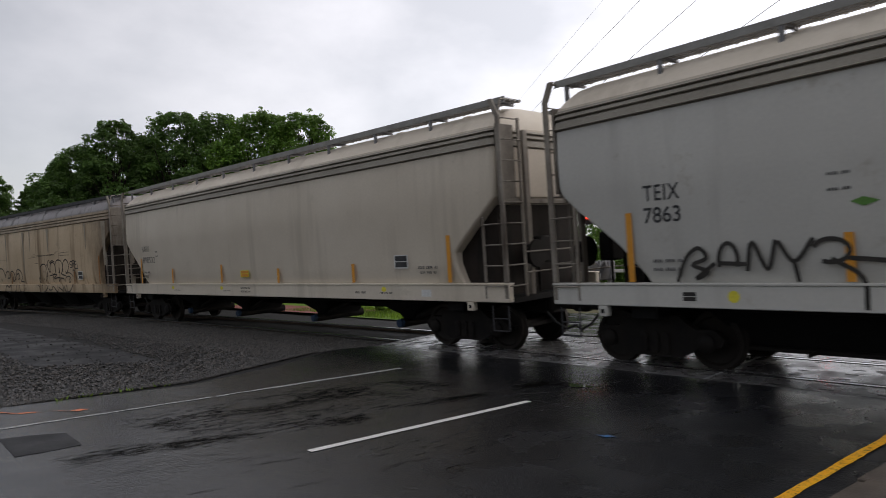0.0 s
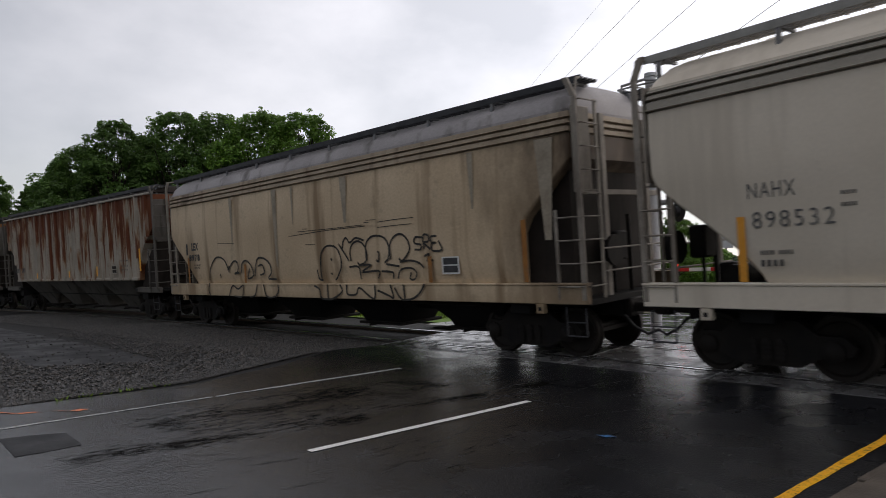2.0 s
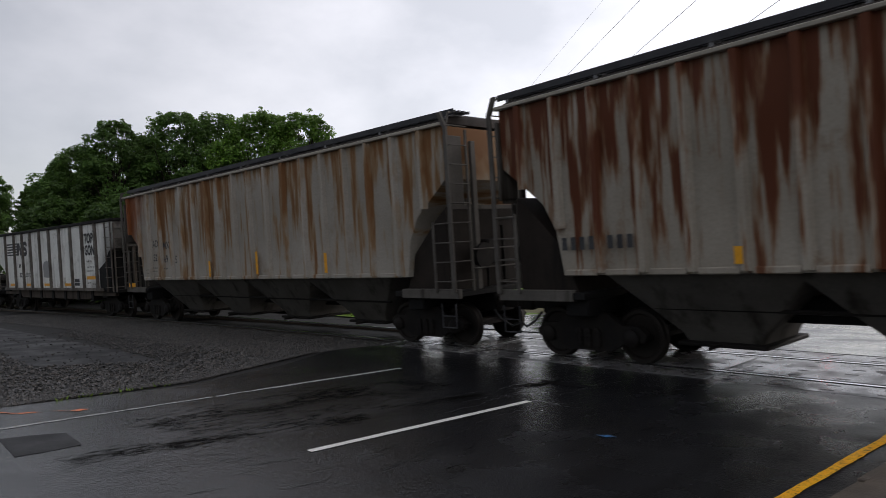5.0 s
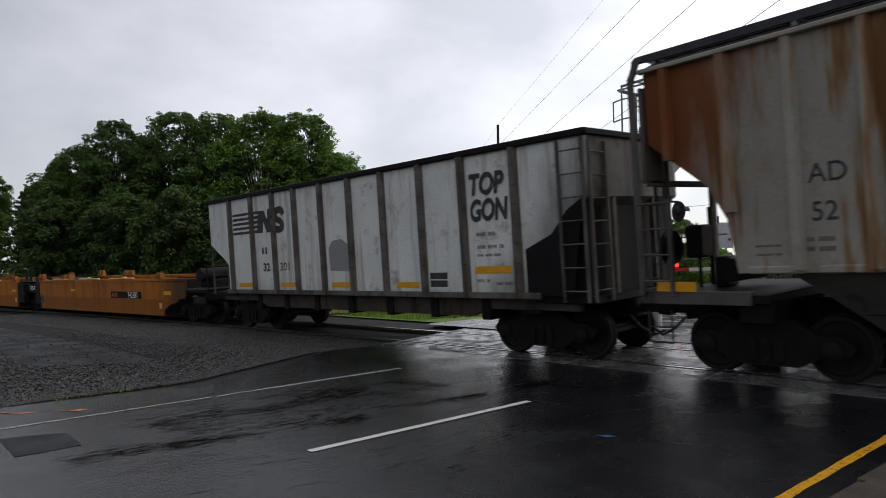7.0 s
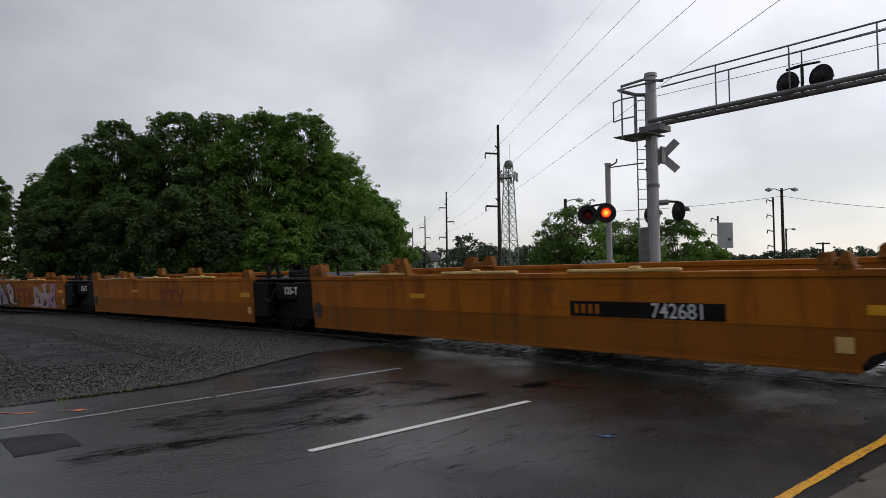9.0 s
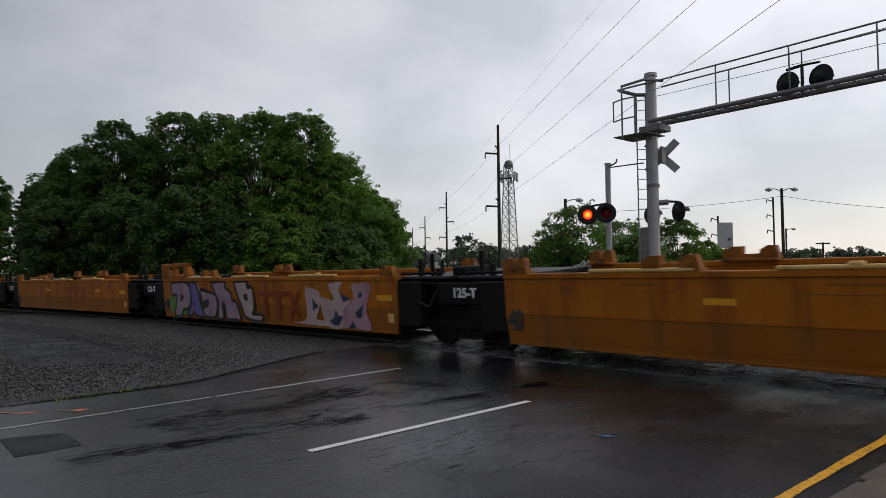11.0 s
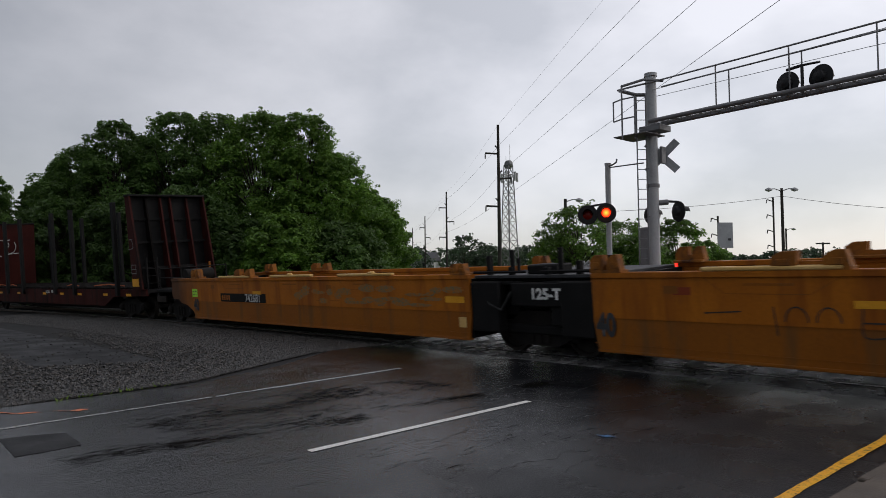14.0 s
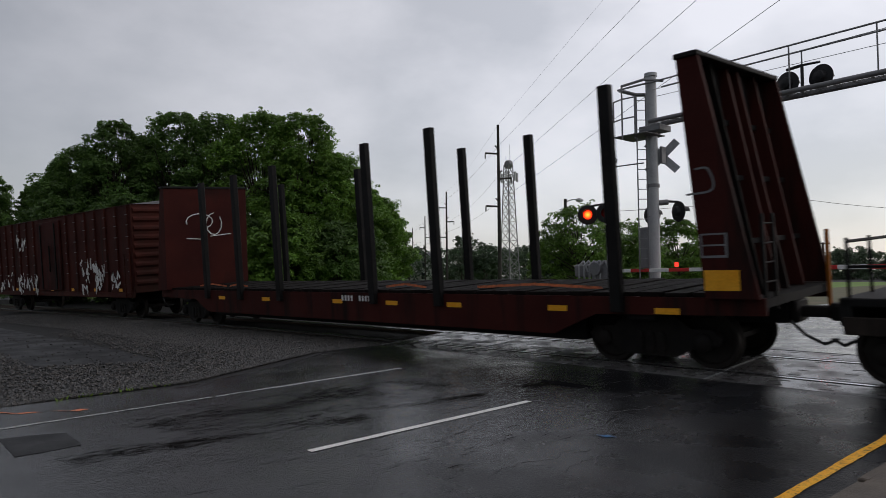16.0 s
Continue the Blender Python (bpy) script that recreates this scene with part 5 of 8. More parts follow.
tag(car_c, [[(x0 + 2.17, 2.01), (x0 + 2.19, 2.34), (x0 + 2.38, 2.50), (x0 + 2.65, 2.52), (x0 + 2.90, 2.44), (x0 + 3.01, 2.24), (x0 + 2.97, 2.00), (x0 + 2.83, 1.90)], [(x0 + 2.59, 2.16), (x0 + 2.65, 2.13), (x0 + 2.62, 1.94), (x0 + 2.54, 1.97)], [(x0 + 3.05, 1.97), (x0 + 3.05, 2.27), (x0 + 3.18, 2.45), (x0 + 3.40, 2.52), (x0 + 3.60, 2.44), (x0 + 3.71, 2.26), (x0 + 3.67, 2.11), (x0 + 3.45, 1.93), (x0 + 3.33, 1.99)], [(x0 + 1.87, 1.86), (x0 + 2.33, 1.86), (x0 + 2.00, 1.70), (x0 + 2.62, 1.72), (x0 + 2.58, 1.54)], [(x0 + 1.50, 1.83), (x0 + 1.87, 1.82), (x0 + 1.95, 1.53)], [(x0 + 2.72, 1.71), (x0 + 3.10, 1.68), (x0 + 3.12, 1.54)], [(x0 + 2.89, 1.87), (x0 + 3.35, 1.81)]], SIDE - 0.004, 0.05)
tag(car_c, [[(x0 + 3.36, 1.91), (x0 + 3.71, 1.93), (x0 + 3.99, 1.87), (x0 + 4.14, 1.76)], [(x0 + 3.27, 1.54), (x0 + 3.38, 1.73), (x0 + 3.70, 1.77), (x0 + 3.89, 1.67), (x0 + 3.83, 1.53), (x0 + 3.68, 1.53), (x0 + 3.72, 1.67)], [(x0 + 4.13, 2.41), (x0 + 3.91, 2.42), (x0 + 3.88, 2.30), (x0 + 4.07, 2.26), (x0 + 4.06, 2.16), (x0 + 3.87, 2.16)], [(x0 + 4.17, 2.16), (x0 + 4.16, 2.45), (x0 + 4.32, 2.44), (x0 + 4.31, 2.32), (x0 + 4.18, 2.30), (x0 + 4.36, 2.15)], [(x0 + 4.58, 2.42), (x0 + 4.40, 2.41), (x0 + 4.42, 2.29), (x0 + 4.55, 2.28), (x0 + 4.42, 2.27), (x0 + 4.43, 2.12), (x0 + 4.71, 2.13), (x0 + 4.62, 2.32)], [(x0 + 4.16, 2.01), (x0 + 4.32, 2.05), (x0 + 4.26, 1.91), (x0 + 4.44, 1.92)]], SIDE - 0.004, 0.045)
tag(car_c, [[(x0 + 0.00, 1.38), (x0 + 0.23, 1.29), (x0 + 0.30, 1.07), (x0 + 0.60, 1.04)], [(x0 + 0.59, 1.41), (x0 + 0.64, 1.04), (x0 + 1.18, 1.23), (x0 + 1.12, 1.41)], [(x0 + 1.39, 1.41), (x0 + 1.41, 1.18), (x0 + 1.75, 1.18), (x0 + 1.90, 1.33), (x0 + 2.41, 1.08), (x0 + 2.47, 1.41)], [(x0 + 2.56, 1.28), (x0 + 2.94, 1.17), (x0 + 3.12, 1.12), (x0 + 3.02, 1.41)], [(x0 + 3.17, 1.34), (x0 + 3.31, 1.15), (x0 + 3.48, 1.08), (x0 + 3.47, 1.41)], [(x0 + 3.51, 1.07), (x0 + 3.77, 1.11), (x0 + 4.00, 1.24), (x0 + 4.15, 1.42)]], -1.602, 0.05)
tag(car_c, [[(x0 - 0.45, 2.85), (x0 - 0.21, 2.84)], [(x0 - 1.10, 2.69), (x0 + 0.49, 2.75), (x0 + 2.19, 2.77)], [(x0 - 0.69, 2.79), (x0 + 0.83, 2.79), (x0 + 2.12, 2.80)], [(x0 + 2.67, 2.83), (x0 + 3.31, 2.85), (x0 + 3.89, 2.85)], [(x0 + 2.66, 2.71), (x0 + 3.30, 2.72), (x0 + 3.82, 2.72)], [(x0 + 2.24, 2.90), (x0 + 2.61, 2.89)], [(x0 + 2.16, 2.85), (x0 + 2.34, 2.84)], [(x0 - 0.34, 2.44), (x0 + 0.11, 2.42)], [(x0 - 5.21, 2.68), (x0 - 4.15, 2.64)]], SIDE - 0.003, 0.016, label="thin dark scratches along the side")
label_box(car_c, -32.95 - mid, 1.62, 0.5, 0.36, SIDE, M_WHITE, M_LETTER)
M_STAIN = mat("soot_stain", (0.24, 0.20, 0.15), (0.36, 0.31, 0.24), 0.6, 0, 2.5, 20)
for w, ww, z1 in ((-41.9, .09, 2.6), (-39.4, .12, 1.9), (-36.2, .14, 2.9), (-30.2, .2, 2.2), (-38.5, .05, 3.0), (-32.0, .08, 2.9)):
    stain = MB().add([(w - mid - ww, SIDE - .001, 4.0), (w - mid + ww, SIDE - .001, 4.0), (w - mid + ww * .35, SIDE - .001, z1), (w - mid - ww * .35, SIDE - .001, z1)], [(0, 1, 2, 3)])
    part("run_stain", stain, M_STAIN, car_c, "dark run-off stain below the roof")

# cars four and five: ribbed hoppers
car_d, mid = ribbed_hopper("rusty grey ribbed covered hopper car with vertical rust streaks", -47.76, -64.75, M_HOP_RUST, 20, M_BAY)
label_box(car_d, -51.55 - mid, 1.84, 0.44, 0.32, -1.553, M_CORNICE, M_GRIME_SHADE)
stencil_lines(car_d, [(-63.1 - mid, 2.0, 1.5, 0.22), (-50.7 - mid, 2.3, 0.6, 0.05), (-50.7 - mid, 2.1, 0.6, 0.05), (-50.7 - mid, 1.95, 0.6, 0.05)], -1.553, M_LETTER)
for w, a, b in ((-49.05, 1.9, 2.75), (-53.0, 1.75, 2.15), (-56.0, 1.72, 2.0), (-60.0, 1.7, 1.95)):
    dash_stripe(car_d, w - mid, a, b, M_TAPE, 0.12, -1.553)
car_e, mid = ribbed_hopper("grey ribbed covered hopper car with brown rust stains", -66.0, -83.85, M_HOP_BROWN, 19, M_BAY, -0.15)
for txt, w, z in (("AD", -81.27, 2.74), ("MX", -80.38, 2.66), ("52", -81.26, 2.24), ("69", -80.36, 2.18), ("5", -79.45, 2.14)):
    writing("car_lettering", txt, 0.36, w - mid, z, -1.4545, M_LETTER, car_e, 0.95, bold=0.004)
stencil_lines(car_e, [(-81.42 - mid, 1.97, 0.5, 0.06), (-81.42 - mid, 1.84, 0.5, 0.06), (-80.5 - mid, 1.93, 0.5, 0.06), (-82.0 - mid, 1.92, 0.35, 0.03), (-82.0 - mid, 1.80, 0.35, 0.03)], -1.4545, M_LETTER)
for w, a, b in ((-76.75, 1.65, 2.15), (-73.85, 1.7, 2.35), (-70.5, 1.7, 2.2)):
    dash_stripe(car_e, w - mid, a, b, M_TAPE, 0.12, -1.553)
part("reflector", MB().patch([(-83.55 - mid, 1.3), (-82.9 - mid, 1.3), (-82.9 - mid, 1.45), (-83.55 - mid, 1.45)], -1.53), M_TAPE, car_e, "orange reflective plate")


def gondola(label, w_r, w_l):
    L, mid = w_r - w_l, (w_r + w_l) / 2
    h = L / 2
    car = thing("gondola_car", label, "gondola car", "train cars")
    # a tub with thick walls, open on top, with sloped end floors
    for sy in (-1, 1):
        out = [(-h, 3.95), (h, 3.95), (h, 2.9), (h - 0.45, 2.55), (h - 1.25, 1.95), (h - 1.25, 1.18), (-h + 1.1, 1.18), (-h + 1.1, 2.0), (-h + 0.9, 2.15), (-h, 2.65)]
        part("side_wall", MB().prism(out, sy * 1.50, sy * 1.545), M_GON_WHITE, car)
    for sx, zc, ix in ((1, 2.9, 1.25), (-1, 2.65, 1.1)):
        ends = MB()
        ends.add([(sx * h, -1.5, 3.95), (sx * h, 1.5, 3.95), (sx * h, 1.5, zc), (sx * h, -1.5, zc), (sx * (h - ix), 1.5, 1.95), (sx * (h - ix), -1.5, 1.95)], [(0, 1, 2, 3), (3, 2, 4, 5)])
        ends.add([(sx * (h - 0.06), -1.5, 3.95), (sx * (h - 0.06), 1.5, 3.95), (sx * (h - 0.06), 1.5, zc), (sx * (h - 0.06), -1.5, zc)], [(0, 1, 2, 3)])
        part("end_wall", ends, M_GON_END, car, "sooty sloping end sheet")
    part("floor", MB().box(-h + 1.1, h - 1.25, -1.5, 1.5, 1.18, 1.26), M_BLACK, car)
    rim = MB()
    for sy in (-1, 1):
        rim.box(-h - 0.04, h + 0.04, sy * 1.46, sy * 1.63, 3.93, 4.05, 0.02)
    for sx in (-1, 1):
        rim.box(sx * (h - 0.1), sx * (h + 0.05), -1.6, 1.6, 3.93, 4.05, 0.02)
    part("top_rim", rim, M_BLACK, car, "black rolled top rim")
    ribs = [-97.5, -96.19, -95.0, -93.89, -92.67, -91.47, -90.23, -88.95, -87.72, -86.37]
    for sy in (-1, 1):
        for w in ribs:
            x = w - mid
            z0 = 1.18 if -h + 1.1 < x < h - 1.25 else 1.6
            rib = [(x - 0.10, 1.54), (x - 0.07, 1.625), (x + 0.07, 1.625), (x + 0.10, 1.54)]
            p = part("side_rib", MB().loft([[(a, sy * b, z) for a, b in rib] for z in (z0, 3.95)]), M_GON_RIB, car)
            if sy < 0:
                bolts = MB()
                for k in range(7):
                    for dx in (-0.045, 0.045):
                        bolts.box(x + dx - 0.012, x + dx + 0.012, -1.633, -1.62, 1.45 + 0.36 * k - 0.012, 1.45 + 0.36 * k + 0.012)
                part("rivet", bolts, M_BLACK, p)
    for sy in (-1, 1):
        part("lower_chord", MB().box(-h + 1.0, h - 1.1, sy * 1.53, sy * 1.60, 1.14, 1.26, 0.01), M_GON_RIB, car)
        beam = MB().prism([(-h + 0.4, 1.14), (h - 0.4, 1.14), (h - 0.4, 0.92), (h - 2.6, 0.92), (h - 3.0, 0.76), (-h + 3.0, 0.76), (-h + 2.6, 0.92), (-h + 0.4, 0.92)], sy * 1.25, sy * 1.38)
        part("side_sill", beam, M_RUSTSILL, car, "rust-brown streaked side sill")
    for k in range(7):
        x = -h + 2.6 + k * (L - 5.2) / 6
        part("cross_bearer", MB().box(x - 0.12, x + 0.12, -1.42, 1.42, 0.70, 1.14, 0.02), M_BLACK, car)
    for sx in (-1, 1):
        a, b = sx * h - sx * 0.05, sx * h - sx * 0.55
        if sx > 0:
            ladder(car, min(a, b), max(a, b), -1.6, 1.1, 3.9, 7, M_GON_RIB)
        ladder(car, -1.5, -1.0, sx * (h + 0.03), 1.1, 3.85, 7, M_GON_RIB, axis="y")
        part("end_platform", MB().box(sx * (h - 1.3), sx * h, -1.45, 1.45, 1.06, 1.18, 0.01), M_BLACK, car)
        posts = MB()
        for y in (-0.7, 0.7):
            posts.box(sx * (h - 0.12), sx * (h - 0.02), y - 0.06, y + 0.06, 1.18, 3.0, 0.01)
            part("end_post", posts, M_GON_RIB, car)
            posts = MB()
    part("end_recess_block", MB().prism([(h - 0.2, 2.9), (h - 0.2, 1.18), (h - 1.24, 1.18), (h - 1.24, 2.0), (h - 0.5, 2.6)], -1.42, 1.42), M_BLACK, car, "sooty black block filling the end recess")
    underframe(car, L, 0.72, 1.12, 1.52, mid)
    y = -1.549
    # painted emblem: five stripes, a slanted block and a curl, carried over the ribs
    mb = MB()
    for k in range(5):
        z = 3.42 - 0.135 * k
        mb.patch([(-97.36 - mid, z), (-95.80 - mid - 0.03 * k, z), (-95.79 - mid - 0.03 * k, z + 0.075), (-97.36 - mid, z + 0.075)], y)
        mb.patch([(-96.26 - mid, z), (-96.12 - mid, z), (-96.12 - mid, z + 0.075), (-96.26 - mid, z + 0.075)], -1.628)
    mb.patch([(-95.93 - mid, 2.87), (-95.62 - mid, 2.87), (-95.50 - mid, 3.49), (-95.82 - mid, 3.49)], y - 0.001)
    mb.patch([(-95.42 - mid, 2.86), (-95.12 - mid, 2.86), (-95.02 - mid, 3.52), (-95.30 - mid, 3.52)], y - 0.001)
    mb.patch([(-95.72 - mid, 3.49), (-95.50 - mid, 3.49), (-95.16 - mid, 2.86), (-95.40 - mid, 2.86)], y - 0.002)
    mb.ribbon(rounded([(-94.50 - mid, 3.30), (-94.56 - mid, 3.42), (-94.80 - mid, 3.44), (-94.96 - mid, 3.34), (-94.82 - mid, 3.20), (-94.60 - mid, 3.10), (-94.58 - mid, 2.96), (-94.78 - mid, 2.91), (-95.02 - mid, 2.98)]), 0.19, y - 0.003)
    mb.patch([(-95.07 - mid, 2.86), (-94.93 - mid, 2.86), (-94.93 - mid, 3.06), (-95.07 - mid, 3.06)], -1.628)
    mb.patch([(-95.07 - mid, 3.22), (-94.93 - mid, 3.22), (-94.93 - mid, 3.50), (-95.07 - mid, 3.50)], -1.628)
    part("emblem", mb, M_LETTER, car, "black striped emblem")
    writing("car_lettering", "TOP", 0.56, -87.55 - mid, 3.16, y - 0.012, M_LETTER, car, 0.82, 0.16, bold=0.02)
    writing("car_lettering", "GON", 0.56, -87.55 - mid, 2.66, y - 0.012, M_LETTER, car, 0.74, 0.16, bold=0.02)
    stencil_lines(car, [(-95.73 - mid, 2.26, 0.36, 0.19)], y, M_LETTER, "worn_lettering")
    writing("car_number", "32", 0.30, -95.72 - mid, 1.79, y, M_LETTER, car, 1.25)
    writing("car_number", "301", 0.30, -94.82 - mid, 1.79, y, M_LETTER, car, 1.25, bold=0.005)
    part("paint_patch", MB().patch([(-92.42 - mid, 1.75), (-91.62 - mid, 1.72), (-91.6 - mid, 2.35), (-91.9 - mid, 2.52), (-92.3 - mid, 2.48), (-92.45 - mid, 2.3)], y), mat("grey_touch_up_paint", (0.25, 0.25, 0.25), (0.28, 0.28, 0.28), 0.5), car, "grey touched-up paint patch")
    for w in (-97.15, -94.8, -92.4, -89.9):
        part("reflector", MB().patch([(w - mid, 1.34), (w + 0.75 - mid, 1.34), (w + 0.75 - mid, 1.46), (w - mid, 1.46)], y - 0.002), M_TAPE, car, "yellow reflective plate")
    part("reflector", MB().patch([(-87.5 - mid, 1.62), (-86.55 - mid, 1.62), (-86.55 - mid, 1.76), (-87.5 - mid, 1.76)], y - 0.002), M_TAPE, car, "yellow reflective plate")
    label_box(car, -88.85 - mid, 1.32, 0.62, 0.36, y, M_WHITE, M_LETTER)
    stencil_lines(car, [(-87.4 - mid, 2.35, 0.5, 0.07), (-87.4 - mid, 2.1, 0.7, 0.07), (-87.4 - mid, 1.95, 0.6, 0.05), (-87.45 - mid, 1.45, 0.35, 0.06), (-86.95 - mid, 1.4, 0.4, 0.05)], y, M_SPRAY)
    # Soot, and the shade of the open corner, drawn as one black patch.
    soot = MB().patch([(-86.2 - mid, 1.2), (-85.2 - mid, 1.2), (-84.9 - mid, 2.9), (-85.25 - mid, 2.7), (-85.6 - mid, 2.3), (-86.2 - mid, 2.05)], y - 0.001)
    part("soot_opening_patch", soot, M_BLACK, car, "black patch of soot and painted-dark opening near the end")
    CARS.append((car, mid))


gondola("dirty white ribbed high-sided gondola car with black lettering", -84.8, -98.9)


M_RUSTOCHRE = mat("rusted_ochre_paint", (0.22, 0.075, 0.010), (0.34, 0.12, 0.014), 0.65, 0, 3.0, 25, (0.07, 0.03, 0.015), 0.6, 0.1, (3, 3, 2), 0.75, (0.10, 0.045, 0.02), 0.5)


def well_unit(label, w_r, w_l, ends, kind_r, kind_l, number=False):
    """One unit of an articulated well car. kind: "joint" rests on a shared truck, "end" carries the outer truck and coupler."""
    mid = (w_r + w_l) / 2
    xr, xl = w_r - mid, w_l - mid
    car = thing("well_car_unit", label, "well car", "units of the articulated well car")
    y = -1.43
    up_r, up_l = (xr + 1.65 if kind_r == "end" else xr), (xl - 1.65 if kind_l == "end" else xl)
    for sy in (-1, 1):
        hi = [(up_l, 1.52), (up_r, 1.52), (up_r, 1.0 if kind_r == "end" else 0.84), (up_r - 0.1 if kind_r == "end" else xr, 0.90 if kind_r == "end" else 0.84), (xr + (0.5 if kind_r == "end" else 0), 0.84), (xl - (0.5 if kind_l == "end" else 0), 0.84),
              (up_l + 0.1 if kind_l == "end" else xl, 0.90 if kind_l == "end" else 0.84), (up_l, 1.0 if kind_l == "end" else 0.84)]
        hi = [q for i, q in enumerate(hi) if q not in hi[:i]]
        part("side_wall", MB().prism(hi, sy * 1.36, sy * 1.43), M_WELL, car)
        lo = [(xl - 0.02, 0.84), (xr + 0.02, 0.84), (xr - 0.06, 0.30), (xl + 0.06, 0.30)]
        part("lower_wall", MB().prism(lo, sy * 1.37, sy * 1.418), M_WELL_LOW, car, "lower side plate, its shade put into a darker ochre")
        part("bottom_angle", MB().box(xl + 0.05, xr - 0.05, sy * 1.30, sy * 1.435, 0.26, 0.31, 0.008), M_WELL_LOW, car)
        part("top_chord", MB().box(up_l, up_r, sy * 1.33, sy * 1.46, 1.50, 1.60, 0.012), M_WELL, car)
    for a, b in ((1.99, 3.91), (5.08, 7.12), (8.29, 10.39)):
        cap = MB().box(xl + a, xl + b, -1.475, -1.36, 1.595, 1.66, 0.02)
        part("guide_rail", cap, M_WELL_TOP, car, "faded yellow container guide")
        outline = MB().ribbon([(xl + a + 0.02, 1.50), (xl + a + 0.34, 1.27), (xl + b - 0.42, 1.27), (xl + b - 0.04, 1.50)], 0.014, -1.4335)
        part("hatch_seam", outline, M_WELL_LOW, car)
        slot = MB().box(xl + a + 0.6, xl + a + 1.3, -1.436, -1.43, 1.385, 1.42)
        part("hatch_slot", slot, M_WELL_LOW, car)
    # worn container brackets: a cheek, a leaning stop and a bent lip on a thick foot
    for x, wide, tall in ((xl + 0.30, 0.30, 0.29), (xl + 3.50, 0.50, 0.25), (xr - 0.28, 0.22, 0.22)):
        for sy in (-1, 1):
            f = sy * 1.46
            c = min(wide * 0.42, 0.17)
            br = MB().box(x - wide, x + wide, sy * 1.20, f, 1.585, 1.635, 0.008).box(x - wide + 2 * c, x + wide - 2 * c, sy * 1.30, sy * 1.36, 1.63, 1.60 + tall * 0.45, 0.008)
            for e, lean in ((x - wide + c, -0.02), (x + wide - c, 0.05)):
                br.prism([(e - c, 1.63), (e + c, 1.63), (e + c * 0.95 - lean, 1.60 + tall), (e - c * 0.2, 1.60 + tall), (e - c * 0.9, 1.60 + tall * 0.72)], sy * 1.30, f)
                br.box(e - c * 0.5, e + c * 0.5, sy * 1.455, sy * 1.475, 1.66, 1.60 + tall * 0.6, 0.006)
            part("container_bracket", br, M_RUSTOCHRE, car, "rusty orange container bracket")
    for x in (xl + 6.05, xl + 9.6):
        part("guide_stud", MB().box(x - 0.1, x + 0.1, -1.47, -1.35, 1.6, 1.70, 0.03), M_WELL_TOP, car)
    part("well_floor", MB().box(xl + 0.1, xr - 0.1, -1.36, 1.36, 0.28, 0.34), M_BLACK, car)
    for x in (xl, xr - 0.1):
        part("bulkhead", MB().box(x, x + 0.1, -1.36, 1.36, 0.3, 1.5), M_BLACK, car)
    # stiffener seams and hatch outlines pressed in the side
    seam = MB()
    for x in (xl + 1.35, xl + 7.75):
        seam.box(x, x + 0.24, -1.436, -1.43, 1.26, 1.38)
    for x in (xl + 7.3, xl + 7.9):
        seam.box(x, x + 0.4, -1.434, -1.43, 0.98, 1.0).box(x, x + 0.4, -1.434, -1.43, 0.80, 0.82)
    seam.box(xl, xr, -1.424, -1.418, 0.40, 0.415)
    part("pressed_seam", seam, M_WELL_LOW, car)
    for k, (kind, xe, sx) in enumerate(((kind_r, xr, 1), (kind_l, xl, -1))):
        if kind == "joint":
            # black end structure with its deck over the shared truck
            mb = MB().box(xe, xe + sx * 0.75, -1.40, -1.15, 0.45, 1.45, 0.03).box(xe, xe + sx * 0.75, 1.15, 1.40, 0.45, 1.45, 0.03)
            mb.box(xe, xe + sx * 1.45, -0.9, 0.9, 0.85, 1.15, 0.03).box(xe, xe + sx * 1.2, -1.30, 1.30, 1.38, 1.44, 0.01)
            part("end_frame", mb, M_BLACK, car, "black end structure")
            part("crossover_rail", MB().path([(xe, -1.25, 1.62), (xe + sx * 1.3, -1.2, 1.62)], 0.03), M_BLACK, car)
            part("guide_post", MB().path([(xe + sx * 0.9, -1.1, 1.4), (xe + sx * 0.9, -1.1, 2.05)], 0.05), M_BLACK, car)
            part("guide_post", MB().path([(xe + sx * 0.4, -0.3, 1.4), (xe + sx * 0.4, -0.3, 1.85)], 0.04), M_BLACK, car)
            part("cross_deck", MB().box(xe, xe + sx * 1.5, -1.25, 1.25, 1.50, 1.56, 0.01), M_GRATEDARK, car, "dark deck plate")
        else:
            mb = MB().box(xe, xe + sx * 3.0, -0.55, 0.55, 0.8, 1.12, 0.03).box(xe + sx * 1.2, xe + sx * 3.05, -1.40, 1.40, 1.10, 1.22, 0.02).box(xe + sx * 2.9, xe + sx * 3.05, -1.40, 1.40, 0.85, 1.22, 0.02)
            part("end_deck", mb, M_BLACK, car, "black end deck with handrails")
            hr = MB()
            for yy in (-1.3, -0.5, 0.5, 1.3):
                hr.path([(xe + sx * 2.95, yy, 1.2), (xe + sx * 2.95, yy, 2.0)], 0.025)
            hr.path([(xe + sx * 2.95, -1.3, 1.95), (xe + sx * 2.95, 1.3, 1.95)], 0.022).path([(xe + sx * 0.9, -1.3, 1.62), (xe + sx * 2.95, -1.3, 1.62)], 0.022)
            part("handrail", hr, M_BLACK, car)
            part("air_reservoir", MB().tube((xe + sx * 1.7, -0.9, 1.66), (xe + sx * 1.7, 0.1, 1.66), 0.24, 14).box(xe + sx * 1.2, xe + sx * 2.2, -0.6, 0.6, 1.2, 1.5, 0.03), M_DARK, car, "brown air reservoir")
            st = MB().box(xe + sx * 2.2, xe + sx * 3.0, -1.44, -1.38, 0.75, 0.98, 0.01)
            part("end_sill", st, M_GRIME_SHADE, car)
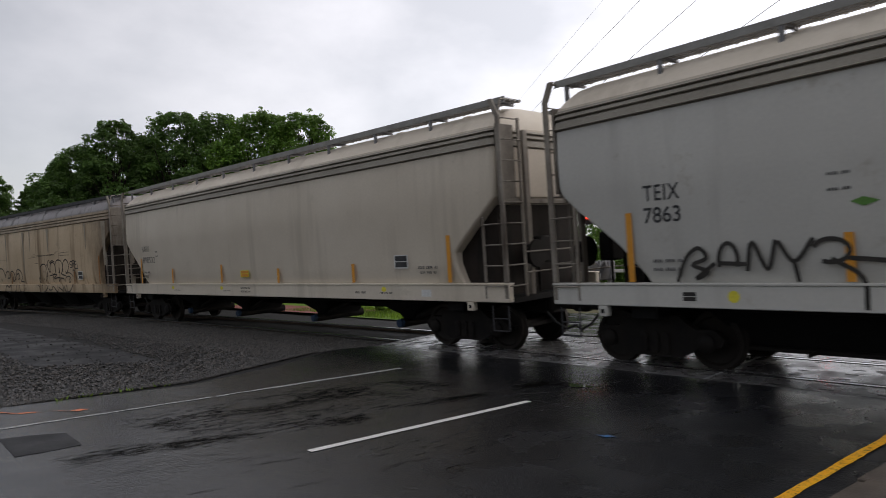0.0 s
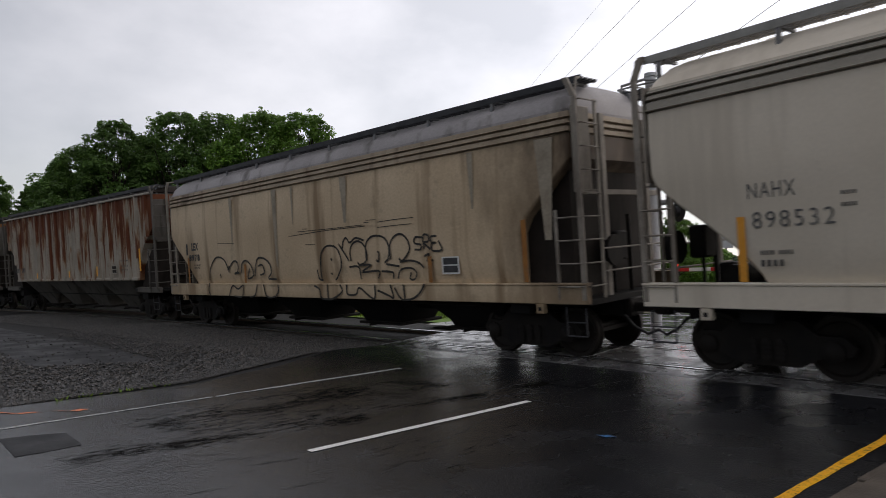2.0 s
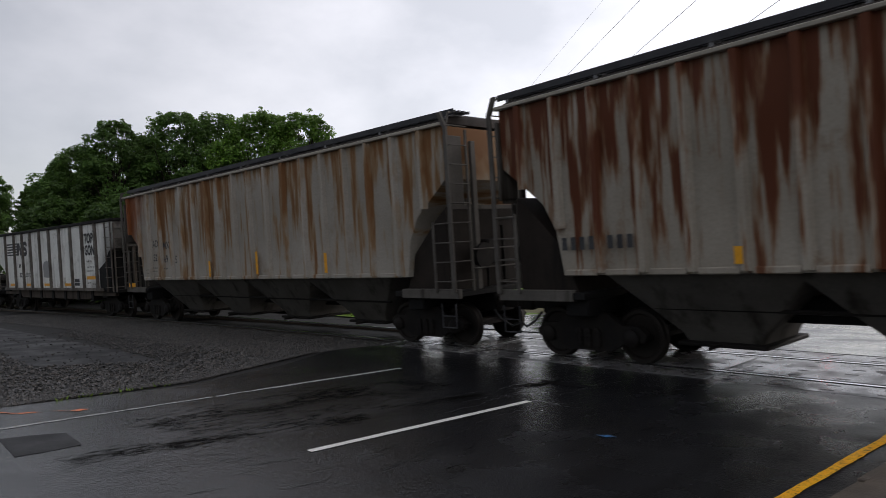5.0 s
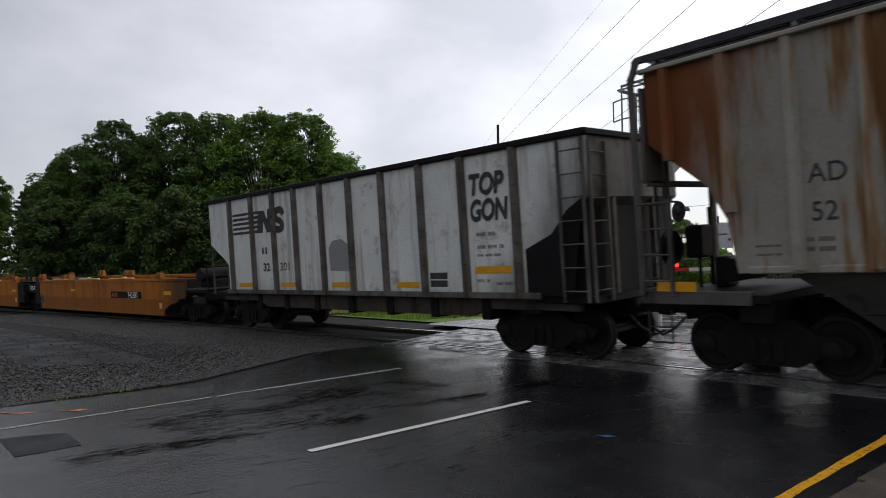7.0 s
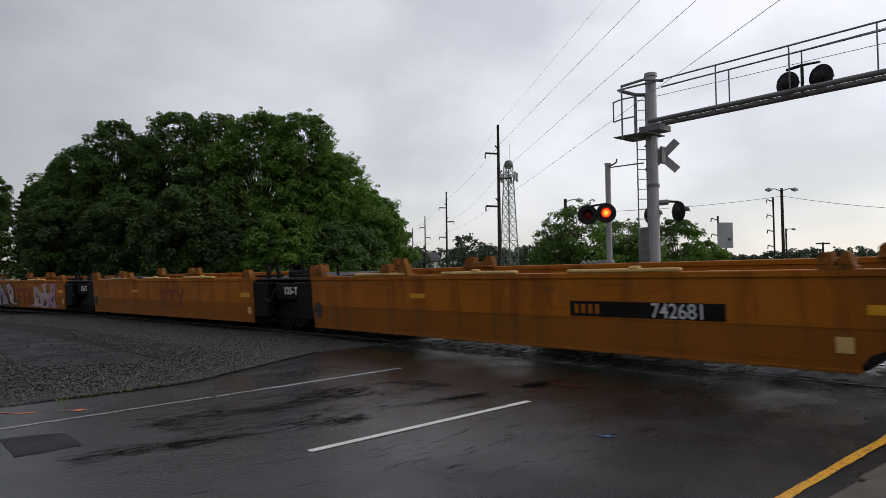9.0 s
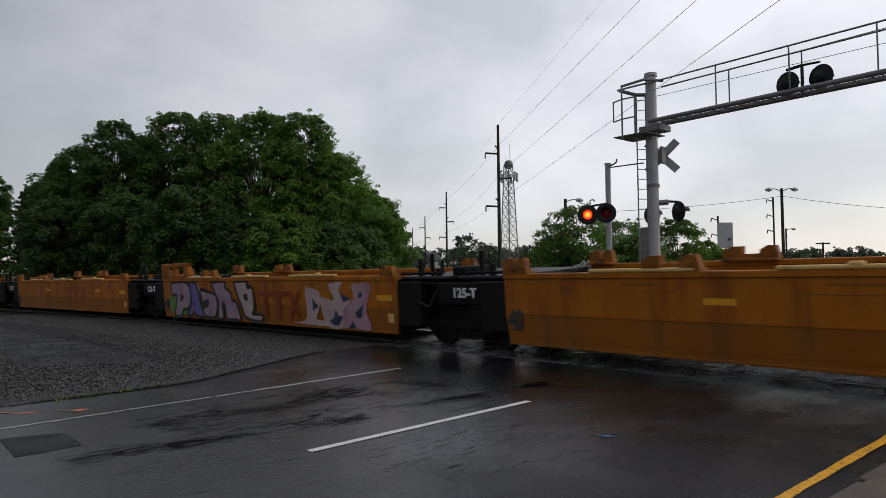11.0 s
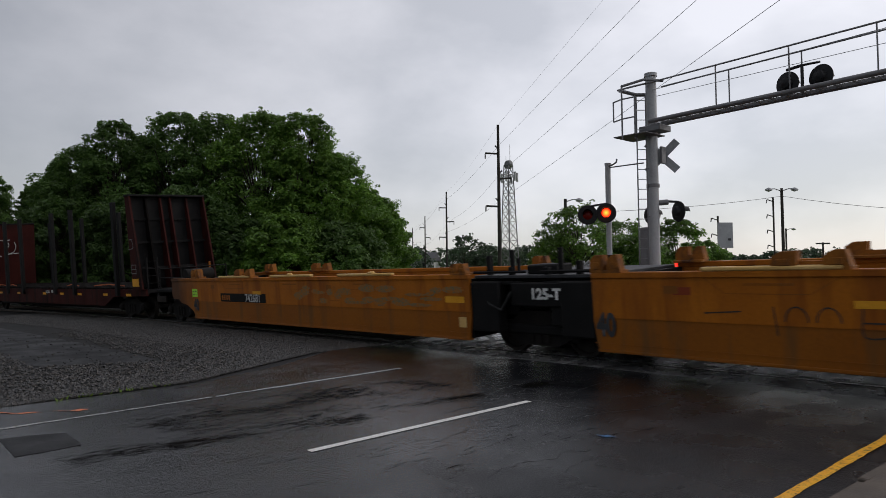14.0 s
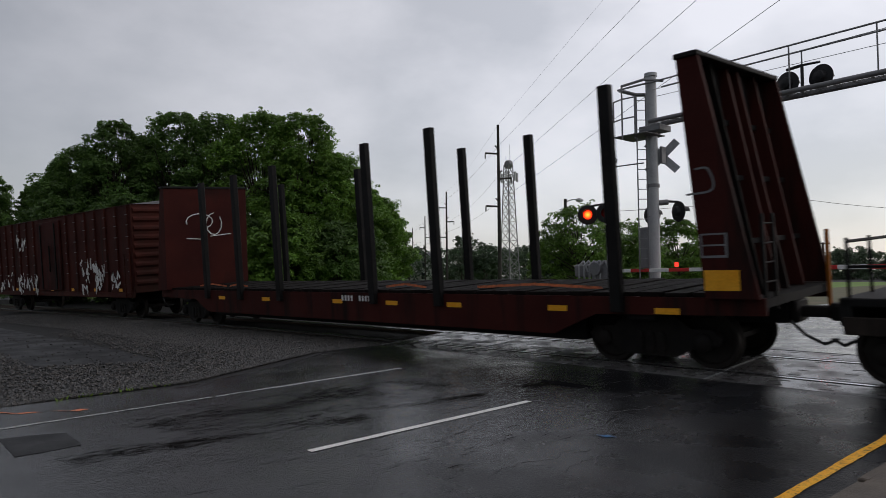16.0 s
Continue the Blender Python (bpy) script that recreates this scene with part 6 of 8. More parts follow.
            for sy in (-1, 1):
                gus = MB().prism([(xe - sx * 0.1, 0.86), (xe + sx * 1.15, 0.86), (xe + sx * 0.95, 0.76), (xe + sx * 0.45, 0.68), (xe + sx * 0.05, 0.50), (xe - sx * 0.1, 0.32)], sy * 1.375, sy * 1.414)
                part("end_gusset", gus, M_WELL, car, "curved gusset under the end of the side wall")
            coupler(car, xe + sx * 3.0, sx)
            bogie(car, xe + sx * 1.75, mid)
    # panels, seals and labels are painted on the side that faces the road
    e = 0.75 if kind_r == "end" else 0.0
    part("label", MB().patch([(xr - 0.7 + e, 1.02), (xr - 0.15 + e, 1.02), (xr - 0.15 + e, 1.15), (xr - 0.7 + e, 1.15)], y - 0.004), M_TAPE, car, "yellow reflective plate")
    part("label", MB().patch([(xl + 4.0, 1.10), (xl + 4.5, 1.10), (xl + 4.5, 1.20), (xl + 4.0, 1.20)], y - 0.004), M_TAPE, car, "yellow reflective plate")
    part("label", MB().patch([(xr - 0.33, 0.52), (xr - 0.12, 0.52), (xr - 0.12, 0.73), (xr - 0.33, 0.73)], y - 0.006), M_WELL_TOP, car, "small pale yellow label")
    writing("marking", "40", 0.52, xl + 0.06, 0.55, y - 0.006, M_LETTER, car, 0.72)
    if number:
        x = xl + 8.3 if kind_r == "end" else xl + 2.0
        plate = part("number_panel", MB().patch([(x, 0.86), (x + 2.75, 0.86), (x + 2.75, 1.12), (x, 1.12)], y - 0.004), M_BLACK, car, "black painted number panel")
        writing("car_number", "742681", 0.33, x + 1.55, 0.88, y - 0.007, M_WHITE, plate, 0.92, bold=0.004)
        stencil_lines(plate, [(x + 0.1, 0.91, 0.7, 0.16)], y - 0.007, M_WELL, "worn_lettering")
    CARS.append((car, mid))
    return car, mid, xr, xl


def bar_emblem(car, x, z, s, y=-1.437):
    """A long bar on two stems with a crossed pair of bars beside it."""
    mb = MB().patch([(x, z + s * .78), (x + s * 2.0, z + s * .78), (x + s * 2.0, z + s), (x, z + s)], y)
    for a in (0.35, 1.30):
        mb.patch([(x + s * a, z), (x + s * (a + .26), z), (x + s * (a + .26), z + s * .78), (x + s * a, z + s * .78)], y)
    mb.patch([(x + s * 2.0, z), (x + s * 2.26, z), (x + s * 2.95, z + s), (x + s * 2.68, z + s)], y).patch([(x + s * 2.68, z), (x + s * 2.95, z), (x + s * 2.26, z + s), (x + s * 2.0, z + s)], y - 0.001)
    part("emblem", mb, M_LOGO, car, "brown-red painted emblem")


def shared_truck(car, x, mid):
    bogie(car, x, mid)
    mb = MB().box(x - 0.42, x + 1.35, -1.36, -1.20, 0.98, 1.42, 0.02).box(x - 1.3, x - 0.5, -1.05, -0.9, 0.75, 1.38, 0.03).box(x + 0.5, x + 1.35, -1.3, -1.15, 0.62, 1.0, 0.03)
    p = part("articulation_cover", mb, M_BLACK, car, "black cover plate over the shared truck")
    writing("marking", "125-T", 0.27, x + 0.12, 1.13, -1.408, M_WHITE, p, 1.1)
    clutter = MB().path([(x - 1.2, -1.40, 1.3), (x - 0.9, -1.45, 1.0), (x - 0.6, -1.45, 0.9), (x - 0.35, -1.42, 1.25)], 0.025)
    part("brake_hose", clutter, M_RUBBER, car, "black rubber air hose")
    for a, b, c in ((-1.15, 1.5, 1.95), (-0.55, 1.5, 1.72), (0.35, 1.5, 1.70), (1.1, 1.5, 1.80)):
        part("deck_stanchion", MB().box(x + a - 0.05, x + a + 0.06, -1.2, -1.1, b, c, 0.01), M_BLACK, car)
    part("valve_box", MB().box(x - 0.3, x + 0.45, -1.0, -0.5, 1.55, 1.74, 0.03), M_BLACK, car)
    part("brake_beam", MB().box(x - 1.5, x + 1.5, -1.15, -0.9, 0.42, 0.6, 0.03), M_BLACK, car)


u1, mid, xr, xl = well_unit("orange-yellow end unit of a low container well car", -103.0, -115.8, 1, "end", "joint", True)
shared_truck(u1, -117.4 - mid, mid)
u2, mid, xr, xl = well_unit("orange-yellow middle unit of a low container well car", -118.98, -131.65, 0, "joint", "joint")
bar_emblem(u2, -125.25 - mid, 0.58, 0.66)
shared_truck(u2, -133.3 - mid, mid)
u3, mid, xr, xl = well_unit("orange well car unit covered with pink and lilac graffiti", -135.02, -147.68, 0, "joint", "joint")
bar_emblem(u3, -141.05 - mid, 0.48, 0.74, -1.45)
shared_truck(u3, -149.3 - mid, mid)
frame_up = MB().box(xl, xl + 0.3, -1.46, -1.3, 1.6, 2.12, 0.02).box(xl + 1.75, xl + 2.1, -1.46, -1.3, 1.6, 2.12, 0.02).box(xl, xl + 2.1, -1.46, -1.3, 1.98, 2.12, 0.02).box(xl + 0.95, xl + 1.12, -1.46, -1.32, 1.6, 2.0).box(xl, xl + 2.1, -1.46, -1.3, 1.6, 1.70)
part("raised_frame", frame_up, M_WELL, u3, "raised orange frame on the top chord")


def blob(x, z, w, h, seed, n=16):
    r = random.Random(seed)
    return [(x + w * (0.5 + 0.5 * math.cos(2 * math.pi * i / n)) * r.uniform(0.9, 1.1), z + h * (0.5 + 0.5 * math.sin(2 * math.pi * i / n)) * r.uniform(0.92, 1.05)) for i in range(n)]


# the big piece: fat bulging letters with dark outlines on a green and lilac ground
def letter(car, pts, tone, y, hole=None, line=0.10):
    """One painted letter: a bulging filled shape, its dark outline and a dark counter."""
    edge = rounded(pts + pts[:2], 4)[:-1]
    fill = MB()
    fill.add([(p[0], y, p[1]) for p in edge[:-1]], [tuple(range(len(edge) - 1))])
    p = part("graffiti_letter", fill, tone, car, "spray-painted letter in soft mixed tones")
    if line:
        part("graffiti_outline", MB().ribbon(edge, line, y - 0.0012), M_SPRAY, p, "dark spray-painted outline")
    if hole:
        part("graffiti_counter", MB().patch(hole, y - 0.0016), M_SPRAY, p, "dark spray-painted counter")


a = -5.55
for q, (e0, e1, z0, z1) in enumerate(((-.3, .55, .35, 1.1), (.5, 1.3, .36, 1.45), (1.2, 2.2, .9, 1.45), (2.6, 3.7, .36, 1.0), (3.4, 4.2, .7, 1.42))):
    part("graffiti_ground", MB().patch(blob(a + e0, z0, e1 - e0, z1 - z0, 300 + q, 22), -1.4372 - 0.0002 * q), (M_GREEN, M_GREEN, M_LILAC, M_GREEN, M_GREEN)[q], u3, "green and lilac spray-painted ground")
letter(u3, [(a - 0.00, 1.47), (a + 1.02, 1.48), (a + 1.38, 1.25), (a + 1.40, 0.86), (a + 1.19, 0.60), (a + 0.77, 0.52), (a + 0.63, 0.33), (a + 0.11, 0.33), (a + 0.33, 1.02), (a - 0.05, 1.01)], M_LILAC, -1.4395, [(a + 0.65, 1.10), (a + 0.87, 0.99), (a + 0.77, 0.84), (a + 0.57, 0.83)])
letter(u3, [(a + 1.33, 1.47), (a + 1.72, 1.47), (a + 1.96, 1.23), (a + 2.14, 0.72), (a + 2.35, 0.33), (a + 2.01, 0.33), (a + 1.81, 0.35), (a + 1.64, 0.48), (a + 1.40, 0.36), (a + 1.07, 0.33), (a + 1.44, 0.83)], M_BLUE, -1.4425, [(a + 1.67, 0.87), (a + 1.75, 0.70), (a + 1.57, 0.69)])
letter(u3, [(a + 2.18, 1.23), (a + 2.81, 1.14), (a + 3.18, 1.05), (a + 3.27, 0.70), (a + 3.10, 0.37), (a + 2.75, 0.33), (a + 2.36, 0.39), (a + 2.25, 0.59), (a + 2.30, 0.72), (a + 2.20, 0.96)], M_LILAC, -1.4455, [(a + 2.31, 0.79), (a + 2.40, 0.90), (a + 2.68, 0.92), (a + 2.75, 0.81), (a + 2.62, 0.66), (a + 2.29, 0.60)])
letter(u3, [(a + 2.93, 1.46), (a + 3.43, 1.49), (a + 3.82, 1.49), (a + 3.84, 1.31), (a + 4.15, 1.16), (a + 4.29, 0.90), (a + 4.51, 0.85), (a + 4.71, 0.33), (a + 4.35, 0.33), (a + 3.87, 0.33), (a + 3.76, 0.76), (a + 3.62, 0.72), (a + 3.63, 0.35), (a + 3.28, 0.33), (a + 3.35, 0.86)], M_LILAC, -1.4485, [(a + 3.49, 0.78), (a + 3.74, 0.88), (a + 3.76, 0.71)])
letter(u3, [(a + 4.46, 1.49), (a + 5.19, 1.49), (a + 5.20, 1.32), (a + 5.52, 1.27), (a + 5.54, 0.65), (a + 5.42, 0.54), (a + 5.98, 0.52), (a + 5.94, 0.34), (a + 5.54, 0.33), (a + 5.01, 0.45), (a + 4.80, 0.78), (a + 4.61, 1.06)], M_PINK, -1.4515, [(a + 4.94, 1.09), (a + 5.19, 1.13), (a + 5.23, 0.91), (a + 5.01, 0.93)])
b = 2.11
letter(u3, [(b + 0.56, 1.30), (b + 1.01, 1.28), (b + 1.22, 1.15), (b + 1.16, 0.76), (b + 1.03, 0.50), (b + 1.39, 0.46), (b + 1.52, 0.33), (b + 0.00, 0.37), (b + 0.58, 0.51)], M_PINK, -1.4395, line=0)
letter(u3, [(b + 1.63, 1.40), (b + 2.19, 1.46), (b + 2.04, 1.22), (b + 2.53, 1.02), (b + 2.20, 0.75), (b + 2.18, 0.33), (b + 1.52, 0.33), (b + 1.27, 0.77), (b + 1.25, 1.08), (b + 1.83, 1.00)], M_PINK, -1.4425, line=0)
letter(u3, [(b + 2.61, 1.40), (b + 3.31, 1.40), (b + 3.11, 0.79), (b + 3.27, 0.33), (b + 2.48, 0.33), (b + 2.18, 0.33), (b + 2.23, 0.75), (b + 2.65, 1.06)], M_ROSE, -1.4455, line=0)
for k, pts in enumerate(([(b + 1.60, 0.47), (b + 1.80, 0.55), (b + 1.89, 0.79), (b + 2.00, 0.62), (b + 2.19, 0.60), (b + 1.99, 0.38), (b + 1.79, 0.36)],
                         [(b + 0.89, 1.04), (b + 1.16, 0.83), (b + 0.90, 0.72)],
                         [(b + 2.68, 0.71), (b + 3.04, 0.93), (b + 2.91, 0.58), (b + 2.74, 0.60)],
                         [(b + 2.83, 1.17), (b + 2.97, 1.23), (b + 3.00, 1.12), (b + 2.85, 1.06)],
                         [(b + 2.11, 1.19), (b + 2.53, 1.05), (b + 2.22, 0.96)],
                         [(b + 2.39, 0.33), (b + 2.58, 0.51), (b + 2.72, 0.33)])):
    part("graffiti_mark", MB().patch(pts, -1.450 - 0.0005 * k), M_DEEPBLUE, u3, "dark blue spray-painted mark")
u4, mid, xr, xl = well_unit("orange-yellow middle unit of a well car with scrawls", -150.95, -163.6, 0, "joint", "joint")
bar_emblem(u4, -157.0 - mid, 0.60, 0.70)
part("label", MB().patch([(-153.95 - mid, 1.08), (-153.45 - mid, 1.08), (-153.45 - mid, 1.19), (-153.95 - mid, 1.19)], -1.434), M_TAPE, u4, "yellow reflective plate")
# Flat dark patches stand for openings; the shade inside is only painted.
for a, b, c, d in ((-152.75, 1.22, 0.36, 0.14), (-162.1, 1.24, 0.30, 0.12)):
    part("side_slot", MB().patch([(a - mid, b), (a + c - mid, b), (a + c - mid, b + d), (a - mid, b + d)], -1.433), M_LOGO, u4, "small slot opening painted on as a dark patch")
shared_truck(u4, -165.15 - mid, mid)
x0 = xl + 2.0
tag(u4, [[(x0, .98), (x0 + .55, 1.02)], [(x0 + 1.0, 1.1), (x0 + 1.05, .7)], arc(x0 + 1.3, .9, .15, .2, 180, 0), arc(x0 + 1.7, .9, .15, .2, 180, 0), [(x0 + 2.1, 1.1), (x0 + 2.1, .75), (x0 + 2.4, .75)],
         [(x0 + 2.1, .92), (x0 + 2.35, .92)], arc(x0 + 3.6, .9, .3, .25, 60, 250), [(x0 + 4.0, .8), (x0 + 4.8, .82)]], -1.437, 0.02)
u5, mid, xr, xl = well_unit("weathered orange-yellow end unit of a well car", -166.65, -179.4, 1, "joint", "end", True)
part("inspection_sticker", MB().patch([(-179.42 - mid, .98), (-179.03 - mid, .98), (-179.03 - mid, 1.25), (-179.42 - mid, 1.25)], -1.437), M_LIME, u5, "fluorescent lime inspection sticker")
stencil_lines(u5, [(-179.38 - mid, 1.14, .3, .04), (-179.38 - mid, 1.04, .3, .04)], -1.44, M_LETTER)
rnd_tag = random.Random(77)
for k in range(26):
    a, c = xr - 6.6 + 0.235 * k + rnd_tag.uniform(-.2, .2), rnd_tag.uniform(.88, 1.22)
    part("faded_tag", MB().patch(blob(a, c, rnd_tag.uniform(.25, .75), rnd_tag.uniform(.07, .2), 90 + k, 20), -1.434 - .0003 * k), M_TEAL, u5, "faded teal spray paint")


def bulkhead_flat(label, w_r, w_l):
    L, mid = w_r - w_l, (w_r + w_l) / 2
    h = L / 2
    car = thing("bulkhead_flat_car", label, "flat car", "train cars")
    for sy in (-1, 1):
        out = [(-h, 1.2), (h, 1.2), (h, 0.95), (h - 2.8, 0.90), (h - 3.7, 0.52), (-h + 3.7, 0.52), (-h + 2.8, 0.90), (-h, 0.95)]
        part("side_sill", MB().prism(out, sy * 1.36, sy * 1.44), M_OXIDE, car)
    for k in range(44):
        x = -h + 0.9 + k * (L - 1.8) / 43
        part("deck_plank", MB().box(x - 0.19, x + 0.19, -1.4, 1.4, 1.20, 1.265 + 0.006 * (k % 3), 0.01), M_DECK, car)
    part("deck_frame", MB().box(-h, h, -1.36, 1.36, 1.06, 1.19), M_BLACK, car)
    part("brake_rigging", MB().box(-h + 3.3, h - 3.3, -1.05, 1.05, 0.36, 0.95, 0.04), M_BLACK, car)
    for sx in (-1, 1):
        e = sx * h
        for sy in (-1, 1):
            part("bulkhead_side", MB().prism([(e - sx * 0.02, 1.2), (e - sx * 0.80, 1.2), (e - sx * 1.05, 4.80), (e - sx * 0.72, 4.80)], sy * 1.50, sy * 1.57), M_OXIDE, car)
        face = MB().add([(e - sx * 0.80, -1.53, 1.2), (e - sx * 0.80, 1.53, 1.2), (e - sx * 1.05, 1.53, 4.82), (e - sx * 1.05, -1.53, 4.82),
                         (e - sx * 0.74, -1.53, 1.2), (e - sx * 0.74, 1.53, 1.2), (e - sx * 0.98, 1.53, 4.82), (e - sx * 0.98, -1.53, 4.82)],
                        [(0, 1, 2, 3), (4, 5, 6, 7), (0, 1, 5, 4), (2, 3, 7, 6), (0, 3, 7, 4), (1, 2, 6, 5)])
        part("bulkhead_face", face, M_OXIDE if sx < 0 else M_BLACK, car, "dark end wall of the bulkhead")
        part("bulkhead_cap", MB().box(e - sx * 0.70, e - sx * 1.08, -1.60, 1.60, 4.78, 4.86, 0.015), M_BLACK, car)
        for y in (-0.85, -0.25, 0.15, 0.85):
            part("bulkhead_stiffener", MB().loft([[(e - sx * a, y + b, 1.2) for a, b in ((0.22, -.03), (0.22, .03), (.76, .03), (.76, -.03))], [(e - sx * a, y + b, 4.78) for a, b in ((0.84, -.03), (0.84, .03), (1.0, .03), (1.0, -.03))]]), M_OXIDE if y > -.5 else M_DECK, car)
        for z in (2.0, 3.0, 3.9):
            o = 0.3 + 0.24 * (z - 1.2) / 1.2
            part("bulkhead_girt", MB().box(e - sx * o, e - sx * (o + 0.06), -1.50, 1.50, z - 0.04, z + 0.04), M_BLACK, car)
        ladder(car, -1.35, -0.95, e - sx * 0.02, 1.0, 2.4, 5, M_BLACK, axis="y")
        for y in (1.2,):
            part("end_post", MB().box(e + sx * 0.02, e + sx * 0.08, y - 0.035, y + 0.035, 0.6, 2.1, 0.01), M_WELL_LOW, car)
    for w, sides in ((-185.85, (-1,)), (-190.1, (-1,)), (-189.8, (1,)), (-192.3, (-1,)), (-192.0, (1,)), (-196.45, (-1, 1)), (-198.7, (-1,)), (-200.9, (-1, 1))):
        for sy in sides:
            x = w - mid
            part("stake", MB().box(x - 0.11, x + 0.11, sy * 1.40, sy * 1.54, 0.95, 4.68, 0.012), M_BLACK, car, "tall black steel stake")
    underframe(car, L, 0.70, 1.08, 2.0, mid)
    for w in (-185.2, -187.3, -189.9, -191.9, -194.0, -197.5, -200.2):
        part("reflector", MB().patch([(w - mid, .93), (w + .42 - mid, .93), (w + .42 - mid, 1.03), (w - mid, 1.03)], -1.444), M_TAPE, car, "yellow reflective plate")
    part("reflector", MB().patch([(-184.30 - mid, 1.32), (-183.78 - mid, 1.32), (-183.78 - mid, 1.62), (-184.30 - mid, 1.62)], -1.574), M_TAPE, car, "large orange reflective plate")
    label_box(car, -184.33 - mid, 1.80, .40, .36, -1.574, M_GALVD, M_OXIDE)
    tag(car, [[(-184.5 - mid, 2.75), (-184.1 - mid, 2.8), (-184.15 - mid, 3.1), (-184.35 - mid, 3.12)]], -1.576, .03, M_GALVD, "white chalk bracket mark")
    stencil_lines(car, [(-193.6 - mid, 1.0, .5, .13), (-192.9 - mid, 1.0, .7, .13)], -1.444, M_WHITE, "stencil")
    for a, b in ((-h + 2.0, -h + 4.0), (-h + 4.2, -h + 5.4), (h - 6.0, h - 3.0), (h - 9, h - 7.6)):
        part("lashing_strap", MB().ribbon([(a, 1.30), ((a + b) / 2, 1.36), (b, 1.29)], 0.05, -0.9), M_ORANGEMARK, car, "orange lashing strap lying on the deck")
    # white scrawl on the inner face of the far bulkhead
    x = -h + 0.88 + 0.09
    scr = MB()
    for q in (arc(-0.3, 3.6, .5, .28, 200, -60), arc(0.25, 3.5, .3, .4, 90, 400), [(-.8, 3.0), (-.2, 2.95)], [(.1, 3.05), (.9, 3.12)]):
        for (a, b), (c, d) in zip(q, q[1:]):
            f0, f1 = (b - 1.2) / 3.6 * 0.25, (d - 1.2) / 3.6 * 0.25
            scr.tube((-h + 0.815 + f0, a, b), (-h + 0.815 + f1, c, d), 0.02, 4)
    part("graffiti", scr, M_WHITE, car, "white chalk scrawl on the bulkhead")
    CARS.append((car, mid))


bulkhead_flat("oxide-red bulkhead flat car with tall black stakes, unloaded", -183.5, -204.7)


def boxcar(label, w_r, w_l):
    L, mid = w_r - w_l, (w_r + w_l) / 2
    h = L / 2
    car = thing("boxcar", label, "boxcar", "train cars")
    part("body", MB().box(-h, h, -1.45, 1.45, 1.05, 4.5, 0.02), M_BOX, car)
    roof = MB().loft([[(-h - 0.05, y, z) for y, z in ((-1.5, 4.48), (0, 4.66), (1.5, 4.48), (0, 4.5))], [(h + 0.05, y, z) for y, z in ((-1.5, 4.48), (0, 4.66), (1.5, 4.48), (0, 4.5))]])
    part("roof", roof, M_GALVD, car, "pale galvanised roof edge")
    for k in range(17):
        x = -h + 0.25 + k * (L - 0.5) / 16
        if abs(x) < 1.4:
            continue
        part("side_post", MB().box(x - 0.07, x + 0.07, -1.53, -1.44, 1.1, 4.45, 0.012), M_BOX, car)
    door = part("door", MB().box(-1.35, 1.35, -1.55, -1.46, 1.15, 4.3, 0.015), M_OXIDE, car, "sliding plug door")
    part("door_bar", MB().box(-0.9, -0.84, -1.60, -1.55, 1.2, 4.2).box(0.84, 0.9, -1.60, -1.55, 1.2, 4.2).tube((0.2, -1.6, 2.0), (0.2, -1.6, 3.2), 0.03), M_BLACK, door)
    for k in range(9):
        z = 1.45 + 0.35 * k
        part("end_corrugation", MB().loft([[(h + a, y, z + b) for a, b in ((0, -.12), (.07, -.04), (.07, .04), (0, .12))] for y in (-1.38, 1.38)]), M_BOX, car)
    part("side_sill", MB().box(-h, h, -1.50, -1.44, 0.88, 1.08, 0.01), M_BOX, car)
    ladder(car, h - 0.55, h - 0.08, -1.56, 0.9, 2.6, 5, M_BOX)
    underframe(car, L, 0.70, 1.05, 2.0, mid)
    r = random.Random(8)
    for x0, x1, z0, z1, count in ((-4.4, -1.6, 1.15, 1.75, 30), (3.4, 5.9, 1.15, 2.2, 34), (6.1, 7.2, 1.2, 1.8, 8), (-7.9, -5.2, 1.15, 1.9, 16), (-4.3, -3.0, 3.1, 3.6, 9)):
        for k in range(count):
            a, b = r.uniform(x0, x1), r.uniform(z0, z1)
            mb = MB().ribbon([(a, b), (a + r.uniform(-.1, .12), b + r.uniform(-.4, .4)), (a + r.uniform(-.1, .25), b + r.uniform(-.25, .25))], r.uniform(.06, .17), -1.556 - .0005 * k)
            part("graffiti_stroke", mb, M_WHITE, car, "pale grey graffiti low on the side")
    for k in range(17):
        x = -h + 0.25 + k * (L - 0.5) / 16
        if abs(x) > 1.4:
            mb = MB()
            for z in (1.9, 2.35, 2.8, 3.25, 3.7, 4.1):
                mb.box(x - 0.06, x + 0.13, -1.545, -1.53, z - 0.012, z + 0.012)
            part("anchor_row", mb, M_GALVD, car, "row of small worn lading anchors")
    for k in range(7):
        x = -h + 1.2 + k * (L - 2.4) / 6
        part("reflector", MB().patch([(x, 1.12), (x + .3, 1.12), (x + .3, 1.24), (x, 1.24)], -1.537), M_TAPE, car, "yellow reflective plate")
    CARS.append((car, mid))


boxcar("dark brown ribbed boxcar with pale graffiti low on its side", -206.9, -223.6)


# ---- beyond the track: signals, poles, trees, distance ----
def g(x, y):
    return ground_z(x, y)


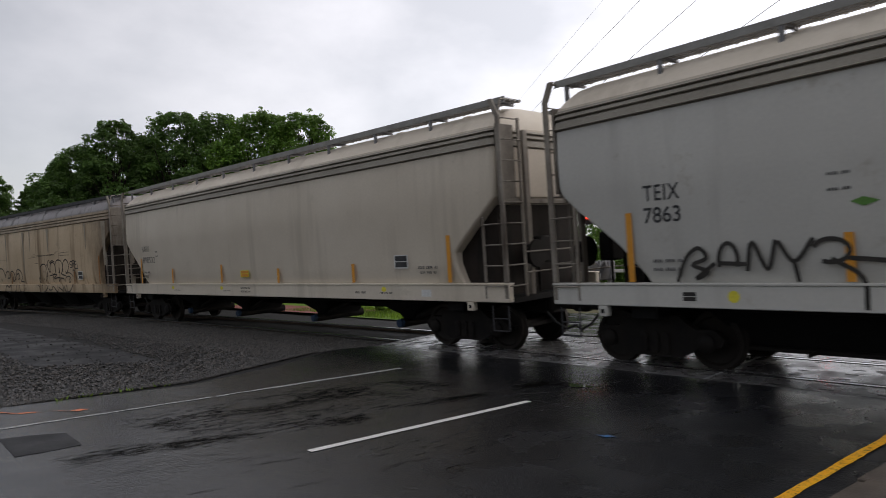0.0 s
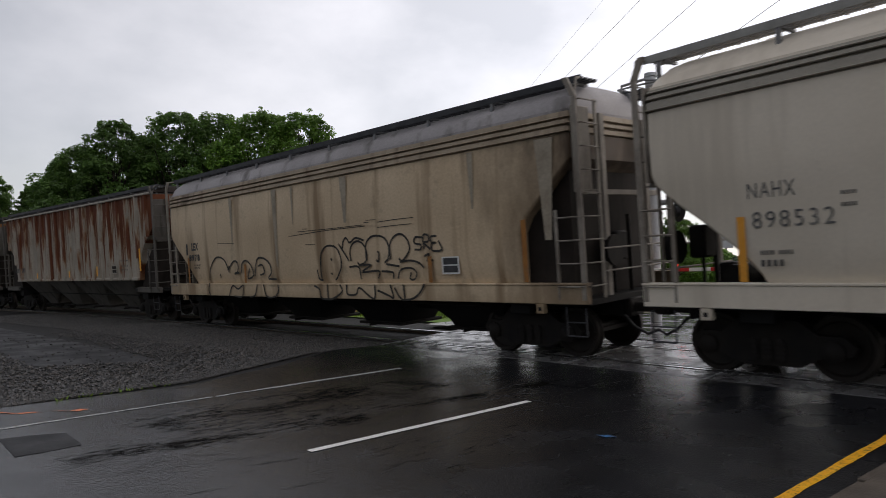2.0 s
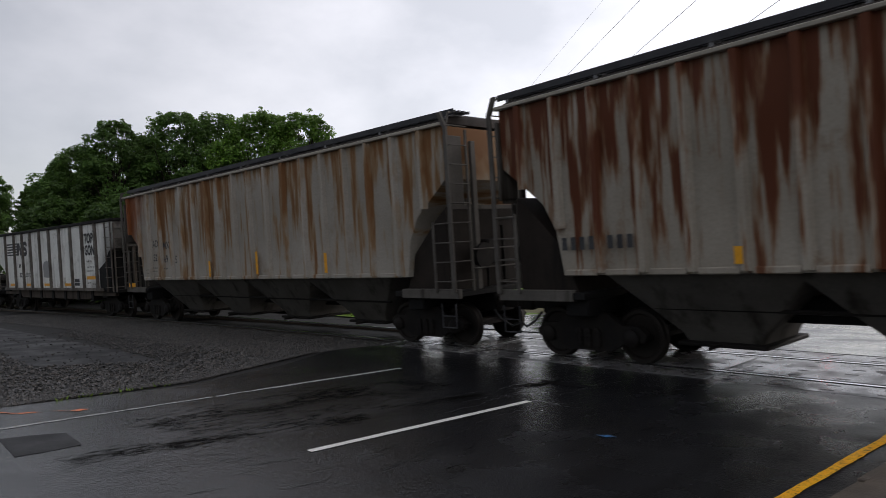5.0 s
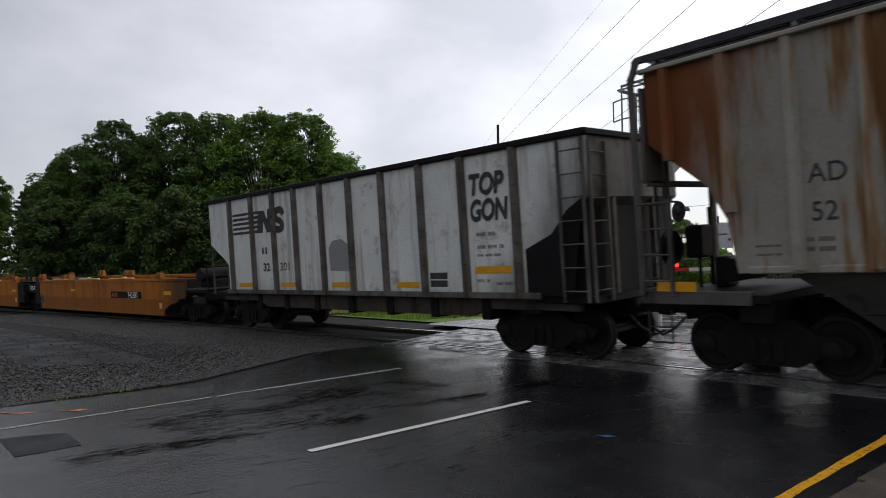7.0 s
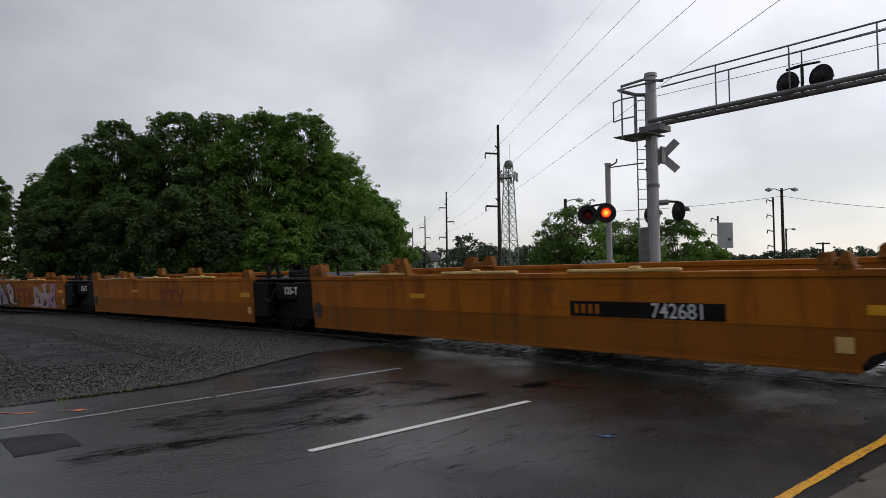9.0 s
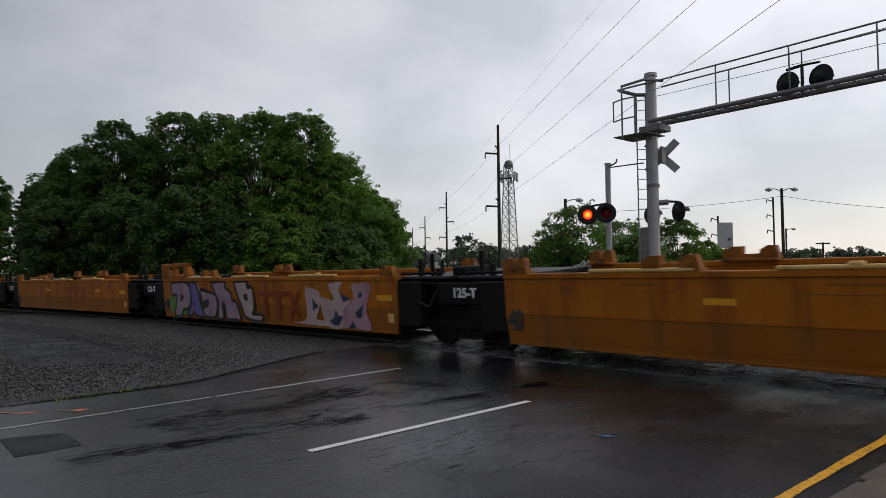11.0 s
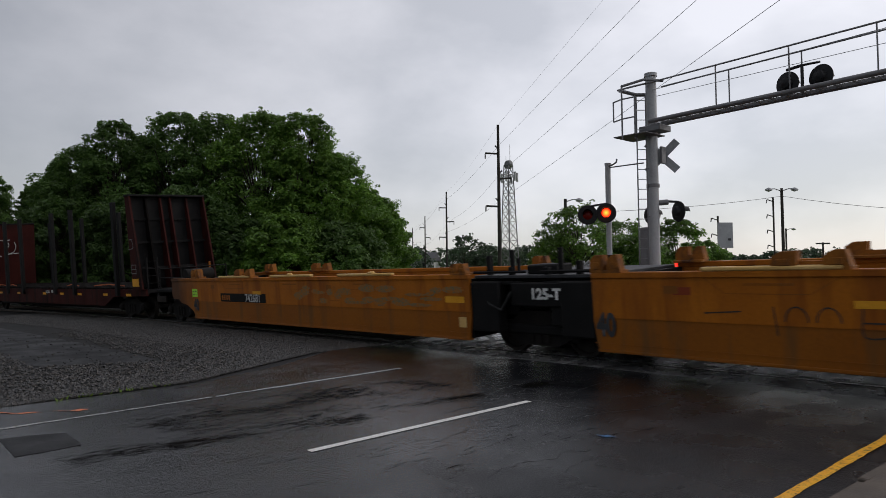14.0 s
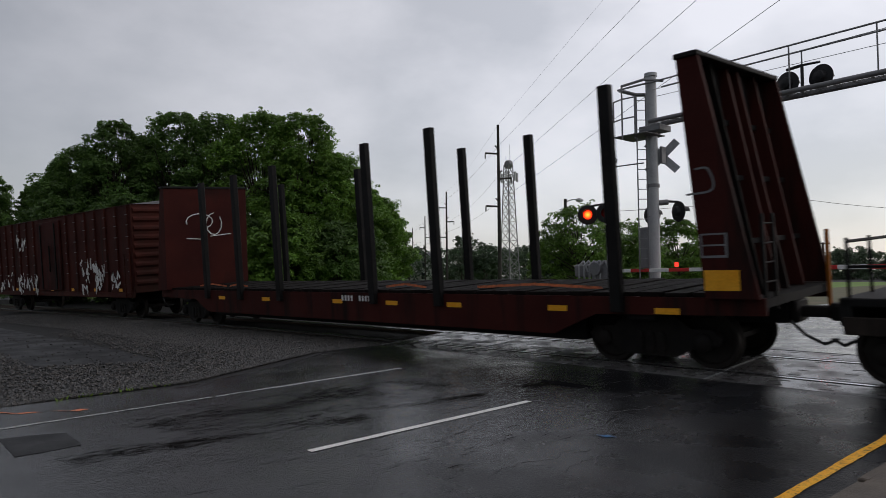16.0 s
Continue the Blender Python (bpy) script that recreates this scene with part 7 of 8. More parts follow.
MX, MY = -11.0, 17.65
mast = thing("cantilever_signal", "grey steel cantilever crossing-signal mast with walkway arm over the road", "crossing signal", m=pose(MX, MY, g(MX, MY)))
H0 = g(MX, MY)
zz = lambda z: z - H0
mb = MB().tube((0, 0, 0), (0, 0, zz(7.35)), 0.165, 20, 0.155).tube((0, 0, zz(7.33)), (0, 0, zz(7.43)), 0.185, 20).tube((0, 0, 0), (0, 0, 0.06), 0.3, 16)
part("mast", mb, M_GALV, mast, "tall round galvanised mast")
SIDEWAYS, AWAY = Vector((0.653, 0.757, 0)), Vector((-0.757, 0.653, 0))
arm_dir = Vector((1, -0.06, -0.008)).normalized()
arm0, arm1 = Vector((0.12, 0.02, zz(5.95))), Vector((0.12, 0.02, zz(5.95))) + arm_dir * 11.0
side = Vector((0.06, 1, 0)).normalized()
ab = MB()
for o in (-0.30, 0.30):
    ab.tube(arm0 + side * o, arm1 + side * o, 0.065, 10)
for k in range(28):
    q = arm0 + arm_dir * (0.3 + 0.39 * k)
    ab.tube(q - side * 0.3, q + side * 0.3, 0.02, 5)
part("arm", ab, M_GALVD, mast, "long twin-tube cantilever arm")
gr = MB()
for k in range(5):
    o = side * (-0.2 + 0.1 * k)
    gr.tube(arm0 + o + Vector((0, 0, -0.03)), arm1 + o + Vector((0, 0, -0.03)), 0.012, 4)
part("arm_grating", gr, M_GALVD, mast)
hr = MB()
for o, zt in ((-0.33, 1.12), (0.33, 1.12)):
    a, b = arm0 + side * o + Vector((0, 0, zt)), arm1 + side * o + Vector((0, 0, zt))
    hr.tube(a, b, 0.023, 7)
    for k in range(5):
        q = arm0 + side * o + arm_dir * (2.12 + 1.93 * k)
        hr.tube(q, q + Vector((0, 0, zt)), 0.020, 6)
hr.path([Vector((-0.85, -0.45, zz(7.03))), Vector((-0.3, -0.25, zz(7.1))), Vector((0.4, -0.32, zz(7.06)))], 0.028)
part("handrail", hr, M_GALVD, mast, "tubular handrail along the arm")
stay = MB().tube((0.1, -0.1, zz(6.9)), arm0 + arm_dir * 10.5 + Vector((0, -0.3, 1.0)), 0.008, 4).tube((0.1, 0.1, zz(6.75)), arm0 + arm_dir * 10.5 + Vector((0, 0.3, 0.75)), 0.008, 4)
part("stay_cable", stay, M_GALVD, mast)
part("platform", MB().box(-0.85, 0.25, -0.70, 0.3, zz(5.56), zz(5.59), 0.006), M_GALVD, mast, "small service platform")
part("arm_bracket", MB().box(-0.25, 0.45, -0.3, 0.3, zz(5.66), zz(5.84), 0.02), M_GALVD, mast)
def by_view(a, z, d=0.0):
    return SIDEWAYS * a + AWAY * d + Vector((0, 0, zz(z)))


for name, pts, rr in (("platform_post", [by_view(-0.92, 5.45, -0.2), by_view(-0.92, 7.02, -0.2)], 0.026), ("platform_post", [by_view(-0.56, 5.45, -0.25), by_view(-0.56, 6.72, -0.25)], 0.026),
                      ("platform_rail", [by_view(-0.56, 6.68, -0.25), by_view(-0.92, 6.62, -0.2), by_view(-1.09, 6.60, 0.1), by_view(-1.09, 6.02, 0.1), by_view(-0.92, 6.04, -0.2), by_view(-0.56, 6.10, -0.25)], 0.022),
                      ("platform_post", [by_view(-1.09, 6.02, 0.1), by_view(-1.09, 6.60, 0.1)], 0.022),
                      ("platform_rail", [by_view(-0.92, 7.0, -0.2), by_view(-0.3, 7.17, -0.3), by_view(0.3, 7.16, -0.2)], 0.04),
                      ("platform_rail", [by_view(-0.88, 6.99, 0.2), by_view(-0.35, 6.88, 0.3), by_view(0.05, 6.88, 0.3)], 0.055)):
    part(name, MB().path(pts, rr, 7), M_GALVD, mast)
lad = MB()
for a_ in (-0.485, -0.215):
    lad.tube(by_view(a_, 0.55, -0.15), by_view(a_, 6.72, -0.15), 0.02, 6)
for k in range(21):
    lad.tube(by_view(-0.485, 0.8 + 0.29 * k, -0.15), by_view(-0.215, 0.8 + 0.29 * k, -0.15), 0.013, 5)
for z in (1.8, 3.2, 4.6):
    lad.tube(by_view(-0.215, z, -0.15), by_view(-0.05, z, 0.0), 0.02, 5)
part("ladder", lad, M_GALVD, mast)
part("crossbuck_plate", MB().box(0.17, 0.25, 0.1, 0.32, zz(4.75), zz(5.25), 0.01), M_GALVD, mast, "steel plate that holds the crossed boards")
part("mast_clamp", MB().tube((0, 0, zz(4.05)), (0, 0, zz(4.15)), 0.19, 16), M_GALVD, mast)


def crossbuck(parent, x, y, z, yaw):
    mb = MB()
    for a in (45, -45):
        r = Matrix.Rotation(radians(a), 3, "Y")
        b = MB().box(-0.61, 0.61, -0.006, 0.006, -0.115, 0.115, 0.003)
        b.v = [tuple(r @ Vector(v) + Vector((0, 0.004 * (a > 0), 0))) for v in b.v]
        mb.add(b.v, b.f)
    m = pose(x, y, z, 0, 0, yaw)
    part("crossbuck", mb, M_SIGN, parent, "crossed warning boards seen from the back", m)


crossbuck(mast, 0.07, 0.40, zz(5.0), 25)


def lamp(parent, x, y, z, yaw, lit=0):
    """A round flashing-light unit: black backing disc, hood and red lens, facing local -y."""
    m = pose(x, y, z, 0, 0, yaw)
    mb = MB().lathe([(0.02, 0.0), (0.30, 0.0), (0.305, 0.02), (0.30, 0.03), (0.16, 0.05), (0.13, 0.16), (0.02, 0.2)], 0, 0, 28)
    rim = [(0.16 * math.cos(a), 0.16 * math.sin(a)) for a in [math.pi * (i / 14) for i in range(15)]]
    hood = MB()
    hood.v = [(a, 0.0, b) for a, b in rim] + [(a * 1.02, -0.26, b * 1.02) for a, b in rim]
    hood.f = [(i, i + 1, 16 + i, 15 + i) for i in range(14)]
    body = part("lamp_backing", mb, M_LAMPBLACK, parent, "round black lamp backing", m)
    part("lamp_hood", hood, M_LAMPBLACK, body)
    part("lamp_lens", MB().lathe([(0.001, -0.055), (0.07, -0.05), (0.12, -0.03), (0.148, -0.002)], 0, 0, 20), M_REDLENS, body, "dark red lens")
    bulb = None
    if lit:
        bulb = part("lamp_bulb", MB().lathe([(0.001, -0.012), (0.09, -0.008), (0.135, 0.0), (0.13, 0.01), (0.001, 0.012)], 0, 0, 20), M_REDGLOW, body, "glowing red lamp unit", pose(0, 0.03, 0))
    return body, bulb


def arm_bracket(parent, pts, r=0.035):
    part("lamp_bracket", MB().path(pts, r, 8), M_LAMPBLACK, parent)


# lamps on the mast that face away from the camera
lp = by_view(0.74, 3.34)
lamp(mast, lp.x, lp.y, lp.z, 157)
lp = by_view(0.12, 3.30, 0.5)
lamp(mast, lp.x, lp.y, lp.z, 172)
arm_bracket(mast, [by_view(0.1, 3.62), by_view(0.45, 3.64), by_view(0.74, 3.62), by_view(0.74, 3.4)])
part("junction_box", MB().tube(by_view(0.14, 3.6), by_view(0.42, 3.62), 0.085, 10), M_GALVD, mast)
part("relay_box", MB().box(-0.42, -0.16, -0.1, 0.1, zz(1.7), zz(2.9), 0.02), M_GALVD, mast, "narrow grey relay box")
q = arm0 + arm_dir * 4.2
for dx in (-0.38, 0.40):
    lamp(mast, q.x + dx, q.y + 0.1, q.z + 0.30, 168)
arm_bracket(mast, [q, q + Vector((0, 0, 0.66)), q + Vector((-0.38, 0.05, 0.64))], 0.04)
arm_bracket(mast, [q + Vector((0, 0, 0.66)), q + Vector((0.40, 0.05, 0.66))], 0.03)

# second mast: gate post with the lamps that face the road
PX, PY = -12.5, 17.55
post = thing("gate_signal", "grey signal post with two red flashing lamps and lowered gate", "crossing signal", m=pose(PX, PY, g(PX, PY)))
h0 = g(PX, PY)
pz = lambda z: z - h0
part("post", MB().tube((0, 0, 0), (0, 0, pz(4.92)), 0.085, 16).tube((0, 0, pz(4.9)), (0, 0, pz(4.96)), 0.1, 16), M_GALV, post)
part("bell_arm", MB().path([(0, 0, pz(4.85)), (0.25, -0.1, pz(4.87)), (0.42, -0.15, pz(4.92)), (0.44, -0.15, pz(5.02))], 0.025).path([(0, 0, pz(4.82)), (1.2, 0.1, pz(4.82))], 0.02), M_GALVD, post)
L_LEFT, BULB_L = lamp(post, -0.46, -0.44, pz(3.37), 35, 2)
L_RIGHT, BULB_R = lamp(post, 0.02, -0.16, pz(3.41), 35, 2)
arm_bracket(post, [(0, -0.1, pz(3.7)), (-0.25, -0.3, pz(3.66)), (-0.46, -0.40, pz(3.62))])
gate = MB().box(-0.45, 0.25, -0.35, -0.02, pz(1.35), pz(1.95), 0.05).box(-1.15, -0.5, -0.3, -0.12, pz(1.45), pz(1.85), 0.05).tube((-0.2, -0.5, pz(1.7)), (-0.2, 0.2, pz(1.7)), 0.2, 14)
part("gate_mechanism", gate, M_GALVD, post, "grey gate mechanism box with counterweights")
pipes = MB()
for k in range(5):
    pipes.path([(-0.9 + 0.2 * k, -0.36, pz(1.4)), (-0.85 + 0.2 * k, -0.42, pz(1.8)), (-0.7 + 0.2 * k, -0.38, pz(1.95)), (-0.6 + 0.2 * k, -0.3, pz(1.6))], 0.03, 6)
part("conduit", pipes, M_GALV, post)
for k in range(13):
    x = 0.3 + 0.62 * k
    part("gate_arm_band", MB().box(x, x + 0.62, -0.28, -0.24, pz(1.58), pz(1.68), 0.01), M_REDWHITE_R if k % 2 else M_REDWHITE_W, post)
for k, x in enumerate((2.4, 6.1, 9.8)):
    part("gate_lamp", MB().tube((x, -0.26, pz(1.72)), (x, -0.26, pz(1.84)), 0.05, 10), M_REDSMALL, post, "small red gate lamp")


def pole_line():
    rows = [(-34.15, 34.81, 12.4), (-66.0, 57.6, 12.5), (-95.7, 78.3, 12.6), (-120.8, 95.2, 12.7), (-146, 113, 12.7)]
    dirv = Vector((-31.85, 22.8, 0)).normalized()
    perp = Vector((-dirv.y, dirv.x, 0))
    ends = []
    for k, (x, y, top) in enumerate(rows):
        pole = thing("utility_pole", "tall dark utility pole with staggered side arms", "utility pole", "power line", m=pose(x, y, g(x, y)))
        b = top - g(x, y)
        part("pole", MB().tube((0, 0, 0), (0, 0, b), 0.15, 10, 0.09), M_POLE, pole)
        pts = []
        for j, (dz, sgn) in enumerate(((2.1, 1), (3.9, -1), (5.9, 1))):
            e = perp * (0.95 * sgn)
            p = part("side_arm", MB().path([(0, 0, b - dz), (e.x, e.y, b - dz + 0.05)], 0.07, 6).path([(0, 0, b - dz + 0.35), (e.x * 0.25, e.y * 0.25, b - dz + 0.6)], 0.05, 6), M_POLE, pole)
            part("insulator", MB().tube((e.x, e.y, b - dz), (e.x, e.y, b - dz - 0.35), 0.05, 6), M_GALVD, p)
            pts.append(Vector((x + e.x * (0.3 if k == 0 else 1), y + e.y * (0.3 if k == 0 else 1), top - dz + 0.5)))
        pts.append(Vector((x, y, top)))
        ends.append(pts)
    # towards the road the wires drop from the first pole's crown and pass overhead
    beyond = [Vector((4.2, 7.34, 10.1)), Vector((6.5, 5.7, 8.85)), Vector((8.0, 4.6, 7.5)), Vector((2.0, 8.9, 11.5))]
    ends[0] = [Vector((-33.5, 34.35, 10.87)), Vector((-33.45, 34.31, 8.81)), Vector((-33.58, 34.4, 6.86)), Vector((-34.17, 34.82, 12.38))]
    chain = [beyond] + ends
    for j in range(4):
        mb = MB()
        for a, b in zip(chain, chain[1:]):
            n = 22
            pts = [a[j].lerp(b[j], i / n) - Vector((0, 0, (0.05 if a is beyond else 0.9) * 4 * (i / n) * (1 - i / n) * 0.5)) for i in range(n + 1)]
            mb.path([tuple(p) for p in pts], 0.007 if j < 3 else 0.004, 4)
        solid("power_line", mb, M_WIRE, "thin black overhead power line", "cable", "power lines")


pole_line()


def lattice_tower(x, y, top):
    b = g(x, y)
    t = thing("radio_tower", "grey steel lattice radio tower with dish and antennas", "tower", m=pose(x, y, b))
    H = top - b
    legs, bars = MB(), MB()
    w = lambda z: 0.95 - 0.55 * z / H
    cs = [(-1, -1), (1, -1), (1, 1), (-1, 1)]
    for a, c in cs:
        legs.tube((a * w(0), c * w(0), 0), (a * w(H), c * w(H), H), 0.07, 6)
    n = 13
    for k in range(n):
        z0, z1 = H * k / n, H * (k + 1) / n
        for i in range(4):
            (a, c), (d, e) = cs[i], cs[(i + 1) % 4]
            bars.tube((a * w(z0), c * w(z0), z0), (d * w(z1), e * w(z1), z1), 0.035, 4).tube((d * w(z0), e * w(z0), z0), (a * w(z1), c * w(z1), z1), 0.035, 4)
            bars.tube((a * w(z1), c * w(z1), z1), (d * w(z1), e * w(z1), z1), 0.035, 4)
    part("leg", legs, M_GALVD, t)
    part("bracing", bars, M_GALVD, t)
    part("dish", MB().lathe([(0.05, -0.3), (0.5, -0.25), (0.6, 0.1), (0.55, 0.3), (0.05, 0.35)], 0, H + 0.1, 16), M_GALVD, t, "round drum antenna")
    an = MB().tube((0.3, 0, H), (0.3, 0, H + 2.7), 0.03, 5).tube((-0.4, 0, H), (-0.4, 0, H + 1.2), 0.03, 5)
    for k in range(6):
        a = 1.05 * k
        an.box(1.2 * math.cos(a) - .1, 1.2 * math.cos(a) + .1, 1.2 * math.sin(a) - .1, 1.2 * math.sin(a) + .1, H - 2.2, H - 1.0)
        an.tube((0, 0, H - 1.6), (1.2 * math.cos(a), 1.2 * math.sin(a), H - 1.6), 0.04, 4)
    part("antenna", an, M_GALV, t)


lattice_tower(-62.1, 65.15, 16.2)


def street_light(x, y, top, heads, label):
    b = g(x, y)
    t = thing("street_lamp", label, "street lamp", "lot lamps", m=pose(x, y, b))
    H = top - b
    part("pole", MB().tube((0, 0, 0), (0, 0, H), 0.15, 10, 0.12), M_POLE, t)
    r = Vector((0.653, 0.757, 0))
    for s in heads:
        e = r * s
        a = part("arm", MB().path([(0, 0, H - 0.25), (e.x * 0.6, e.y * 0.6, H - 0.05), (e.x * 0.9, e.y * 0.9, H - 0.05)], 0.04, 6), M_GALVD, t)
        c, d = Vector((e.x * 0.85, e.y * 0.85, H - 0.1)), Vector((e.x * 1.45, e.y * 1.45, H - 0.14))
        part("lamp_head", MB().tube(c, (c + d) / 2, 0.10, 8, 0.2).tube((c + d) / 2, d, 0.2, 8, 0.07), M_GALV, a)


street_light(-25.7, 61.66, 9.0, (1, -1), "dark lamp post with two cobra heads")
street_light(-35.0, 43.3, 7.7, (1,), "dark lamp post with one cobra head")
street_light(-42.7, 103.5, 8.1, (1,), "slim distant lamp post with one head")
for x, y, top, n in ((-29.4, 68.5, 9.0, 4), (-32.0, 62.4, 7.05, 4)):
    b = g(x, y)
    t = thing("utility_pole", "slim dark pole with short side arms", "utility pole", "power line", m=pose(x, y, b))
    part("pole", MB().tube((0, 0, 0), (0, 0, top - b), 0.09, 8), M_POLE, t)
    for k in range(n):
        z = top - b - 0.2 - 1.5 * k
        part("side_arm", MB().path([(0, 0, z - 0.2), (-0.4, -0.45, z), (-0.45, -0.5, z - 0.35)], 0.05, 5), M_POLE, t)
x, y = -35.3, 96.9
t = thing("utility_pole", "short distant pole with one crossarm", "utility pole", "power line", m=pose(x, y, g(x, y)))
part("pole", MB().tube((0, 0, 0), (0, 0, 5.55 - g(x, y)), 0.13, 8), M_POLE, t)
part("crossarm", MB().tube(SIDEWAYS * -0.9 + Vector((0, 0, 5.4 - g(x, y))), SIDEWAYS * 0.9 + Vector((0, 0, 5.4 - g(x, y))), 0.1, 6), M_POLE, t)
x, y = -21.8, 43.5
t = thing("traffic_sign", "large grey traffic sign seen from the back on two posts", "sign", m=pose(x, y, g(x, y), 0, 0, 55))
part("panel", MB().box(-0.55, 0.5, -0.02, 0.02, 3.2, 4.9, 0.01), M_SIGN, t)
part("post", MB().box(-0.35, -0.27, 0.03, 0.1, 0, 4.85).box(0.0, 0.08, 0.03, 0.1, 0, 4.85), M_GALVD, t)
part("sticker", MB().box(0.15, 0.35, -0.026, -0.021, 3.7, 3.85).box(0.15, 0.35, 0.021, 0.026, 3.7, 3.85), M_LETTER, t)
span = MB()
a, b_ = Vector((-35, 43.3, 6.6)), Vector((-25.7, 61.66, 8.3))
for p_, q_, sag in ((a, b_, 0.3), (b_, Vector((2, 78, 7.5)), 1.6)):
    pts = [p_.lerp(q_, i / 16) - Vector((0, 0, sag * 4 * (i / 16) * (1 - i / 16))) for i in range(17)]
    span.path(pts, 0.022, 4)
solid("span_cable", span, M_WIRE, "thin cable strung between lamp posts", "cable")


def leaves(mb, r, centre, radius, count, size, out):
    """A bough: leaf sprays over a domed clump, thicker on its upper and outer side."""
    for _ in range(count):
        d = (Vector((r.gauss(0, 1), r.gauss(0, 1), r.gauss(0.35, 1))) + out * 0.35).normalized()
        p = centre + Vector((d.x, d.y, d.z * 0.62)) * radius * (0.55 + 0.5 * r.random() ** 0.7)
        nrm = (d * 0.8 + Vector((r.uniform(-.6, .6), r.uniform(-.6, .6), r.uniform(0.2, 1.5)))).normalized()
        a = nrm.orthogonal().normalized()
        a.rotate(Matrix.Rotation(r.uniform(0, 6.28), 3, nrm))
        b = nrm.cross(a)
        s = size * r.uniform(0.6, 1.4)
        o = len(mb.v)
        mb.v += [tuple(p - a * s), tuple(p + b * s * 0.62), tuple(p + a * s - nrm * s * 0.35), tuple(p - b * s * 0.62)]
        mb.f.append((o, o + 1, o + 2, o + 3))


def tree(x, y, height, spread_, seed, material, label, clumps=430, per=112, size=0.100, low=0.03):
    r = random.Random(seed)
    t = thing("tree", label, "tree", "trees beyond the track", m=pose(x, y, g(x, y)))
    wood = MB()
    wood.tube((0, 0, -0.2), (0.1, 0, height * 0.45), 0.026 * height, 10, 0.014 * height)
    cr = MB()
    for k in range(clumps):
        az = 6.283 * r.random()
        z = low + (1 - low) * r.random() ** 0.8
        prof = (0.82 + 0.18 * math.sin(math.pi * z)) if z < 0.45 else max(0.05, 1 - ((z - 0.45) / 0.56) ** 2.6) ** 0.5
        lump = 1 + 0.34 * noise.noise((math.cos(az) * 1.9 + seed * 3.1, math.sin(az) * 1.9, z * 4.5))
        rad = spread_ * prof * lump * (0.25 + 0.75 * r.random() ** 0.5)
        c = Vector((rad * math.cos(az), rad * math.sin(az), height * z * (0.93 + 0.06 * lump)))
        rc = spread_ * r.choice((0.12, 0.16, 0.20, 0.25)) * (1 if z < 0.85 else 0.8)
        out = Vector((math.cos(az), math.sin(az), 0.5 if z > 0.6 else 0.0))
        leaves(cr, r, c, rc, int(per * (rc / (0.21 * spread_)) ** 1.7), size, out)
        if z > 0.8 and k % 4 == 0:
            # a thin leader that stands out of the crown
            e = c + out * rc * 0.8 + Vector((0, 0, rc * r.uniform(0.1, 0.6)))
            leaves(cr, r, e, rc * 0.45, int(per * 0.22), size * 0.8, out)
        if k % 5 == 0:
            wood.tube((0.1, 0, height * min(0.42, z * 0.6)), tuple(c * 0.94), 0.007 * height, 5, 0.015)
    part("trunk", wood, M_BARK, t)
    me = bpy.data.meshes.new("crown")
    me.from_pydata(cr.v, [], cr.f)
    me.materials.append(material)
    o = new("crown", me)
    o.parent = t
    return t


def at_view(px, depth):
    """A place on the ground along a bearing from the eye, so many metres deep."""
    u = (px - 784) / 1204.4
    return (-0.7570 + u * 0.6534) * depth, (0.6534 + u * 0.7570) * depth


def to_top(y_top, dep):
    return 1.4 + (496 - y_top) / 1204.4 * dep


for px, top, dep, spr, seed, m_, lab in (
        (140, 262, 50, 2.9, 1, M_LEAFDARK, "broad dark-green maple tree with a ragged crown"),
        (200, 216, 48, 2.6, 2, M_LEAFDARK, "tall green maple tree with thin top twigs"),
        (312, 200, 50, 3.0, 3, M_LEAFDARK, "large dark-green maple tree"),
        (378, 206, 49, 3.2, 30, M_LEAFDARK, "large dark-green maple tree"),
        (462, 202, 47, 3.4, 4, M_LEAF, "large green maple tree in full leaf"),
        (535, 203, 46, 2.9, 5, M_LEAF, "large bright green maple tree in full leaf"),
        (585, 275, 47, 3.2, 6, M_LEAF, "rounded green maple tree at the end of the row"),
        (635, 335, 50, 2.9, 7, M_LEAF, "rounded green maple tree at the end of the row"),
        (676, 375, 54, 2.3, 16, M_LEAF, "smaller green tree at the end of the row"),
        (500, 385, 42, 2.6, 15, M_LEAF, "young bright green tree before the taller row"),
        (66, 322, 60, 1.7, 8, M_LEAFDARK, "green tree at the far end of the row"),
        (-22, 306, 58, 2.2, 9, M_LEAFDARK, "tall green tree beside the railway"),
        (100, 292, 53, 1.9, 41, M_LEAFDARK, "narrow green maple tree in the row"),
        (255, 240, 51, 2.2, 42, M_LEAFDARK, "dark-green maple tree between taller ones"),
        (105, 350, 46, 2.6, 21, M_LEAFSHADE, "low bushy tree under the taller row"),
        (330, 335, 43, 3.0, 22, M_LEAFSHADE, "low bushy tree under the taller row"),
        (225, 350, 45, 2.8, 23, M_LEAFSHADE, "low bushy tree under the taller row"),
        (425, 390, 43, 2.6, 25, M_LEAFSHADE, "low bushy tree under the taller row"),
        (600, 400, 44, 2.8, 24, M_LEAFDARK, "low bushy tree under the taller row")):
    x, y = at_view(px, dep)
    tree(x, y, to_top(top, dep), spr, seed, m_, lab)
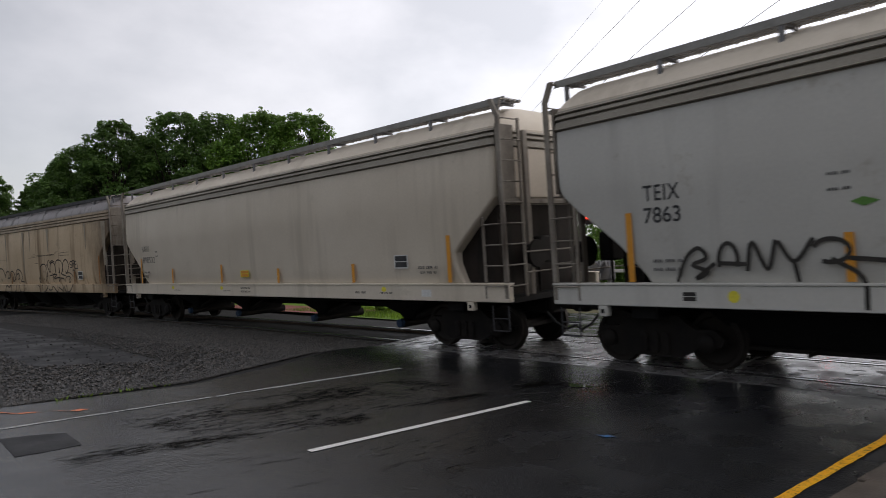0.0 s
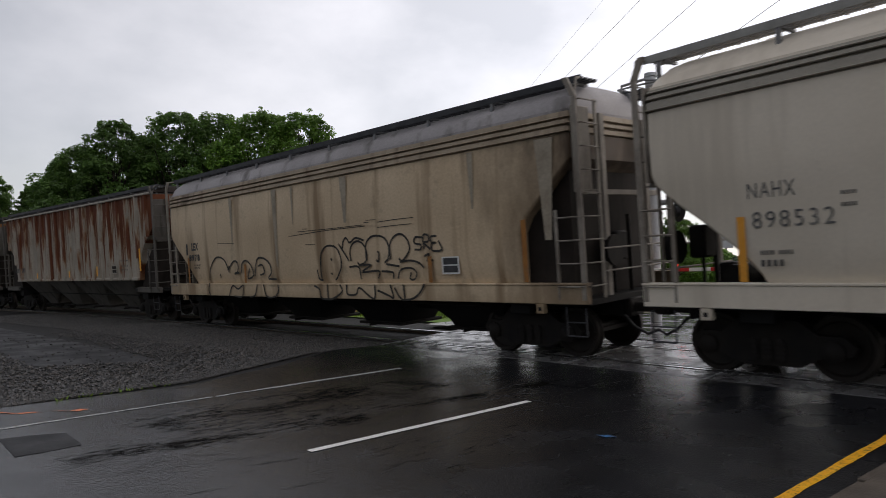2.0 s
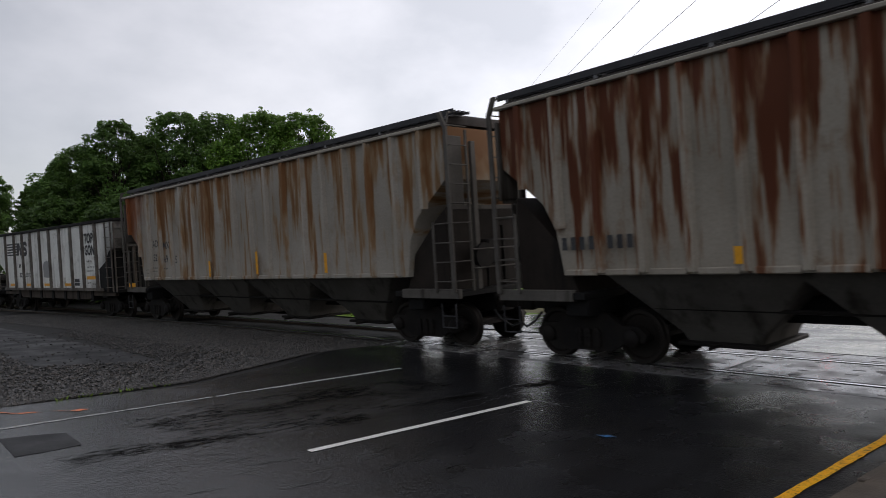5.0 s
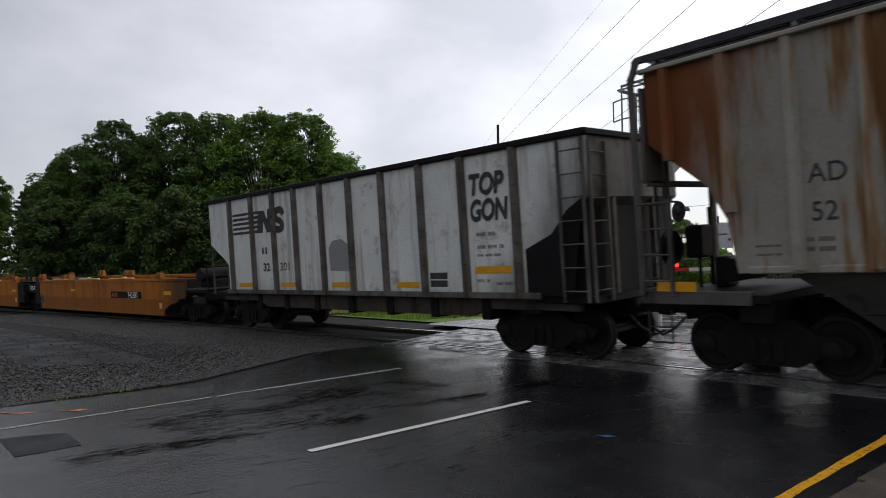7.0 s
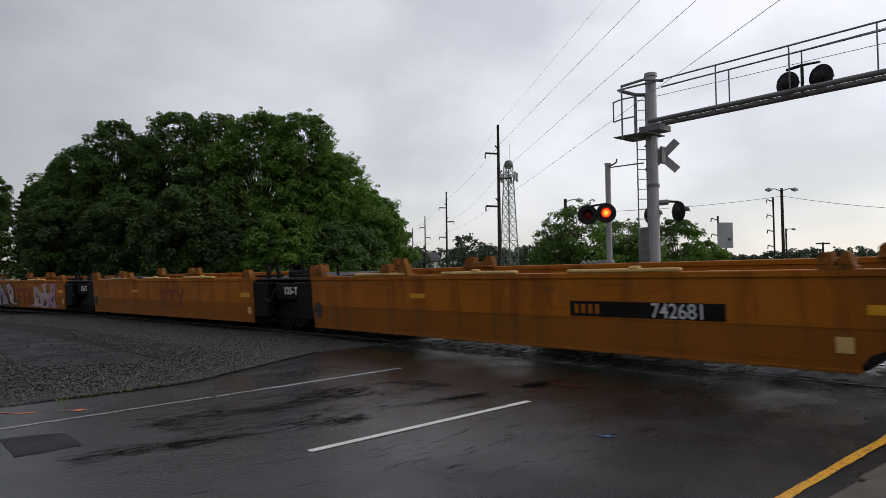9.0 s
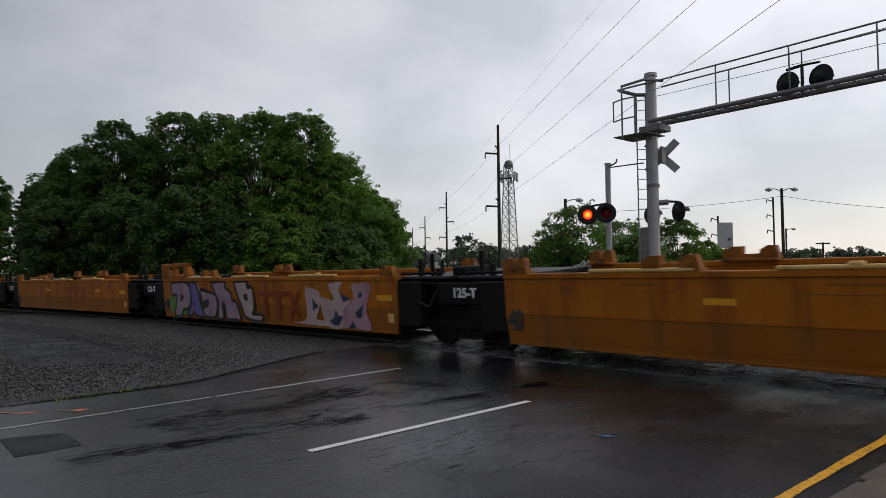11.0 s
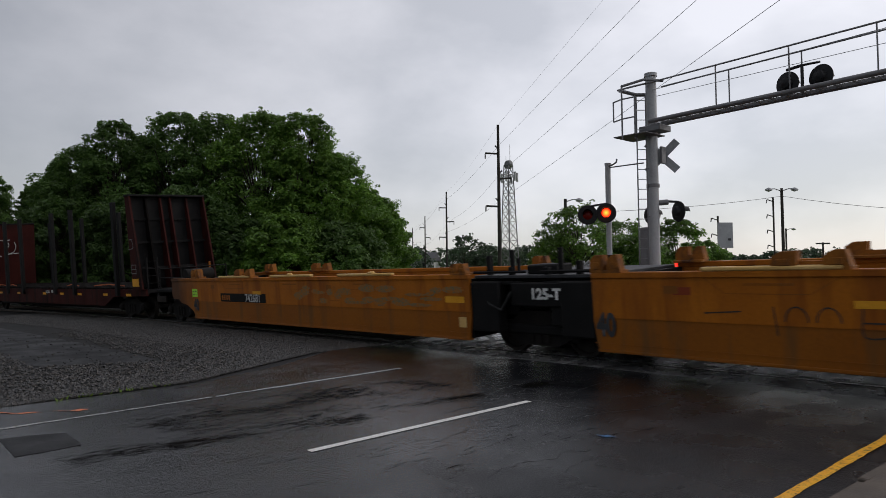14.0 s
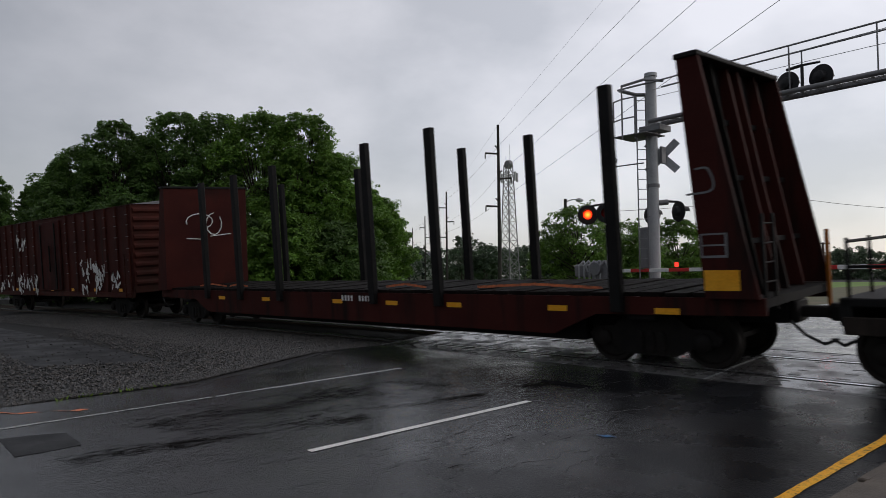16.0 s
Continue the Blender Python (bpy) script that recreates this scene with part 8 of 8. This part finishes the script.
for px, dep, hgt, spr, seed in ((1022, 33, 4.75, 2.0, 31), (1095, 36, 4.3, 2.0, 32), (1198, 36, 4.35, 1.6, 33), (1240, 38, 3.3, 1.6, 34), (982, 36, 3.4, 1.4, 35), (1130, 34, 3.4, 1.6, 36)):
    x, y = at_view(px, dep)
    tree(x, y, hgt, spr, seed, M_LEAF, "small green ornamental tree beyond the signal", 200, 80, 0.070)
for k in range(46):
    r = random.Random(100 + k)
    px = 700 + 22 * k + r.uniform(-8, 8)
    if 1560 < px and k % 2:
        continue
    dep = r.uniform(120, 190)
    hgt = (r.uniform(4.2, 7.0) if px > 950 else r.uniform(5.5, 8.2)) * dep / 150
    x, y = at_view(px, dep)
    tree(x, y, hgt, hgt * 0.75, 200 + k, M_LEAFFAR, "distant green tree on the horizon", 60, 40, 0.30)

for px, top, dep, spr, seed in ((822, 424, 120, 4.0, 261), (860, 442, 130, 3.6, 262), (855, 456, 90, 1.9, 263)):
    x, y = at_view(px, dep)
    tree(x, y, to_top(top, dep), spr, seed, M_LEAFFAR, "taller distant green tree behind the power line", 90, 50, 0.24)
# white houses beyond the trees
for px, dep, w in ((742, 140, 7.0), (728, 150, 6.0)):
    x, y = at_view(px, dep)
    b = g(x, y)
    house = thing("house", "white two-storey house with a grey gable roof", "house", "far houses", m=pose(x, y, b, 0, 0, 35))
    part("wall", MB().box(-w / 2, w / 2, -3, 3, 0, 4.8, 0.02), M_SIDING, house)
    part("roof", MB().loft([[(xx, yy, z) for yy, z in ((-3.3, 4.7), (0, 6.6), (3.3, 4.7), (0, 4.75))] for xx in (-w / 2 - 0.3, w / 2 + 0.3)]), M_ROOF, house)
    for wx in (-w / 4, w / 4):
        for wz in (1.2, 3.3):
            p = part("window", MB().box(wx - 0.5, wx + 0.5, -3.05, -3.0, wz, wz + 1.2), M_GLASS, house)
            part("frame", MB().box(wx - 0.58, wx + 0.58, -3.03, -3.005, wz - 0.08, wz), M_SIDING, p)
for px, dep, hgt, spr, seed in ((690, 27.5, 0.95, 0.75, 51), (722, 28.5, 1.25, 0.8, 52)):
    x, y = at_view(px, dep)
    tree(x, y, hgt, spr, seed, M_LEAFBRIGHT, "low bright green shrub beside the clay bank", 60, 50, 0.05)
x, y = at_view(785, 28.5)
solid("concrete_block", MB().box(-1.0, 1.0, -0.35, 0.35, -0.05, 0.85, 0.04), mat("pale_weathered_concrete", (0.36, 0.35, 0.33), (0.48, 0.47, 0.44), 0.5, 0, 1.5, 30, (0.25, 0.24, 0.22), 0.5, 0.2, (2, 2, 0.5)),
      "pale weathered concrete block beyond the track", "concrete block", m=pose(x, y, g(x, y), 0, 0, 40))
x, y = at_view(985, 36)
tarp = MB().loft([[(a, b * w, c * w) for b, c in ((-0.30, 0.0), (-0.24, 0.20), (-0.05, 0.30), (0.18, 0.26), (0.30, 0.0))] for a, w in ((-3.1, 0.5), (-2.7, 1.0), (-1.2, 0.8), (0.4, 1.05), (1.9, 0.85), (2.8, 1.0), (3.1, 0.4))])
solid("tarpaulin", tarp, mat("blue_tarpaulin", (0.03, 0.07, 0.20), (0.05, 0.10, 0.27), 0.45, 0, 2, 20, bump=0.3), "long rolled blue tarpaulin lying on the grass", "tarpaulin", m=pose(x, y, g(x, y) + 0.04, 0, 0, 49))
# red clay bank beyond the track
clay = sheet([-34, -31, -28, -25, -22.5], [13.4, 14.2, 15.2, 16.5], 0.09)
solid("clay_bank", clay, M_REDSOIL, "bare reddish clay strip beyond the track", "bank", kind="structure")


def tufts(name, label, count, place, seed, h):
    r = random.Random(seed)
    mb = MB()
    for _ in range(count):
        x, y = place(r)
        z = g(x, y)
        a = r.uniform(0, 6.28)
        dx, dy, hh = 0.02 * math.cos(a), 0.02 * math.sin(a), h * r.uniform(0.5, 1.3)
        o = len(mb.v)
        mb.v += [(x - dx, y - dy, z), (x + dx, y + dy, z), (x + r.uniform(-.05, .05), y + r.uniform(-.05, .05), z + hh)]
        mb.f.append((o, o + 1, o + 2))
    me = bpy.data.meshes.new(name)
    me.from_pydata(mb.v, [], mb.f)
    me.materials.append(M_LEAFBRIGHT)
    tagged(new(name, me), label, "grass", kind="stuff")


tufts("grass_tufts", "grass blades on the verge beyond the track", 7000, lambda r: (r.uniform(-27, -17.2), r.uniform(13.8, 18)), 41, 0.16)
tufts("roadside_weeds", "sparse weeds along the edge of the asphalt", 34, lambda r: (-11.0 - 0.12 * abs(r.gauss(0, 1)), r.uniform(2.2, 3.8)), 42, 0.05)


puddle = MB().patch([(0, 0)], 0)
puddle.v, puddle.f = [(x, y, g(x, y) + 0.004) for x, y in [(-6.35 + 0.42 * math.cos(a) * (1 + 0.3 * math.sin(3 * a)), 7.75 + 0.16 * math.sin(a) * (1 + 0.25 * math.cos(2 * a))) for a in [6.2832 * k / 24 for k in range(24)]]], [tuple(range(24))]
solid("puddle", puddle, mat("still_rainwater", (0.012, 0.012, 0.013), (0.015, 0.015, 0.016), 0.02, bump=0), "shallow puddle on the asphalt before the crossing", "puddle", kind="structure")


# ---- what moves ----
def motions():
    """The train rolls along the curve; its wheels turn while they are near the crossing."""
    for car, mid in CARS:
        rows = []
        for k in range(65):
            t = k * 0.25
            rows.append((t, on_track(mid + run(t))))
        walk(car, rows)
    for ws, a, mid in WHEELS:
        t_in, t_out = max(0.0, (-55 - mid) / 11.2), min(16.0, (22 - mid) / 11.1)
        rows, ang, here = [(0.0, pose(a, 0, 0.457))], 0.0, 0.0
        f0, f1 = frame(max(t_in, 1 / FPS)), frame(max(t_out, 2 / FPS))
        for f in range(f0, f1 + 1):
            t = (f - 1) / FPS
            ang = math.degrees((run(t) - run((f0 - 1) / FPS)) / 0.457)
            rows.append((t, pose(a, 0, 0.457, 0, ang % 360, 0)))
        if f1 < frame(16.0):
            rows.append((16.0, pose(a, 0, 0.457, 0, ang % 360, 0)))
        walk(ws, rows)
    # the two crossing lamps come forward and fall back in turn, 0.6 s each
    for bulb, first in ((BULB_R, 0.45), (BULB_L, -0.15)):
        rows, k = [(0.0, pose(0, -0.06 if first < 0 else 0.03, 0))], 0
        while first + 1.2 * k < 16.0:
            a, b = first + 1.2 * k, first + 1.2 * k + 0.6
            for t, y in ((a - 0.04, 0.03), (a + 0.04, -0.06), (b - 0.04, -0.06), (b + 0.04, 0.03)):
                if 0.05 < t < 15.95:
                    rows.append((t, pose(0, y, 0)))
            k += 1
        rows.append((16.0, rows[-1][1]))
        walk(bulb, rows)


motions()
